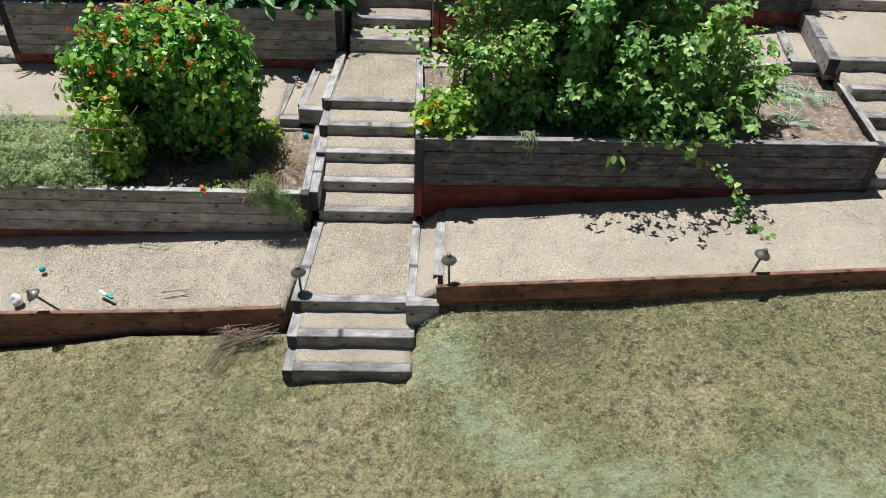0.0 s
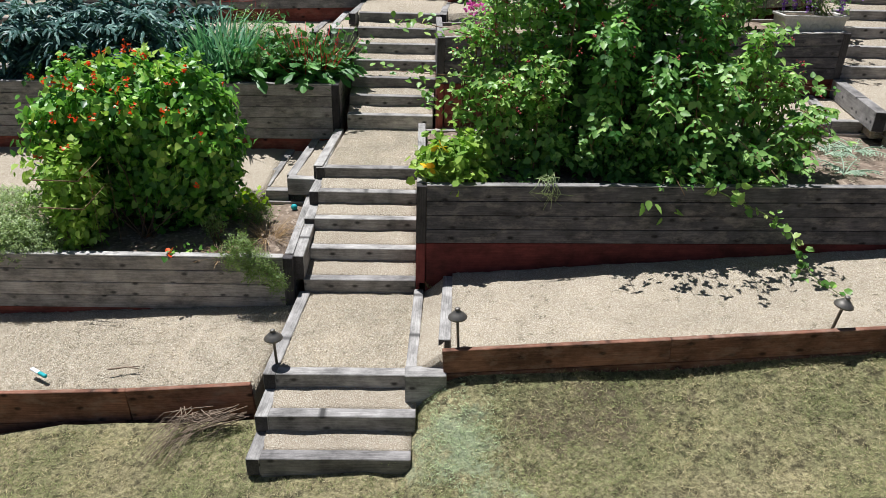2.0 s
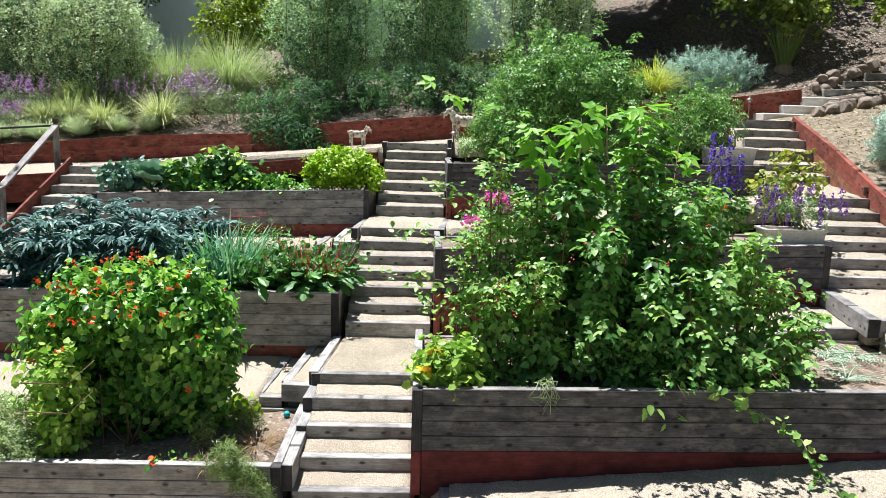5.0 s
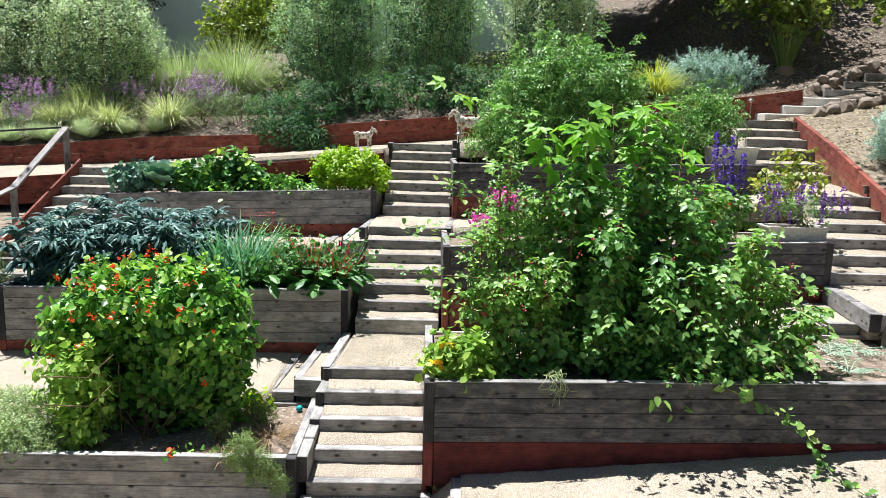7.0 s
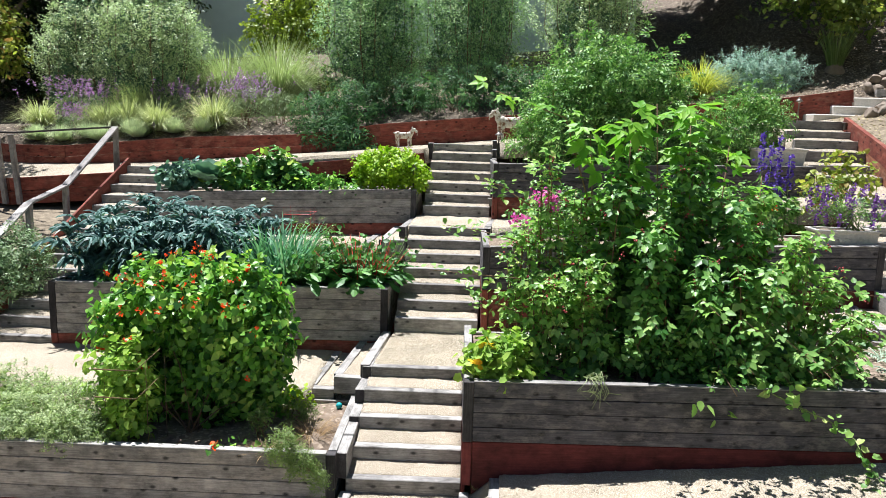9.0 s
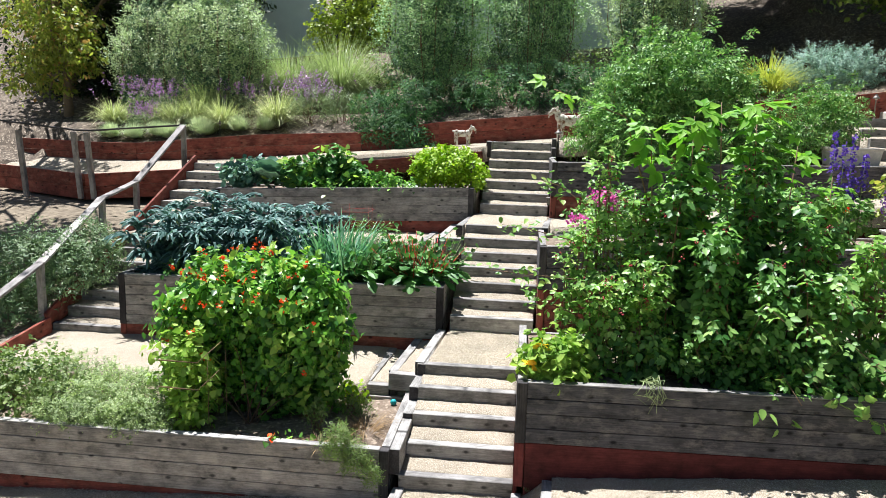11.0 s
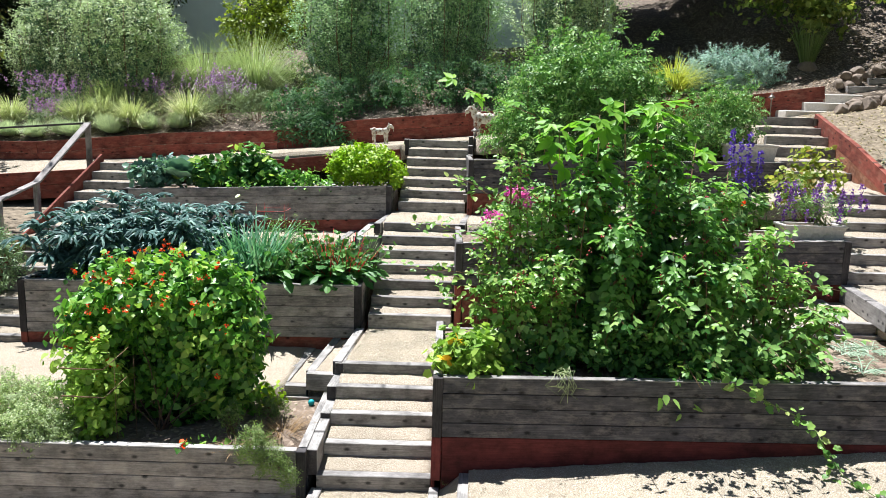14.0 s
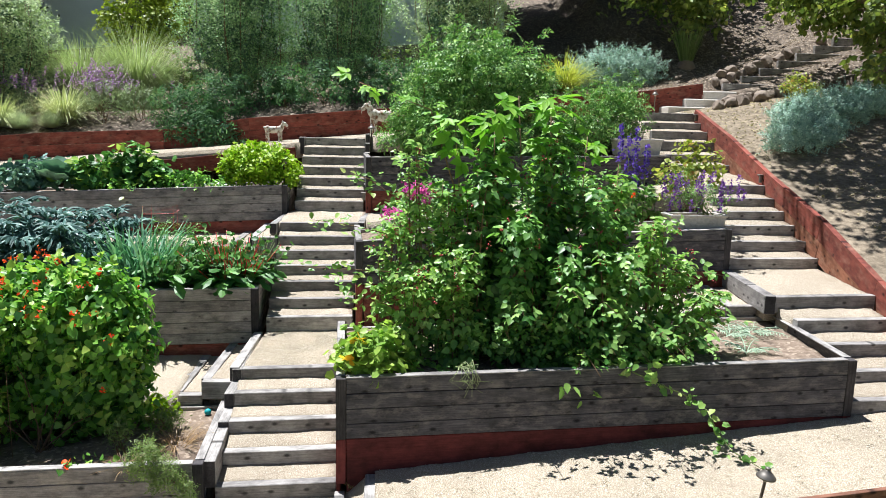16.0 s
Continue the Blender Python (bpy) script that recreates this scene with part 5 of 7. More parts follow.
for path, n, size, tips in (
        (((1.62, 0.9, 1.56), (1.57, 0.9, 3.0), (1.55, 0.88, 4.08)), 26, 0.125, 4),
        (((2.22, 0.9, 1.56), (2.18, 0.92, 3.1), (2.12, 0.9, 4.14)), 26, 0.13, 5),
        (((1.95, 0.95, 1.56), (1.88, 0.95, 3.2), (1.80, 0.95, 4.22)), 8, 0.085, 3),
        (((1.30, 0.9, 1.56), (1.25, 0.9, 2.9), (1.16, 0.88, 3.90)), 22, 0.11, 4),
        (((1.25, 1.0, 1.56), (1.18, 1.0, 3.3), (0.92, 0.96, 4.06), (0.22, 0.9, 4.30)), 16, 0.085, 3),
        (((2.50, 1.0, 1.56), (2.52, 1.02, 3.0), (2.56, 1.02, 3.85)), 18, 0.10, 3),
        (((0.95, 1.0, 1.56), (0.85, 1.05, 2.8), (0.78, 1.0, 3.72)), 14, 0.075, 3),
        (((2.9, 1.0, 1.56), (2.92, 1.05, 2.8), (2.92, 1.05, 3.55)), 14, 0.085, 3)):
    c = plant("blackberry_cane", path[0], "tall young blackberry cane with large lime-green leaves", "berry cane", "young canes in the thicket")
    rod = tubes("cane", [[Vector(p) for p in path]], 0.011, M_CANE, c)
    P, N, D, S = whorl_foliage(path, n, size, tips)
    leaves("foliage", P, N, D, S * (1.62 if size > 0.1 else 1.3), "leaflet", M_LIME_CANE if size > 0.08 else M_RASP_TIP, rod)
# arms reaching over the steps
for pts in (((0.6, 0.6, 2.5), (0.1, 0.5, 2.55), (-0.35, 0.4, 2.6)), ((0.5, 0.75, 2.85), (0.1, 0.7, 2.95), (-0.22, 0.65, 3.0)), ((0.6, 0.6, 3.2), (0.3, 0.6, 3.4), (0.12, 0.55, 3.45)), ((0.5, 0.5, 2.2), (0.2, 0.45, 2.3), (0.05, 0.4, 2.42))):
    tubes("cane", [[Vector(p) for p in pts]], 0.006, M_CANE, berry)
    n = 42
    u = rng.random(n)
    Pn = np.array([(Vector(pts[0]).lerp(Vector(pts[1]), q * 2) if q < 0.5 else Vector(pts[1]).lerp(Vector(pts[2]), q * 2 - 1))[:] for q in u]) + rng.normal(size=(n, 3)) * 0.06
    leaves("arm_leaves", Pn, unit(rng.normal(size=(n, 3)) * 0.4 + [0, -0.3, 1]), rng.normal(size=(n, 3)) + [0, 0, -0.5], 0.062, "toothed", M_RASP_TIP, berry)

# squash, trailing vine, artichokes, twine
squash = plant("squash_plant", (0.28, 0.2, 1.6), "leafy squash plant with orange-yellow flowers in the bed corner", "squash")
leaf_ball("leaves", 950, (0.32, 0.18, 1.74), (0.25, 0.2, 0.28), 0.074, "lobed", M_ZUC, squash, 0.55, 0.1, 0.7, 0.45, -0.2, 0.3, clump=4, sprig=0.08)
petals("blossom", np.array([[0.10, -0.04, 1.86], [0.2, 0.02, 2.0]]), 0.065, M_YELL, squash, "orange-yellow squash flowers", 7)
for x, y in ((0.72, 0.15), (1.05, 0.35), (0.95, 0.08)):
    s = plant("bed_seedling", (x, y, 1.6), "small green seedling in dry soil", "plant")
    leaf_ball("leaves", 30, (x, y, 1.65), (0.10, 0.08, 0.05), 0.05, "heart", M_BEAN, s, clump=3)
vine = plant("trailing_vine", (3.2, 0.1, 1.65), "yellow-green trailing vine hanging over the bed onto gravel", "vine")
VP = [Vector(p) for p in ((2.3, 0.1, 1.8), (2.6, -0.12, 1.75), (2.95, -0.2, 1.6), (3.2, -0.26, 1.5), (3.38, -0.32, 1.38), (3.43, -0.42, 1.24), (3.5, -0.58, 1.10), (3.6, -0.9, 1.08))]
tubes("stem", [VP], 0.008, M_STEM, vine)
P = []
for a, b in zip(VP[1:], VP[2:]):
    for k in range(5 if a.x < 3.1 else 9):
        P.append((a.lerp(b, rng.random()) + Vector((rng.normal() * 0.05, -abs(rng.normal()) * 0.03, rng.normal() * 0.05)))[:])
P = np.array(P)
leaves("leaves", P, unit(rng.normal(size=P.shape) * 0.4 + [0, -0.5, 0.8]), rng.normal(size=P.shape) + [0, -0.2, -0.6], 0.066 * (0.5 + 0.8 * rng.random(len(P))), "lobed", M_RASP_TIP, vine)
for c, n in (((2.2, -0.1, 1.66), 30), ((2.75, -0.12, 1.68), 45), ((3.1, 0.05, 1.75), 50)):
    leaf_ball("leaves", n, c, (0.25, 0.14, 0.18), 0.08, "toothed", M_RASP_TIP, vine, 0.45, 0.4, clump=4)
tw = plant("dried_vine_bundle", (1.15, -0.1, 1.7), "dried straw-coloured stems hanging over the bed edge", "dry stems")
paths = []
for k in range(16):
    x = 1.15 + rng.normal() * 0.07
    paths.append([(x, 0.0, 1.74), (x + rng.normal() * 0.05, -0.15, 1.78 + rng.normal() * 0.03), (x + rng.normal() * 0.07, -0.2, 1.68), (x + rng.normal() * 0.09, -0.18, 1.60 + rng.normal() * 0.06)])
tubes("stem_mass", paths, 0.004, M_GRASS, tw, kind="stuff")
for x, y, s, count in ((4.22, 0.5, 0.40, 7), (4.7, 1.2, 0.36, 8), (4.4, 1.15, 0.34, 6)):
    ar = plant("artichoke", (x, y, 1.63), "young silvery artichoke plant with arching divided leaves in dry soil", "artichoke", "artichokes in the bed")
    P, N, D, S, ribs = [], [], [], [], []
    for k in range(count):
        a = k * 6.28 / count + rng.normal() * 0.25
        out = np.array([math.cos(a), math.sin(a), 0.0])
        sd = np.array([-math.sin(a), math.cos(a), 0.0])
        L = s * rng.uniform(0.75, 1.15)
        e = rng.uniform(0.75, 1.25)
        rib = []
        for q in np.linspace(0.0, 1.0, 12):
            p = np.array([x, y, 1.62]) + out * L * q * math.cos(e * (1 - 0.6 * q)) + np.array([0, 0, 1.0]) * L * (math.sin(e) * q - 0.5 * q * q)
            rib.append(Vector(p))
            if q > 0.15:
                for w in (-1, 1):
                    P.append(p)
                    N.append(np.array([0, 0, 1.0]) + out * 0.3 + rng.normal(size=3) * 0.15)
                    D.append(sd * w + out * 0.7 + np.array([0, 0, 0.1]))
                    S.append(L * 0.20 * math.sin(min(1.0, 0.25 + q * 0.85) * 2.7) + 0.02)
        ribs.append(rib)
    leaves("leaf_lobe_mass", np.array(P), unit(np.array(N)), np.array(D), np.array(S), "lance", M_ARTI, ar)
    for rib in ribs:
        tubes("midrib", [rib], 0.009, M_ARTI, ar)

# kale, leeks, chard in the second bed
for x, y in ((-5.25, 3.25), (-4.85, 3.4), (-5.2, 3.85), (-4.45, 3.25), (-4.7, 3.9), (-4.1, 3.5), (-4.25, 4.1), (-3.7, 3.35), (-3.75, 4.0), (-3.35, 3.75), (-3.3, 4.25), (-5.35, 4.3), (-4.75, 4.3), (-3.0, 4.1), (-3.15, 3.4), (-3.45, 3.25), (-4.0, 3.75), (-5.0, 3.65)):
    k = plant("kale_plant", (x, y, 1.7), "dark blue-green kale plant with long crinkled leaves", "kale", "kale plants in the bed")
    h = rng.uniform(0.66, 0.98) + (0.1 if y > 3.7 else 0.0)
    tubes("stem", [[(x, y, 1.65), (x, y, 1.7 + h)]], 0.018, M_STEM, k)
    for q, cnt, ln, rise, dr in ((0.88, 26, 0.30, (1.15, 1.52), 1.2), (0.66, 40, 0.36, (0.95, 1.45), 1.35), (0.4, 44, 0.38, (0.85, 1.4), 1.35), (0.1, 34, 0.36, (0.6, 1.2), 1.1)):
        for crown in range(3):
            straps("foliage", cnt // 2, (x + rng.normal() * 0.10, y + rng.normal() * 0.10, 1.68 + h * q + rng.normal() * 0.06), ln * rng.uniform(0.75, 1.0), 0.042, M_KALE, k, rise, dr)
shrub("kale_gone_to_seed", (-4.2, 3.05, 1.7), "light green leafy shoots in front of the kale", "plant", [((-4.2, 3.02, 1.95), (0.25, 0.14, 0.3), 260), ((-4.75, 2.98, 1.82), (0.18, 0.1, 0.14), 120)], 0.07, "oval", M_CHARD, stems=4)
for x, y in ((-2.95, 3.2), (-2.78, 3.35), (-2.62, 3.15), (-2.8, 3.6), (-2.5, 3.45), (-2.4, 3.2), (-2.65, 3.8), (-2.3, 3.5)):
    k = plant("leek_plant", (x, y, 1.7), "blue-green leek with upright strap leaves", "leek", "leeks in the bed")
    blades("leaves", 26, (x, y, 1.68), 0.2, 1.10, 0.036, M_LEEK, k, 0.36, 0.22)
for i, (x, y, s) in enumerate(((-2.15, 3.15, 0.26), (-1.85, 3.3, 0.3), (-1.95, 3.6, 0.3), (-1.6, 3.5, 0.3), (-1.45, 3.2, 0.26), (-1.25, 3.35, 0.28), (-1.15, 3.6, 0.24))):
    k = plant("chard_plant", (x, y, 1.72), "glossy crinkled chard with " + ("red" if i in (4, 5) else "pale green") + " stalks", "chard", "chard plants in the bed")
    n = 26
    a = rng.random(n) * 6.28
    e = rng.uniform(0.7, 1.4, n)
    L = rng.uniform(0.35, 0.85, n)
    D = np.stack([np.cos(a) * np.cos(e), np.sin(a) * np.cos(e), np.sin(e)], -1)
    tip = np.array([x, y, 1.72]) + D * L[:, None]
    tubes("stalk_mass", [[(x, y, 1.70), tuple(t)] for t in tip], 0.009, M_REDST if i in (4, 5) else M_STEM, k, kind="stuff")
    root = np.array([x, y, 1.70])
    straps("crinkled_foliage", 26, (x, y, 1.76), 0.34 + s * 0.7, 0.15, M_CHARD, k, (0.7, 1.45), 1.0)
    tip = root + (np.repeat(tip, 4, axis=0) - root) * rng.uniform(0.45, 1.0, (n * 4, 1)) + rng.normal(size=(n * 4, 3)) * 0.05
    leaves("foliage", tip, unit(rng.normal(size=tip.shape) * 0.8 + [0, -0.2, 0.8]), rng.normal(size=tip.shape) + [0, 0, -0.5], s * 0.29 * (0.6 + 0.6 * rng.random(n * 4)), "round", M_CHARD, k)
shrub("dill", (-2.15, 3.95, 1.7), "feathery light green herb behind the chard", "herb", [((-2.2, 3.95, 2.25), (0.42, 0.25, 0.36), 1100)], 0.06, "lance", M_TOM, shell=0.2, stems=8)
cage = thing("tomato_cage", (-2.5, 4.4, 1.7), "red wire tomato cage standing in the bed", "plant cage")
for z in (2.60,):
    tubes("ring", [[(-2.72, 4.3, z), (-2.3, 4.25, z + 0.02), (-2.26, 4.5, z + 0.04), (-2.66, 4.55, z + 0.03), (-2.72, 4.3, z)]], 0.004, M_REDST, cage)
for x, y in ((-2.72, 4.3), (-2.3, 4.25), (-2.3, 4.5), (-2.66, 4.52)):
    tubes("leg", [[(x, y, 1.65), (x, y, 2.72)]], 0.003, M_REDST, cage)

# third bed: cabbages, chard, strawberries, celery
for x, y, s, pale in ((-5.25, 6.4, 0.24, 0), (-5.0, 6.75, 0.26, 0), (-4.62, 6.3, 0.27, 1), (-5.15, 7.1, 0.24, 0), (-4.95, 6.2, 0.2, 0), (-4.55, 6.85, 0.25, 0)):
    k = plant("cabbage", (x, y, 2.66), "pale green open cabbage head in blue-green outer leaves" if pale else "frilly blue-green collard with upright crinkled leaves", "cabbage", "cabbages in the bed")
    if pale:
        rosette("outer_foliage", 18, (x, y, 2.88), s * 1.35, "round", M_CABB, k, (0.2, 0.85), 0.07)
        rosette("inner_foliage", 14, (x, y, 2.94), s * 0.85, "round", M_LEEK, k, (0.6, 1.2), 0.05)
        bm = bmesh.new()
        bmesh.ops.create_icosphere(bm, subdivisions=3, radius=0.115)
        for v in bm.verts:
            v.co *= 1 + 0.16 * noise.noise(v.co * 16)
        part("head", bm, M_ZUC, k, "pale green cabbage head", Matrix.Translation((x, y, 3.0)), True)
    else:
        leaf_ball("outer_foliage", 170, (x, y, 2.92), (s, s, s * 0.95), s * 0.36, "round", M_CABB, k, 0.45, 0.2, 0.8, 0.45, -0.5, 0.3, clump=3)
        leaf_ball("inner_foliage", 90, (x, y, 3.0), (s * 0.6, s * 0.6, s * 0.8), s * 0.3, "round", M_KALE, k, 0.3, -0.3, 0.9, 0.4, -0.4, 0.3, clump=3)
for x, y, h in ((-4.15, 6.4, 0.45), (-3.8, 6.6, 0.5), (-3.45, 6.5, 0.75), (-3.2, 6.55, 0.6), (-3.0, 6.4, 0.4)):
    k = plant("chard_plant", (x, y, 2.7), "bright green leaf chard, some of it tall", "chard", "leafy greens in the bed")
    leaf_ball("foliage", 300, (x, y, 2.78 + h * 0.42), (0.2, 0.2, h * 0.5), 0.095, "round", M_CHARD, k, 0.45, 0.1, 0.5, 0.5, clump=4)
    leaf_ball("foliage", 50, (x, y, 2.8 + h * 0.45), (0.17, 0.16, h * 0.5), 0.12, "heart", M_ZUC, k, 0.45, 0.0, 0.5, 0.7, clump=3)
shrub("strawberry", (-2.4, 6.45, 2.75), "low spreading strawberry plants in the bed", "plant", [((-2.5, 6.45, 2.86), (0.5, 0.4, 0.2), 420), ((-1.9, 6.3, 2.82), (0.35, 0.25, 0.12), 200), ((-3.3, 6.2, 2.8), (0.6, 0.15, 0.1), 220)], 0.085, "oval", M_BEAN, stems=4, low=-0.1)
shrub("celery", (-1.35, 6.55, 2.8), "rounded clump of bright lime-green celery", "celery", [((-1.35, 6.55, 3.15), (0.66, 0.52, 0.4), 4200), ((-1.05, 6.4, 3.0), (0.36, 0.36, 0.32), 1200), ((-1.65, 6.5, 3.05), (0.32, 0.36, 0.34), 1100)], 0.056, "toothed", M_LIME, up=0.5, droop=-0.1, shell=0.6, low=-0.5, lumps=0.15)

# right-hand beds: tomatoes, delphinium, trough, flowers
shrub("tomato_plant", (2.2, 7.0, 3.3), "tall sprawling tomato plants on red cages", "tomato",
      [((2.45, 7.0, 4.6), (0.92, 0.55, 0.85), 1900), ((1.7, 6.9, 4.15), (0.55, 0.5, 0.75), 900), ((1.2, 6.75, 3.75), (0.3, 0.4, 0.4), 260), ((3.2, 7.0, 4.4), (0.6, 0.5, 0.75), 800), ((2.0, 6.55, 3.75), (0.75, 0.4, 0.42), 560), ((3.2, 6.5, 3.7), (0.6, 0.4, 0.38), 380), ((4.0, 6.7, 3.75), (0.4, 0.4, 0.35), 220)],
      0.20, "pinnate", M_TOM, up=0.55, droop=0.3, jitter=0.9, shell=0.55, stems=16, lumps=0.42, clump=5, sprig=0.22, core=240)
shrub("tomato_plant", (4.7, 7.0, 3.4), "bushy green tomato plant beside the steps", "tomato",
      [((4.85, 6.95, 4.0), (0.60, 0.5, 0.58), 800), ((5.15, 6.9, 4.35), (0.36, 0.36, 0.40), 330)], 0.17, "pinnate", M_TOM, up=0.55, droop=0.3, jitter=0.9, shell=0.5, stems=8, lumps=0.36, clump=5, sprig=0.18, core=160)
for (x, y) in ((1.75, 7.2), (3.0, 7.2)):
    cg = thing("tomato_cage", (x, y, 3.3), "red tomato cage showing between the plants", "plant cage")
    for z in (3.9, 4.3, 4.7):
        beam("slat", (x - 0.25, y - 0.2, z), (x + 0.25, y - 0.2, z), 0.02, 0.035, M_RED, cg, bevel=0.003)
        beam("slat", (x - 0.25, y - 0.2, z), (x - 0.25, y + 0.25, z), 0.02, 0.035, M_RED, cg, bevel=0.003)
    for dx in (-0.25, 0.25):
        post("leg", x + dx, y - 0.2, 3.2, 4.75, 0.025, M_RED, cg)
dl = plant("delphinium", (4.2, 3.7, 2.5), "tall delphinium with violet-blue flower spikes", "flower")
for x, y, z0, z1 in ((4.10, 3.7, 3.2, 3.85), (4.22, 3.75, 3.2, 3.95), (4.34, 3.65, 3.25, 3.72), (4.03, 3.85, 3.45, 4.0), (4.2, 3.6, 3.0, 3.4)):
    stalk = tubes("stem", [[(x, y, 2.45), (x, y, z1)]], 0.007, M_STEM, dl)
    n = 120
    u = rng.random(n)
    P = np.stack([x + rng.normal(size=n) * 0.035 * (1.2 - u), y + rng.normal(size=n) * 0.035 * (1.2 - u), z0 + (z1 - z0) * u], -1)
    leaves("flower_spike", P, unit(rng.normal(size=P.shape)), rng.normal(size=P.shape), 0.04, "petal", M_BLUE, stalk, "violet-blue flowers")
leaf_ball("leaves", 420, (4.15, 3.7, 2.85), (0.42, 0.35, 0.4), 0.08, "lobed", M_TOM, dl)


def trough(x, y, z, L, W, Hh):
    """A cast-stone trough with sloping sides, a rolled rim and a raised panel."""
    t = thing("planter_trough", (x, y, z), "pale cast-stone trough planter filled with soil and flowers", "planter")
    bm = bmesh.new()
    rings = []
    for sx, sy, zz in ((0.86, 0.8, 0), (0.9, 0.86, 0.02), (0.97, 0.96, Hh * 0.86), (1.02, 1.03, Hh * 0.88), (1.03, 1.05, Hh), (0.94, 0.9, Hh), (0.92, 0.86, Hh * 0.7)):
        rings.append([bm.verts.new((a * L / 2 * sx, b * W / 2 * sy, zz)) for a, b in ((-1, -1), (1, -1), (1, 1), (-1, 1))])
    for a, b in zip(rings, rings[1:]):
        for s in range(4):
            bm.faces.new((a[s], a[(s + 1) % 4], b[(s + 1) % 4], b[s]))
    bm.faces.new(rings[0][::-1])
    bm.faces.new(rings[-1])
    bmesh.ops.bevel(bm, geom=[e for e in bm.edges], offset=0.006, segments=1, affect='EDGES')
    basin = part("basin", bm, M_CONC, t, "", Matrix.Translation((x, y, z)))
    for k in range(3):
        c = [(x + (k - 1) * L * 0.2 + 0.05 * math.cos(a), y - W * 0.475, z + Hh * 0.45 + 0.045 * math.sin(a)) for a in np.linspace(0, 6.28, 14)]
        tubes("scroll_relief", [c], 0.008, M_CONC, basin)
    slab("soil", lambda u, v: (x - L * 0.44 + L * 0.88 * u, y - W * 0.4 + W * 0.8 * v, z + Hh * 0.92), 10, 6, t, M_SOIL, "dry soil", wob=0.01)
    return t


trough(4.9, 3.2, 2.52, 0.8, 0.36, 0.27)
trough(5.3, 6.35, 3.47, 0.85, 0.36, 0.3)
sv = shrub("salvia", (5.05, 3.2, 2.8), "purple salvia flowering in the stone trough", "flower", [((5.05, 3.2, 3.0), (0.42, 0.2, 0.22), 700), ((4.75, 3.3, 3.1), (0.3, 0.2, 0.35), 500)], 0.055, "lance", M_TOM, droop=-0.6, shell=0.2, stems=12, stem_mat=M_STEM)
for k in range(40):
    x, y, z = rng.uniform(4.45, 5.65), rng.uniform(3.0, 3.4), rng.uniform(2.8, 3.25)
    n = 28
    u = rng.random(n)
    P = np.stack([x + rng.normal(size=n) * 0.012, y + rng.normal(size=n) * 0.012, z + 0.16 * u], -1)
    leaves("flower_spike", P, unit(rng.normal(size=P.shape)), rng.normal(size=P.shape), 0.03, "petal", M_VIOLET, sv)
shrub("rose_bush", (5.2, 4.0, 2.6), "leggy plant with pale yellow-green leaves behind the trough", "plant", [((5.25, 3.9, 3.4), (0.4, 0.3, 0.5), 420), ((4.9, 3.8, 3.2), (0.3, 0.3, 0.4), 300)], 0.07, "heart", M_MAPLE, shell=0.15, stems=5)
for x, y, z, n in ((0.98, 3.1, 3.08, 26), (1.12, 3.15, 3.02, 14), (0.70, 2.95, 2.80, 12), (0.8, 3.0, 2.66, 8)):
    pk = plant("petunia", (x, y, z - 0.5), "magenta flowers among grey-green leaves", "flower", "magenta flowers in the bed")
    P = np.array([x, y, z]) + rng.normal(size=(n, 3)) * np.array([0.07, 0.05, 0.05])
    petals("blossom", P, 0.046, M_PINK, pk)
    leaf_ball("leaves", 300, (x, y, z - 0.2), (0.3, 0.22, 0.3), 0.05, "lance", M_LAVL, pk, shell=0.2)
for x, y, z in ((3.55, 3.2, 3.0), (3.4, 3.1, 2.9), (3.95, 3.1, 3.05)):
    rd = plant("red_flower", (x, y, 2.5), "small red flower among leaves", "flower", "red flowers in the bed")
    petals("petals", np.array([[x, y, z]]), 0.05, M_REDFL, rd, "", 7)
    tubes("stem", [[(x, y, 2.4), (x, y, z)]], 0.005, M_STEM, rd)
shrub("mixed_greenery", (2.4, 3.6, 2.4), "leafy flowering plants filling the bed behind the berries", "plant", [((1.2, 3.5, 2.75), (0.6, 0.4, 0.4), 1100), ((2.4, 3.5, 2.85), (0.8, 0.45, 0.5), 1500), ((3.5, 3.5, 2.9), (0.6, 0.4, 0.5), 1200)], 0.07, "oval", M_TOM, shell=0.3)

# herb bank outside the handrail
shrub("sage_bush", (-7.0, 3.6, 1.2), "grey-green leafy bush beside the lower handrail", "bush", [((-7.0, 3.5, 1.6), (0.75, 0.6, 0.6), 9000), ((-6.6, 4.0, 1.75), (0.45, 0.5, 0.5), 5000), ((-7.7, 3.6, 1.5), (0.7, 0.6, 0.6), 7000), ((-7.3, 2.9, 1.2), (0.6, 0.4, 0.4), 4000)], 0.07, "lance", M_SAGE, up=0.3, droop=-0.4, shell=0.55, lumps=0.3, clump=14, sprig=0.15, core=160)

# ---- planted slope behind the top wall ----


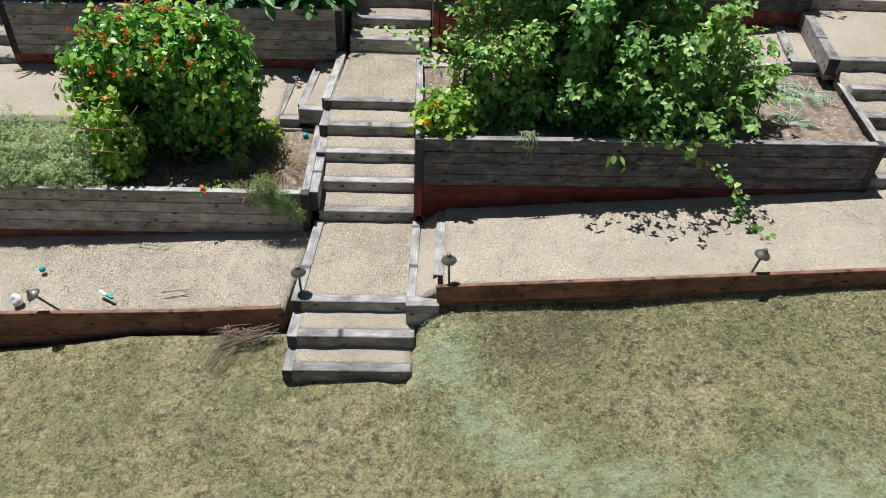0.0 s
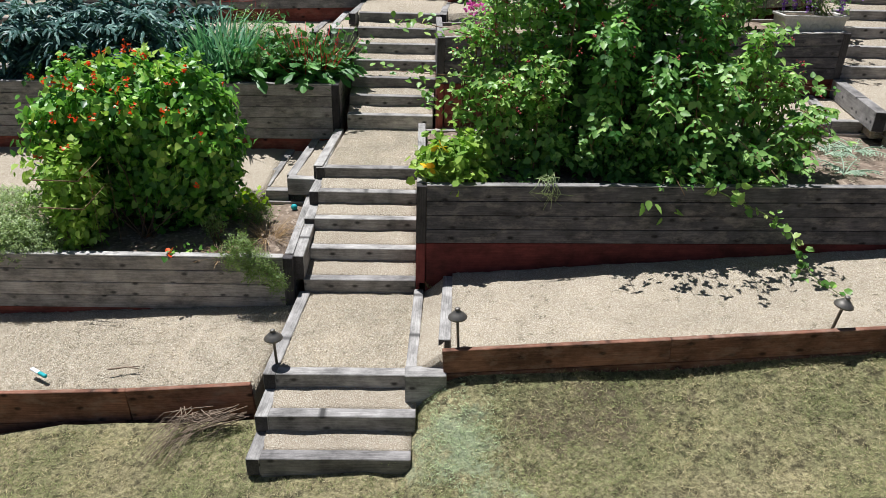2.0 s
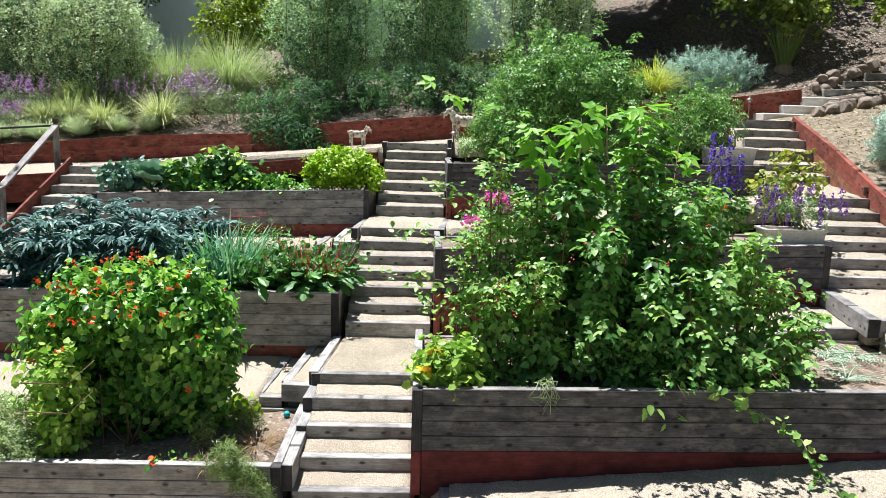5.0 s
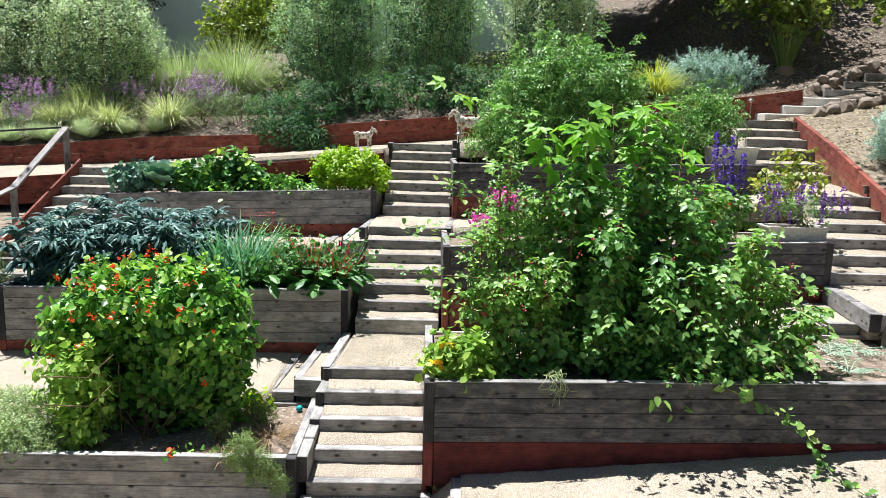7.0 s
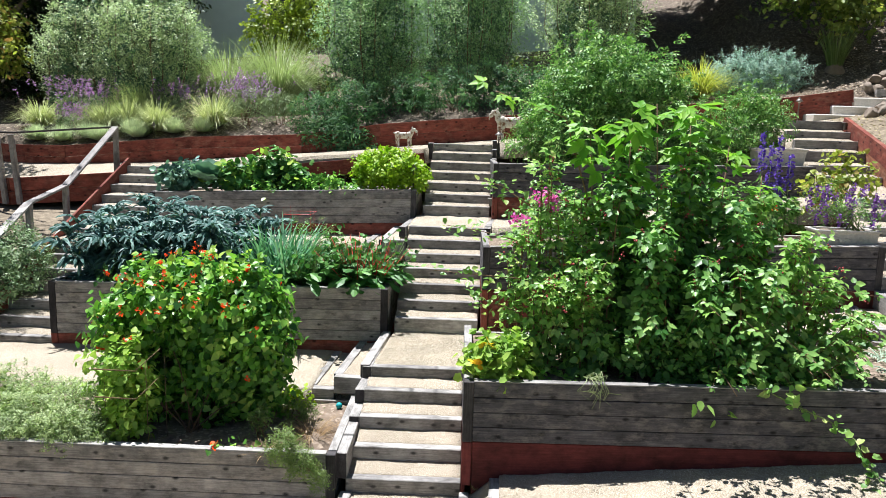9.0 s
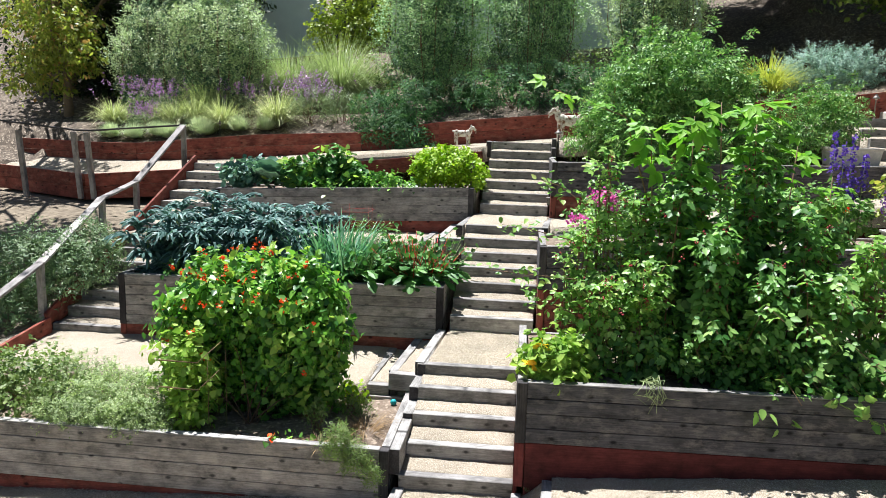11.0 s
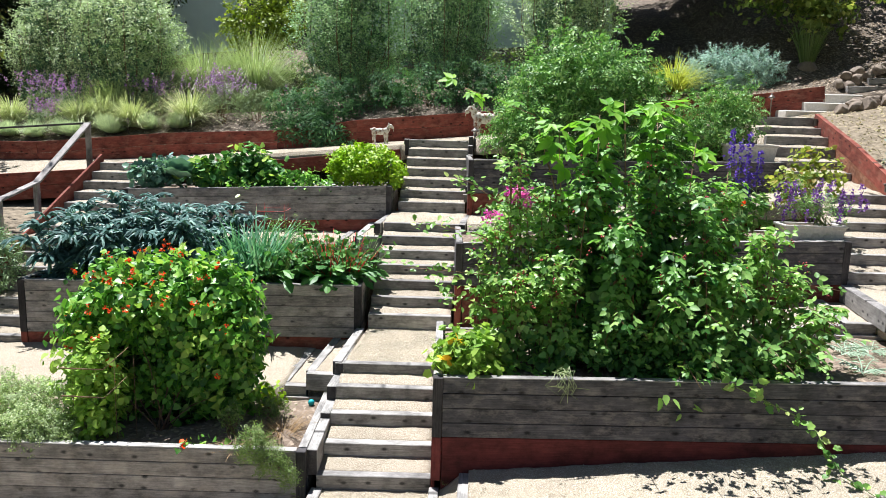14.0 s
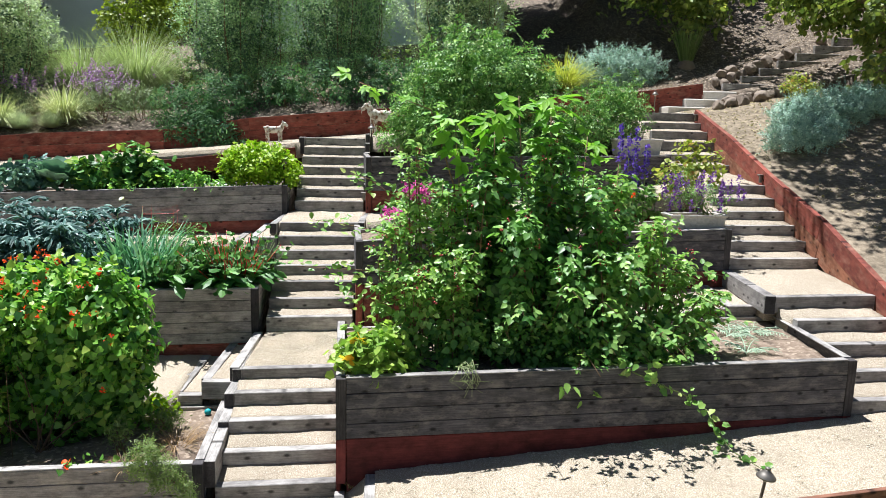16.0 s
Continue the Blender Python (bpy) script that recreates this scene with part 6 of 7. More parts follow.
def plume_shrub(x, y, r, h, n, material, count=20):
    """A tall shrub of upright plumes: leafy wands fanning up round a core coloured dark as shade."""
    z = ground_z(x, y)
    ob = plant("pittosporum_shrub", (x, y, z), "tall grey-green pittosporum shrub with tiny leaves", "shrub", "tall shrubs on the slope")
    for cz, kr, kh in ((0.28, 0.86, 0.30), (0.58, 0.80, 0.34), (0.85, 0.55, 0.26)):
        leaf_ball("inner_foliage", 3000, (x, y, z + h * cz), (r * kr, r * kr * 0.85, h * kh), 0.085, "small", M_PITT_SHADE, ob, 0.3, 0.2, 0.8, 0.7, -1.0, 0.25, clump=6)
    P, O, paths = [], [], []
    per = int(n * 1.5) // count
    for k in range(count):
        a = k * 2.399 + rng.normal() * 0.2
        q = math.sqrt((k + 0.5) / count)
        foot = np.array([x + math.cos(a) * r * q * 0.55, y + math.sin(a) * r * q * 0.5, z + h * 0.05])
        tall = h * (1.12 - 0.42 * q * q + rng.normal() * 0.07)
        tip = np.array([x + math.cos(a) * r * q * 0.95, y + math.sin(a) * r * q * 0.85, z + tall])
        knee = foot + (tip - foot) * 0.5 + np.array([math.cos(a), math.sin(a), 0]) * r * 0.22 * q
        paths.append([Vector(foot), Vector(knee), Vector(tip)])
        m = per // 16
        u = rng.random(m) ** 0.8
        base = np.where(u[:, None] < 0.5, foot + (knee - foot) * (u[:, None] * 2), knee + (tip - knee) * (u[:, None] * 2 - 1))
        w = unit(rng.normal(size=(m, 3)) * [1, 1, 0.35])
        wide = (0.14 + 0.34 * np.sin(np.pi * np.clip(0.12 + 0.88 * u, 0, 1)) ** 0.8) * (0.6 + 0.6 * rng.random(m))
        twig = unit(w + np.array([0, 0, 1.1]))
        C = base + w * (wide * 0.55)[:, None]
        run = rng.random((16, m, 1)) * wide[None, :, None] * 1.0
        P.append((C[None] + twig[None] * run + rng.normal(size=(16, m, 3)) * 0.034).reshape(-1, 3))
        O.append(np.broadcast_to(w[None], (16, m, 3)).reshape(-1, 3))
    P, O = np.concatenate(P), np.concatenate(O)
    N = unit(O * 0.4 + rng.normal(size=P.shape) * 0.5 + [0, -0.1, 0.8])
    leaves("crown", P, N, O + rng.normal(size=P.shape) * 0.6 + [0, 0, 0.7], 0.034 + 0.03 * rng.random(len(P)), "small", material, ob)
    tubes("stem_mass", paths, 0.014, M_CANE, ob, kind="stuff")
    return ob


for x, y, r, h, n, mm in ((-10.0, 12.3, 0.8, 2.7, 15000, M_PITT), (-9.15, 12.4, 0.85, 3.1, 16000, M_PITT), (-7.75, 11.9, 1.25, 3.1, 27000, M_PITT), (-2.35, 11.6, 1.2, 3.4, 27000, M_PITT_DARK), (0.0, 11.6, 1.15, 3.5, 27000, M_PITT_DARK), (2.95, 12.3, 1.25, 3.5, 24000, M_PITT)):
    plume_shrub(x, y, r, h, n, mm)
for x, y, h, sp in ((-6.1, 12.4, 2.3, 0.7), (-4.85, 12.4, 2.6, 0.9), (-7.9, 11.2, 1.3, 0.6)):
    g = plant("ornamental_grass", (x, y, ground_z(x, y)), "large fountain of fine green ornamental grass", "grass", "large grasses on the slope")
    tuft("foliage", 2200, (x, y, ground_z(x, y)), h * 1.05, 0.011, M_GRASS, g, 1.0, 1.54, 0.45, sp * 0.3)
for x, y, h, mm in ((-9.99, 10.6, 0.72, M_GRASS_PALE), (-8.41, 10.55, 0.74, M_GRASS_PALE), (-7.95, 10.6, 0.76, M_GRASS_PALE), (-7.03, 10.14, 0.8, M_GRASS_PALE), (-5.76, 10.17, 0.88, M_GRASS_PALE), (5.2, 10.6, 0.95, M_YGRASS), (4.75, 10.6, 0.55, M_GRASS), (-1.2, 10.6, 0.6, M_EUPH)):
    g = plant("ornamental_grass", (x, y, ground_z(x, y)), "pale tussock of arching ornamental grass", "grass", "small grasses on the slope")
    tuft("foliage", 620, (x, y, ground_z(x, y)), h * 1.3, 0.013, mm, g, 0.5, 1.5, 0.42, 0.12)
for x, y in ((-9.67, 9.85), (-9.07, 9.8), (-8.54, 9.95), (-8.22, 9.78), (-7.59, 10.05), (-7.3, 9.78), (-6.58, 9.9), (-5.9, 9.85)):
    g = plant("blue_fescue", (x, y, ground_z(x, y)), "round blue-grey fescue tuft above the wall", "grass", "fescue tufts above the wall")
    tuft("foliage", 1300, (x, y, ground_z(x, y) + 0.02), 0.42, 0.008, M_FESC, g, 0.12, 1.5, 0.08, 0.05)
for x, y, s in ((-9.2, 10.75, 1.15), (-8.75, 11.0, 1.1), (-9.1, 10.35, 0.6), (-4.95, 10.15, 1.2), (-5.15, 10.5, 1.15), (-6.7, 10.9, 0.9)):
    z = ground_z(x, y)
    lv = shrub("flowering_sage", (x, y, z), "purple-flowering sage bush on the slope", "flower bush", [((x, y, z + 0.35 * s), (0.55 * s, 0.4, 0.36 * s), 1500)], 0.05, "lance", M_LAVL, droop=-0.5, shell=0.4, stems=6)
    for k in range(38):
        px, py, pz = x + rng.normal() * 0.33 * s, y + rng.normal() * 0.22, z + (0.45 + 0.35 * rng.random()) * s
        n = 14
        u = rng.random(n)
        tilt = rng.normal() * 0.25
        P = np.stack([px + tilt * u * 0.25 + rng.normal(size=n) * 0.012, py + rng.normal(size=n) * 0.012, pz + 0.27 * u], -1)
        leaves("flower_spike", P, unit(rng.normal(size=P.shape)), rng.normal(size=P.shape), 0.035, "petal", M_PURP, lv)
shrub("grey_herb_bush", (-4.2, 10.2, ground_z(-4.2, 10.2)), "grey-green rounded herb bush on the slope", "bush", [((-4.2, 10.2, 4.25), (0.5, 0.4, 0.42), 2400)], 0.05, "lance", M_LAVL, droop=-0.4, shell=0.5)
shrub("spurge_bush", (-2.9, 10.0, ground_z(-2.9, 10.0)), "dark green spurge bush hanging over the top wall", "bush",
      [((-3.2, 9.95, 4.1), (0.7, 0.5, 0.55), 2600), ((-2.4, 10.0, 4.3), (0.6, 0.5, 0.6), 2200), ((-2.9, 9.5, 3.8), (0.65, 0.26, 0.35), 1500), ((-2.55, 9.35, 3.62), (0.55, 0.2, 0.3), 1100)], 0.11, "lance", M_EUPH, up=0.25, droop=0.0, jitter=0.6, shell=0.5, lumps=0.25, clump=14, sprig=0.08, core=160)
shrub("low_ivy", (-0.4, 10.6, ground_z(-0.4, 10.6)), "dark low shrub at the foot of the tall shrubs", "bush", [((-1.3, 10.9, 4.5), (0.9, 0.5, 0.6), 2400), ((0.1, 10.8, 4.6), (0.9, 0.5, 0.6), 2400)], 0.07, "lance", M_TREE, shell=0.5)
for x, y, r, h in ((-10.8, 13.4, 0.9, 1.3), (-9.0, 13.5, 0.9, 1.2), (-6.6, 13.3, 0.9, 1.0), (-5.4, 13.2, 0.9, 0.8), (-3.9, 13.0, 0.8, 1.1), (-1.4, 12.8, 0.9, 1.1), (1.2, 12.9, 0.9, 1.1), (4.4, 12.9, 0.8, 0.7), (1.2, 10.5, 0.7, 0.55), (2.4, 10.7, 0.8, 0.6), (3.6, 10.8, 0.7, 0.5), (-1.2, 10.1, 0.7, 0.9), (-0.3, 10.05, 0.7, 1.0), (0.6, 10.0, 0.7, 1.0), (1.5, 10.0, 0.7, 0.8)):
    z = ground_z(x, y)
    shrub("understory_bush", (x, y, z), "dark green low bush filling the slope", "bush", [((x, y, z + h * 0.4), (r, 0.6, h * 0.6), 1700)], 0.075, "lance", M_EUPH if y < 11.5 else M_TREE, shell=0.5, clump=12, sprig=0.15, core=240, stems=4, group="dark low bushes on the slope")
for x, y, s in ((6.35, 11.3, 0.9), (7.1, 11.1, 0.8), (5.95, 11.7, 0.5)):
    z = ground_z(x, y)
    shrub("silver_sagebrush", (x, y, z), "silvery feathery sagebrush on the mulched slope", "bush", [((x, y, z + 0.45 * s), (0.8 * s, 0.6 * s, 0.6 * s), 15000)], 0.034, "small", M_SILVER, up=0.3, droop=-0.4, shell=0.6, lumps=0.4, freq=3.4, clump=16, sprig=0.13, core=500, group="silver bushes on the slope")
for x, y, s in ((7.85, 5.5, 0.78), (8.35, 5.75, 0.72), (8.75, 6.3, 0.95), (9.35, 6.4, 0.9), (9.9, 6.6, 0.75), (8.4, 6.4, 0.7)):
    z = ground_z(x, y)
    shrub("silver_sagebrush", (x, y, z), "silvery blue-green sagebrush on the dry bank", "bush", [((x, y, z + 0.30 * s), (0.62 * s, 0.5 * s, 0.36 * s), 13000)], 0.030, "small", M_SILVER, up=0.3, droop=-0.4, shell=0.6, lumps=0.4, freq=3.4, clump=16, sprig=0.13, core=500, group="silver bushes on the bank")
shrub("bank_bush", (9.55, 8.15, ground_z(9.55, 8.15)), "low yellow-green bush by the boulders", "bush", [((9.55, 8.15, ground_z(9.55, 8.15) + 0.22), (0.42, 0.3, 0.3), 700)], 0.06, "oval", M_MAPLE, shell=0.4)
palm = plant("grass_tree", (8.6, 11.5, ground_z(8.6, 11.5)), "spiky green plant on a short stump", "plant")
blades("foliage", 240, (8.6, 11.5, ground_z(8.6, 11.5) + 0.05), 0.35, 1.05, 0.016, M_ROSE, palm, 0.18, 0.16)
bm = lathe_bm([(0.30, -0.3), (0.24, -0.05), (0.17, 0.08), (0.13, 0.12)], 16)
part("stump", bm, M_TWIG, palm, "weathered grey stump", Matrix.Translation((8.6, 11.5, ground_z(8.6, 11.5))), True)


def tree(name, x, y, z, h, crown, label, material, size=0.12, trunk_r=0.16, shape="small", lean=(0, 0)):
    t = plant(name, (x, y, z), label, "tree")
    top = Vector((x + lean[0], y + lean[1], z + h))
    tubes("trunk", [[Vector((x, y, z - 0.4)), Vector((x + lean[0] * 0.3, y + lean[1] * 0.3, z + h * 0.5)), top]], trunk_r, M_TWIG, t, "", 9)
    paths = []
    for c, r, n in crown:
        b = Vector((x, y, z)).lerp(top, rng.uniform(0.45, 0.85))
        paths.append([b, b.lerp(Vector(c), 0.5) + Vector((0, 0, 0.2)), Vector(c)])
        for q in range(3):
            e = Vector(c) + Vector((rng.normal() * r[0] * 0.5, rng.normal() * r[1] * 0.5, rng.normal() * r[2] * 0.4))
            paths.append([b.lerp(Vector(c), 0.6), b.lerp(e, 0.8), e])
    for path in paths:
        tubes("limb", [path], trunk_r * 0.28, M_TWIG, t)
    for c, r, n in crown:
        leaf_ball("crown", n, c, r, size * 1.1, shape, material, t, 0.3, 0.7, 0.7, 0.35, -0.95, 0.42, clump=8, sprig=0.3)
    return t


tree("slope_tree", -12.6, 12.8, 3.4, 2.6, [((-12.3, 12.3, 5.7), (0.9, 1.0, 0.9), 2600), ((-12.8, 12.6, 6.6), (1.2, 1.2, 0.9), 2600), ((-13.0, 12.2, 5.0), (0.9, 0.8, 0.6), 1300)], "sunlit tree with yellow-green and reddish leaves", M_MAPLE)
# leaf colour of these two trees carries the corner's shade
tree("dark_tree", -10.9, 15.5, 3.8, 3.5, [((-10.4, 15.2, 6.5), (1.5, 1.2, 1.5), 3200), ((-12.2, 15.8, 7.2), (1.8, 1.3, 1.6), 3200), ((-9.6, 16.2, 8.0), (1.6, 1.3, 1.3), 2600)], "dense tree behind the slope planting, shade in its near-black leaves", M_HEDGE, 0.14)
tree("dark_tree", -15.5, 16.5, 3.2, 4.0, [((-15.0, 16.5, 6.4), (2.2, 1.5, 2.2), 3600), ((-14.0, 17.5, 8.4), (2.2, 1.5, 1.5), 2600)], "dense tree behind the slope planting, shade in its near-black leaves", M_HEDGE, 0.15)
shrub("yellow_green_shrub", (-5.4, 15.0, ground_z(-5.4, 15.0)), "yellow-green leafy shrub beside the house", "shrub", [((-5.4, 15.0, 6.5), (1.05, 0.7, 1.0), 3600), ((-4.7, 15.1, 6.9), (0.7, 0.6, 0.9), 1800)], 0.1, "oval", M_YTREE, shell=0.5, lumps=0.25)
tree("overhanging_tree", 13.2, 10.5, 6.0, 2.6, [((11.4, 9.6, 7.3), (1.1, 0.9, 0.75), 900), ((9.9, 9.9, 7.3), (0.9, 0.8, 0.6), 520), ((10.6, 9.4, 6.7), (0.5, 0.5, 0.6), 420), ((12.5, 9.0, 6.6), (0.9, 0.8, 0.9), 1000), ((11.7, 9.0, 6.5), (0.4, 0.4, 0.45), 260)], "tree with drooping sunlit leaves over the upper steps", M_TREE2, 0.135, 0.18, "oval")
tree("overhanging_tree", 10.2, 14.0, 6.2, 2.4, [((8.4, 11.8, 7.3), (0.9, 0.7, 0.6), 1100), ((7.4, 12.0, 7.5), (0.7, 0.6, 0.5), 600), ((9.2, 12.0, 7.1), (0.6, 0.5, 0.55), 600), ((8.7, 11.6, 6.7), (0.4, 0.4, 0.4), 260), ((9.4, 12.6, 8.0), (1.3, 0.9, 0.8), 1300)], "tree with drooping sunlit leaves over the slope", M_TREE2, 0.125, 0.14, "oval")
# added tree: crowns hang out of view and cast shade on the slope
tree("unseen_shade_tree", 12.5, 18.5, 8.5, 3.5, [((5.4, 14.6, 9.8), (1.9, 1.5, 0.8), 4600), ((7.3, 15.0, 10.0), (2.0, 1.8, 0.9), 5600), ((9.4, 15.2, 10.0), (2.0, 1.6, 0.9), 2200), ((7.6, 13.4, 9.6), (1.4, 1.0, 0.6), 2600), ((11.6, 16.2, 9.8), (2.2, 1.8, 1.2), 1500), ((4.6, 16.8, 10.9), (1.6, 1.4, 0.8), 4200), ((3.5, 17.3, 12.3), (2.0, 1.5, 0.8), 5600), ((6.3, 17.4, 11.2), (2.2, 1.6, 0.9), 5200), ((9.2, 17.6, 11.4), (2.2, 1.5, 1.0), 2200), ((4.6, 15.2, 9.9), (1.5, 1.6, 0.6), 4200), ((6.2, 15.8, 10.4), (1.8, 1.6, 0.6), 5200), ((3.2, 15.8, 11.6), (1.4, 1.4, 0.6), 3600), ((8.2, 16.2, 10.6), (1.6, 1.5, 0.6), 4200), ((5.2, 18.6, 11.8), (2.0, 1.6, 0.6), 5200), ((7.6, 19.2, 12.2), (2.2, 1.7, 0.6), 5600), ((4.6, 20.8, 13.0), (2.0, 1.6, 0.6), 4600), ((10.2, 19.6, 12.4), (2.0, 1.6, 0.6), 1800)], "tree with unseen crowns, added to shade the mulched slope", M_TREE, 0.2, 0.24)
tree("overhanging_tree", 12.6, 8.2, 5.2, 2.4, [((11.0, 8.6, 6.6), (0.5, 0.5, 0.5), 420), ((11.5, 8.3, 6.2), (0.5, 0.4, 0.6), 420), ((10.3, 8.9, 6.9), (0.6, 0.5, 0.4), 420), ((10.4, 7.0, 5.0), (0.3, 0.4, 0.45), 260)], "tree with drooping olive-green leaves over the upper steps", M_TREE2, 0.135, 0.12, "oval")
# added tree, also out of view, to cast dappled shade on the bank
tree("unseen_shade_tree", 13.5, 5.5, 4.0, 7.0, [((6.9, 5.9, 10.2), (1.5, 1.3, 0.7), 2900), ((6.8, 3.9, 10.0), (1.4, 1.3, 0.7), 3400), ((8.4, 5.2, 10.6), (1.5, 1.5, 0.7), 4600), ((9.0, 7.4, 10.4), (1.5, 1.3, 0.7), 2600), ((7.0, 2.0, 9.6), (1.4, 1.3, 0.6), 2400), ((8.6, 3.2, 10.2), (1.4, 1.3, 0.7), 4200), ((10.0, 4.4, 10.4), (1.5, 1.4, 0.7), 4200)], "tree with unseen crowns, added to shade the dry bank", M_TREE, 0.17, 0.24)
# added tree: crowns above the view darken the far left corner
tree("unseen_shade_tree", -13.4, 14.2, 3.4, 4.2, [((-11.4, 14.4, 8.4), (1.8, 1.2, 0.9), 4600), ((-13.4, 14.6, 8.4), (1.8, 1.4, 0.9), 4600), ((-10.6, 15.0, 8.6), (1.6, 1.3, 0.9), 4400), ((-11.7, 9.9, 8.8), (1.1, 0.9, 0.5), 1800), ((-9.9, 6.4, 8.8), (1.5, 1.4, 0.7), 2600), ((-10.2, 4.4, 8.6), (1.5, 1.4, 0.7), 2600)], "tree with unseen crowns, added to shade the far corner", M_TREE, 0.16, 0.2)
# hedge leaves painted near-black in place of deep shade
shrub("dark_hedge", (-11.5, 14.8, 3.6), "evergreen hedge with deep shade in its near-black leaf colour", "hedge", [((-10.2, 14.6, 4.9), (1.1, 0.7, 1.5), 2200), ((-11.8, 14.4, 4.9), (1.3, 0.7, 1.7), 2600), ((-13.6, 14.6, 4.8), (1.4, 0.7, 1.8), 2600), ((-10.8, 14.9, 6.6), (1.6, 0.7, 1.4), 2600), ((-13.2, 15.0, 6.8), (1.8, 0.7, 1.4), 2600)], 0.14, "small", M_HEDGE, shell=0.5, core=900)

# ---- house beyond the shrubs ----
house = thing("house", (0.3, 16.2, 5.3), "blue-grey rendered house wall behind the shrubs", "house")
part("wall", box_bm(9.05, 0.3, 5.4, 0.01), M_HOUSE, house, "", Matrix.Translation((0.33, 16.15, 8.4)))
part("side_wall", box_bm(0.3, 7.0, 5.4, 0.01), M_HOUSE, house, "", Matrix.Translation((4.7, 19.8, 8.4)))
part("side_wall", box_bm(0.3, 7.0, 5.4, 0.01), M_HOUSE, house, "", Matrix.Translation((-4.05, 19.8, 8.4)))
# the dark gap below the wall is painted shade on this plinth
part("plinth", box_bm(8.8, 0.3, 1.2, 0.01), M_DARK, house, "plinth with shade in its near-black colour", Matrix.Translation((0.33, 16.35, 5.15)))
part("wing_wall", box_bm(3.2, 0.3, 5.4, 0.01), M_HOUSE, house, "", Matrix.Translation((-8.3, 17.6, 8.0)))
# recess shade comes from the near-black wall colour
part("link_wall", box_bm(2.6, 0.3, 5.4, 0.01), M_DARK, house, "recessed wall with shade in its near-black colour", Matrix.Translation((-5.4, 18.6, 8.0)))
part("roof", box_bm(9.6, 8.0, 0.25, 0.02), M_DARK, house, "", Matrix.Translation((0.33, 19.6, 11.25)))
# ---- stone steps and boulders beside the top path ----
sst = thing("stone_steps", (8.1, 9.7, 4.3), "steps of pale stone blocks and then grey timbers climbing the bank", "steps", kind="structure")
for k in range(12):
    x, y, z = 7.06 + 0.525 * k + 0.0075 * k * k, 9.0 + 0.25 * k, 4.454 + 0.185 * k + 0.003 * k * k
    w = (1.0, 1.08, 0.8)[k] if k < 3 else 1.12 + 0.1 * math.sin(k * 2.1)
    if k < 3:
        bm = box_bm(w, 0.55, 0.26, 0.02)
        for v in bm.verts:
            v.co += Vector((noise.noise(v.co * 4 + Vector((x, 0, 0))), noise.noise(v.co * 4 + Vector((0, x, 0))), 0)) * 0.03
        part("step_block", bm, M_CONC, sst, "", Matrix.Translation((x + w / 2, y + 0.3, z - 0.12)) @ Matrix.Rotation(0.06 * (1 - k), 4, 'Z'))
    else:
        beam("step_timber", (x, y + 0.05, z), (x + w, y + 0.05 + 0.02 * (k % 3), z + 0.01), 0.1, 0.2, M_GREY, sst, "grey weathered timber")
        # near-black timber: its colour paints the shade on the step's side
        beam("side_timber", (x + w - 0.05, y + 0.11, z - 0.005), (x + w + 0.02, y + 0.6, z), 0.09, 0.5, M_POST, sst)
        slab("step_fill", lambda u, v: (x + 0.02 + (w - 0.1) * u, y + 0.1 + 0.45 * v, z - 0.02), 10, 5, sst, M_MULCH)


def boulder(x, y, z, s):
    """An angular stone: a ball cut by flat planes."""
    bm = bmesh.new()
    bmesh.ops.create_icosphere(bm, subdivisions=3, radius=1)
    seed = Vector((x * 7, y * 5, s * 30))
    cuts = [(Vector((random.gauss(0, 1), random.gauss(0, 1), random.gauss(0, 0.8))).normalized(), random.uniform(0.55, 0.85)) for k in range(11)]
    for v in bm.verts:
        c = v.co.copy()
        for d, lim in cuts:
            over = c.dot(d) - lim
            if over > 0:
                c -= d * over * 0.92
        c *= 1 + 0.07 * noise.noise(c * 3 + seed)
        v.co = Vector((c.x * s * 1.2, c.y * s * 1.05, c.z * s * 1.0))
    ob = part("boulder", bm, M_ROCK, None, "", Matrix.Translation((x, y, z)) @ Matrix.Rotation(random.uniform(0, 6), 4, 'Z'), False)
    return tagged(ob, "rough grey-brown boulder set in the bank", "boulder", "boulders by the stone steps")


for x, y, s in ((8.45, 8.95, 0.22), (8.62, 9.15, 0.18), (8.78, 8.92, 0.17), (8.95, 9.15, 0.2), (9.12, 8.95, 0.16), (9.3, 9.15, 0.17), (9.0, 8.62, 0.23), (9.5, 9.2, 0.16), (8.42, 8.45, 0.19), (8.1, 8.3, 0.18), (7.8, 8.2, 0.15), (9.75, 9.25, 0.18), (10.1, 9.4, 0.2), (10.6, 9.7, 0.2),
                (8.91, 10.28, 0.17), (9.22, 10.42, 0.15), (9.08, 10.12, 0.15), (9.34, 10.19, 0.16), (8.62, 9.96, 0.15), (8.78, 9.92, 0.13), (9.66, 10.38, 0.17), (9.9, 10.45, 0.19), (10.24, 10.64, 0.18), (10.63, 10.77, 0.16), (10.95, 10.95, 0.17), (11.21, 10.97, 0.19), (12.2, 11.5, 0.2)):
    boulder(x, y, ground_z(x, y) + 0.45 * s, s * 0.88)

# ---- path lights ----


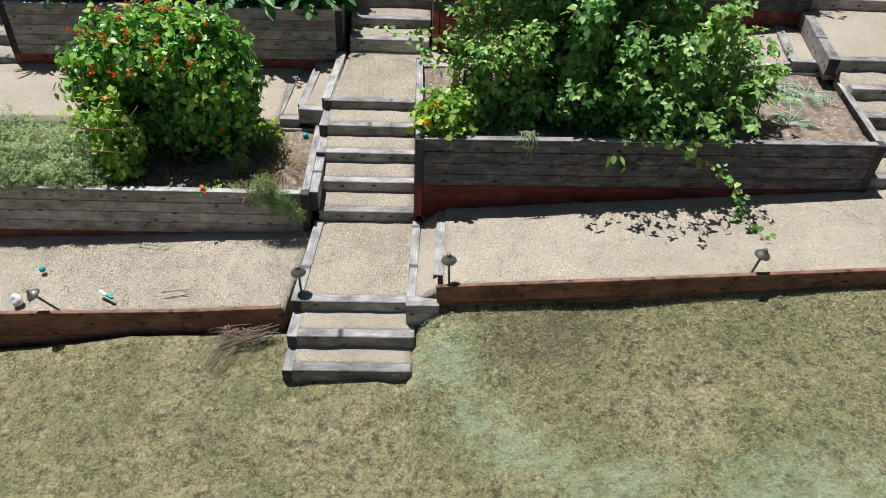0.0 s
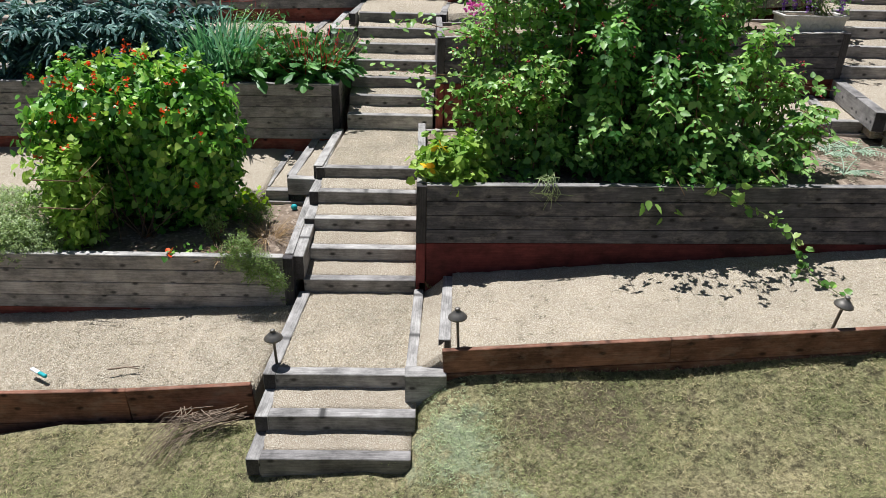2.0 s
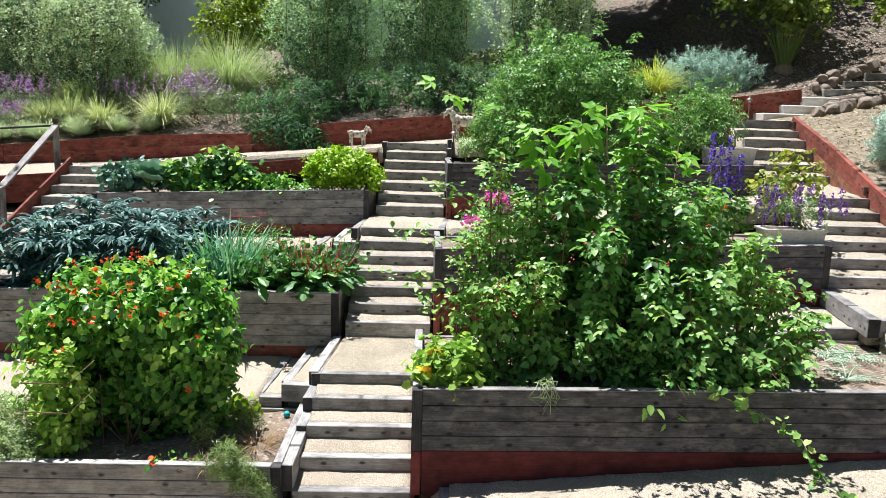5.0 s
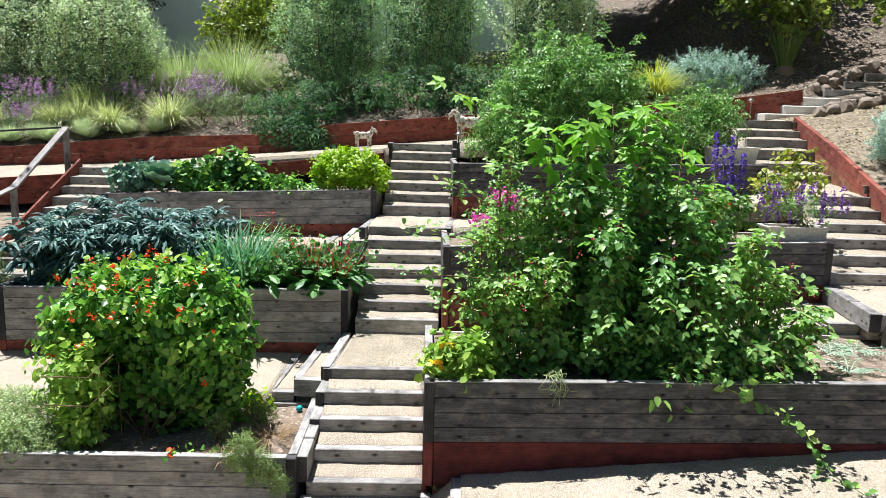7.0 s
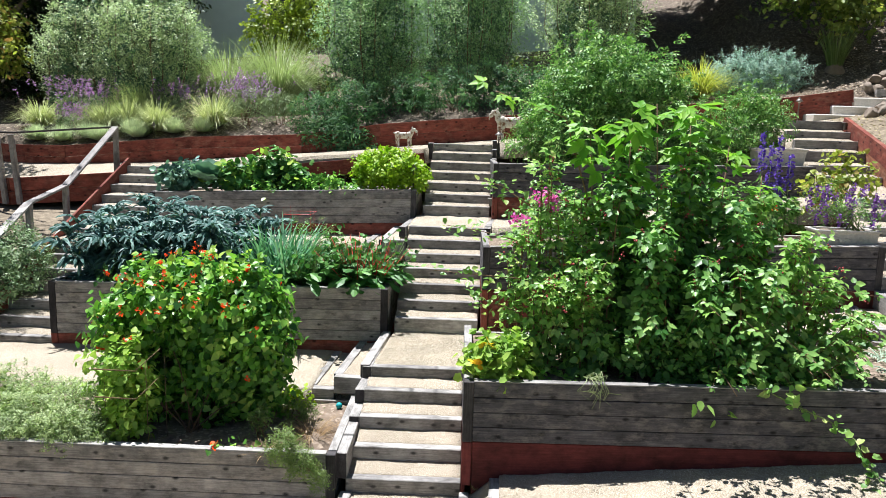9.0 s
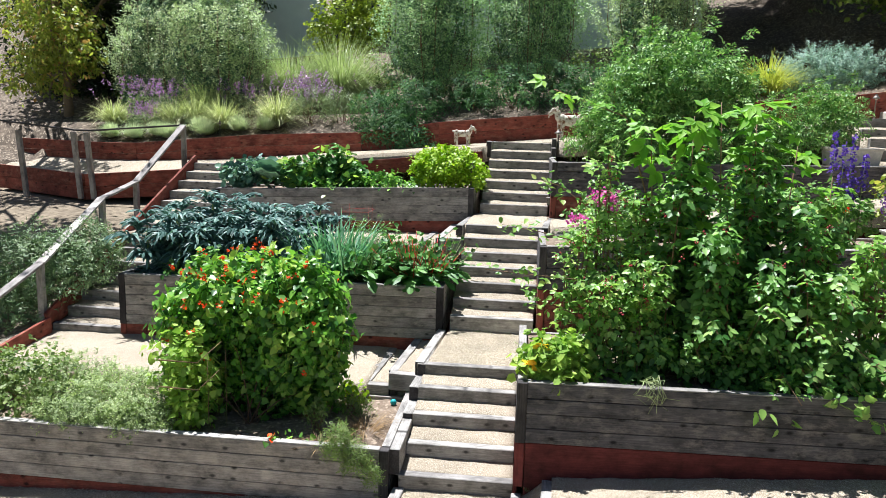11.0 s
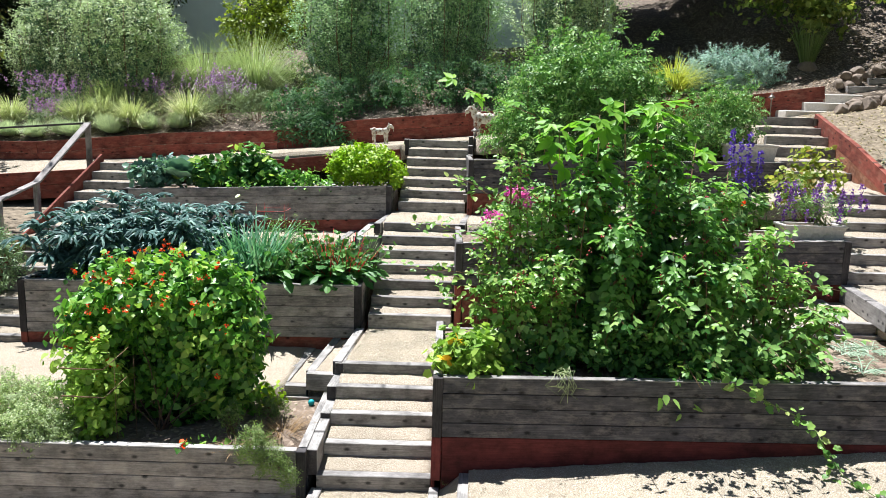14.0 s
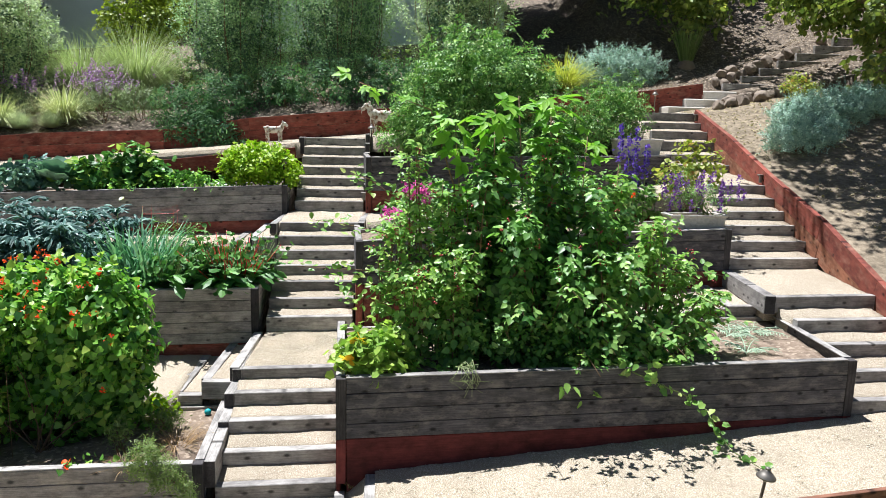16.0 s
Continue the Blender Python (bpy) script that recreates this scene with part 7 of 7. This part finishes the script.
def path_light(x, y, z, h, lean, label, head=0.075):
    """A stake with a collar and a shallow conical hat."""
    pl = thing("path_light", (x, y, z), label, "garden light", "path lights")
    m = Matrix.Translation((x, y, z)) @ Matrix.Rotation(radians(lean[0]), 4, 'X') @ Matrix.Rotation(radians(lean[1]), 4, 'Y')
    part("stake", lathe_bm([(0.012, -0.12), (0.012, h - 0.05), (0.017, h - 0.05), (0.017, h - 0.01)], 10), M_BRONZE, pl, "", m, True)
    hat = part("hat", lathe_bm([(head * 0.93, h - 0.022), (head, h - 0.02), (head * 0.98, h - 0.008), (head * 0.6, h + 0.02), (head * 0.3, h + 0.042), (0.022, h + 0.047)], 24), M_BRONZE, pl, "shallow conical metal hat", m, True)
    part("finial", lathe_bm([(0.02, h + 0.044), (0.022, h + 0.062), (0.012, h + 0.068)], 12), M_BRONZE, hat, "", m, True)
    part("lamp_glass", lathe_bm([(0.02, h - 0.05), (0.024, h - 0.04), (0.024, h - 0.02)], 10), M_CONC, pl, "", m, True)
    return pl


path_light(-1.125, -1.20, 0.49, 0.31, (0, -2), "bronze path light with a conical hat beside the steps")
path_light(0.35, -1.33, 0.82, 0.28, (0, -3), "bronze path light with a conical hat on the edging")
path_light(3.31, -1.36, 1.04, 0.235, (4, 6), "leaning bronze path light on the edging")
path_light(-3.6, -1.24, 0.28, 0.28, (10, -32), "badly leaning bronze path light at the edging")
path_light(0.62, 8.4, 3.5, 0.36, (0, 0), "bronze path light at the top of the steps", 0.08)
path_light(-0.93, 6.25, 2.75, 0.5, (0, 0), "slim path light in the celery", 0.06)
path_light(-6.95, 9.75, 3.5, 0.33, (0, 0), "pale path light above the top wall", 0.07)
path_light(6.75, 9.0, 4.30, 0.42, (0, 0), "path light at the head of the long steps", 0.07)
for x, y, z in ((wall_x(4.95), 4.95, 3.17), (wall_x(7.9), 7.9, 4.2), (0.435, 5.95, 2.72)):
    wl = thing("wall_light", (x, y, z), "small bronze light fixed to the timber", "garden light", "wall lights")
    part("housing", box_bm(0.05, 0.05, 0.12, 0.01), M_BRONZE, wl, "", Matrix.Translation((x - 0.03, y, z)))
    part("hood", box_bm(0.08, 0.07, 0.02, 0.006), M_BRONZE, wl, "", Matrix.Translation((x - 0.04, y, z + 0.066)))

# ---- goat statues ----
M_GOAT, gnt, gb = mat("chipped_white_paint_on_rust", 0.7)
gn = noise_tex(gnt, coords(gnt), 14.0, 6, 0.7)
gnt.links.new(ramp(gnt, gn, ((0.40, (0.22, 0.10, 0.05)), (0.50, (0.62, 0.58, 0.5)), (0.75, (0.75, 0.73, 0.68)))), gb.inputs["Base Color"])


def goat_statue(x, y, z, s, flip):
    """A rounded goat figure in one mesh."""
    bm = bmesh.new()

    def lump(c, r):
        g = bmesh.ops.create_icosphere(bm, subdivisions=2, radius=1)["verts"]
        for v in g:
            v.co = Vector((c[0] + v.co.x * r[0], c[1] + v.co.y * r[1], c[2] + v.co.z * r[2]))
    lump((0.04, 0, 0.67), (0.47, 0.14, 0.20))
    lump((0.34, 0, 0.72), (0.17, 0.13, 0.18))
    lump((-0.28, 0, 0.70), (0.18, 0.13, 0.20))
    lump((-0.42, 0, 0.84), (0.11, 0.085, 0.20))
    lump((-0.54, 0, 1.00), (0.13, 0.075, 0.10))
    lump((-0.66, 0, 0.90), (0.09, 0.05, 0.08))
    lump((-0.72, 0, 0.76), (0.03, 0.02, 0.09))
    for px in (-0.36, -0.24, 0.30, 0.42):
        side = 0.07 if px in (-0.36, 0.42) else -0.07
        lump((px, side, 0.50), (0.075, 0.065, 0.22))
        lump((px - 0.01, side, 0.20), (0.055, 0.05, 0.24))
    for side in (-0.05, 0.05):
        lump((-0.44, side, 1.10), (0.045, 0.03, 0.07))
        lump((-0.43, side * 2.4, 1.0), (0.04, 0.07, 0.035))
    lump((0.52, 0, 0.80), (0.08, 0.035, 0.06))
    m = Matrix.Translation((x, y, z)) @ Matrix.Diagonal((-s if flip else s, s, s, 1))
    for v in bm.verts:
        v.co = m @ v.co
    bmesh.ops.recalc_face_normals(bm, faces=bm.faces)
    ob = part("goat_statue", bm, M_GOAT, None, "", None, True)
    skin = ob.modifiers.new("skin", 'REMESH')
    skin.mode = 'VOXEL'
    skin.voxel_size = 0.022 * s
    skin.use_smooth_shade = True
    return ob


tagged(goat_statue(-1.33, 8.95, 3.52, 0.38, True), "small goat figure in chipped white paint on the path", "statue", "goat figures")
tagged(goat_statue(0.86, 8.9, 3.70, 0.6, False), "larger goat figure in chipped white paint on the path", "statue", "goat figures")

# ---- small things on gravel and lawn ----
M_TEAL = plain("teal_rubber", (0.02, 0.34, 0.36), 0.5)
M_WHITE = plain("white_plastic", (0.75, 0.76, 0.78), 0.4)


def ball(x, y, z, r, material, label):
    bm = bmesh.new()
    bmesh.ops.create_uvsphere(bm, u_segments=18, v_segments=12, radius=r)
    seam = part("ball", bm, material, None, "", Matrix.Translation((x, y, z + r)), True)
    tagged(seam, label, "ball", "toy balls")


ball(-3.95, -0.68, 0.275, 0.033, M_TEAL, "small teal rubber ball lying on gravel")
ball(-1.36, 1.3, 0.82, 0.036, M_TEAL, "small teal marbled ball on dry soil")
toy = thing("toy_knife", (-3.13, -1.1, 0.3), "white and teal plastic garden toy lying on gravel", "toy")
beam("handle", (-3.13, -1.105, 0.365), (-3.05, -1.155, 0.365), 0.03, 0.03, M_TEAL, toy, "teal handle")
beam("blade", (-3.22, -1.045, 0.362), (-3.13, -1.105, 0.362), 0.035, 0.02, M_WHITE, toy, "white blade")
wr = thing("white_toy", (-4.03, -1.16, 0.27), "crumpled white plastic toy on gravel by the edging", "toy")
bm = bmesh.new()
bmesh.ops.create_icosphere(bm, subdivisions=3, radius=0.055)
for v in bm.verts:
    v.co *= 1 + 0.5 * noise.noise(v.co * 14)
    v.co.z *= 1.25
part("body", bm, M_WHITE, wr, "", Matrix.Translation((-4.03, -1.15, 0.305)))
stick = thing("stick", (-2.45, -1.06, 0.36), "dry forked stick lying on gravel", "stick")
tubes("branch", [[(-2.57, -1.08, 0.372), (-2.44, -1.055, 0.378), (-2.32, -1.03, 0.374)], [(-2.40, -1.05, 0.376), (-2.32, -1.065, 0.374)]], 0.009, M_TWIG, stick)
twigs = thing("cut_branches", (-1.8, -1.6, 0.05), "heap of dry cut branches on the lawn edge", "branches")
paths = []
for k in range(56):
    a = Vector((-1.32 - 0.6 * rng.random(), -1.38 - 0.12 * rng.random(), 0.15 + 0.12 * rng.random()))
    b = Vector((-1.88 + rng.normal() * 0.13, -1.55 + rng.normal() * 0.07, 0.12 + 0.05 * rng.random()))
    c = b + Vector((-0.05 - 0.13 * rng.random(), -0.12 - 0.32 * rng.random(), -0.06))
    paths.append([a, a.lerp(b, 0.5) + Vector((0, 0, 0.04 * rng.random())), b, c] if k % 3 else [a, a.lerp(b, 0.5), b])
tubes("twig_mass", paths, 0.0045, M_TWIG, twigs, kind="stuff")

# ---- small grass tufts between the timbers ----
for x, y, z, n, s in ((0.05, -1.58, 0.30, 90, 0.16), (-0.25, -0.12, 0.47, 50, 0.2), (-0.12, -0.3, 0.47, 40, 0.18), (-0.45, -0.15, 0.47, 25, 0.15), (0.14, -0.12, 0.68, 40, 0.12), (-0.2, -1.52, 0.31, 70, 0.25), (-0.15, -1.85, 0.16, 90, 0.3)):
    t = plant("grass_tuft", (x, y, z), "small green grass tuft growing through gravel", "grass", "grass tufts in gravel")
    blades("foliage", n, (x, y, z), s, 0.08, 0.005, M_GBLADE, t, 0.4, 0.5)

# ---- loose stones on the gravel ----


def stones(name, fn, n, label, big=1.0, material=None):
    """Loose angular stones lying on a gravel sheet."""
    uv = rng.random((n, 2))
    P = np.array([fn(u, v) for u, v in uv])
    P[:, 2] += 0.012 * np.array([rough_noise(p[0], p[1], 5.0) + 0.6 * rough_noise(p[0], p[1], 14.0) for p in P]) + 0.002
    o = np.array([[1, 0, 0], [-1, 0, 0], [0, 1, 0], [0, -1, 0], [0, 0, 0.75]], float)
    f = np.array([[0, 2, 4], [2, 1, 4], [1, 3, 4], [3, 0, 4]])
    a = rng.random(n) * 6.28
    c, s = np.cos(a), np.sin(a)
    o = o[None] * (0.6 + 0.8 * rng.random((n, 5, 1)))
    r = np.stack([o[..., 0] * c[:, None] - o[..., 1] * s[:, None], o[..., 0] * s[:, None] + o[..., 1] * c[:, None], o[..., 2]], -1)
    V = (P[:, None] + r * big * (0.0042 + 0.005 * rng.random(n) ** 2)[:, None, None]).reshape(-1, 3)
    F = (f[None] + (np.arange(n) * 5)[:, None, None]).reshape(-1, 3)
    ob = raw_mesh(name, V, F, material or M_STONE, None, label)
    tagged(ob, category="gravel", kind="stuff")


stones("loose_gravel_left", lambda u, v: (-5.2 + (3.88 + 0.17 * v) * u, -1.27 + 1.22 * v, 0.36 + 0.06 * v + 0.052 * min(0, -5.2 + 3.9 * u + 1.3)), 24000, "loose pale gravel stones")
stones("loose_gravel_right", lambda u, v: (0.33 + 0.06 * v + 5.2 * u, -1.40 + 1.3 * v, 0.80 + 0.03 * v + (0.072 + 0.006 * v) * 5.2 * u), 30000, "loose pale gravel stones")
stones("loose_gravel_landing", lambda u, v: (-1.11 + (1.09 + 0.03 * v) * u + 0.1 * v * (1 - u), -1.23 + 1.19 * v, 0.52 + 0.02 * v), 8000, "loose pale gravel stones")
stones("loose_gravel_landing_middle", lambda u, v: (-1.0 + 1.0 * u + (0.13 + 0.03 * u) * v, 1.56 + 1.27 * v, 1.262 + 0.03 * v), 7000, "loose pale gravel stones")

stones("bank_pebbles", lambda u, v: (7.2 + 3.6 * u, -0.3 + 9.6 * v, ground_z(7.2 + 3.6 * u, -0.3 + 9.6 * v)), 2200, "small stones and clods on the dry bank", 3.0, M_CLOD)
stones("slope_bark_chips", lambda u, v: (4.8 + 8.5 * u, 9.8 + 5.5 * v, ground_z(4.8 + 8.5 * u, 9.8 + 5.5 * v)), 12000, "bark chips on the slope", 3.4, M_CHIP)

# ---- grass blades over the lawn near the camera ----
n = 330000
X, Y = rng.uniform(-5.2, 6.2, n), -1.47 - 4.0 * rng.random(n) ** 1.15
keep = ~((X > -1.27) & (X < 0.03) & (Y > -2.02))
X, Y = X[keep], Y[keep]
Z = np.array([ground_z(a, b) for a, b in zip(X, Y)])
P = np.stack([X, Y, Z + 0.003], -1)
tone = np.array([noise.noise((a * 1.1, b * 1.1, 9.0)) + 0.6 * noise.noise((a * 4, b * 4, 2.0)) + 0.4 * noise.noise((a * 11, b * 11, 4.0)) for a, b in zip(X, Y)])
fine = np.array([noise.noise((a * 9, b * 9, 7.0)) + 0.7 * noise.noise((a * 23, b * 23, 3.0)) for a, b in zip(X, Y)])
bare = 0.5 * tone + fine + 0.25 * rng.normal(size=len(X)) < -0.22
dye = np.full(len(X), 9.0)
for cx, cy, rx, ry in ((0.28, -1.95, 0.48, 0.5), (0.62, -2.4, 0.6, 0.36), (1.0, -2.75, 0.65, 0.4), (3.3, -3.4, 1.1, 0.7), (1.8, -3.2, 0.9, 0.4), (2.6, -3.8, 1.5, 0.7)):
    dye = np.minimum(dye, ((X - cx) / rx) ** 2 + ((Y - cy) / ry) ** 2)
blue = (dye + 0.5 * rng.normal(size=len(X)) + 1.6 * tone < 0.45) & ~bare
ok = (tone + 0.45 * rng.normal(size=len(X)) > 0.0) & ~blue & ~bare
for sel, material, nm, lab in ((ok, M_GBLADE, "lawn_grass_green", "short green grass blades"), (~ok & ~blue & ~bare, M_STRAW, "lawn_grass_dry", "short dry straw-coloured grass blades"), (blue, M_DYE, "lawn_grass_dyed", "short grass blades with a bluish dye")):
    Q = P[sel]
    lean = rng.normal(size=(len(Q), 3)) * [1, 1, 0.3] + [0, 0, 0.7]
    g = leaves(nm, Q, unit(rng.normal(size=Q.shape) * 0.45 + [0, 0, 1]), lean, 0.016 + 0.034 * rng.random(len(Q)), "blade", material, None, lab)
    tagged(g, category="grass")

# ---- leaf litter on the dry bank ----
n = 5000
X, Y = 7.2 + 4.0 * rng.random(n), -0.4 + 9.6 * rng.random(n)
P = np.array([(a, b, ground_z(a, b) + 0.008) for a, b in zip(X, Y)])
g = leaves("leaf_litter", P, unit(rng.normal(size=P.shape) * 0.35 + [0, 0, 1]), rng.normal(size=P.shape), 0.025 + 0.04 * rng.random(n) ** 2, "oval", M_STRAW, None, "dry brown fallen leaves on the bank")
tagged(g, category="leaf litter")
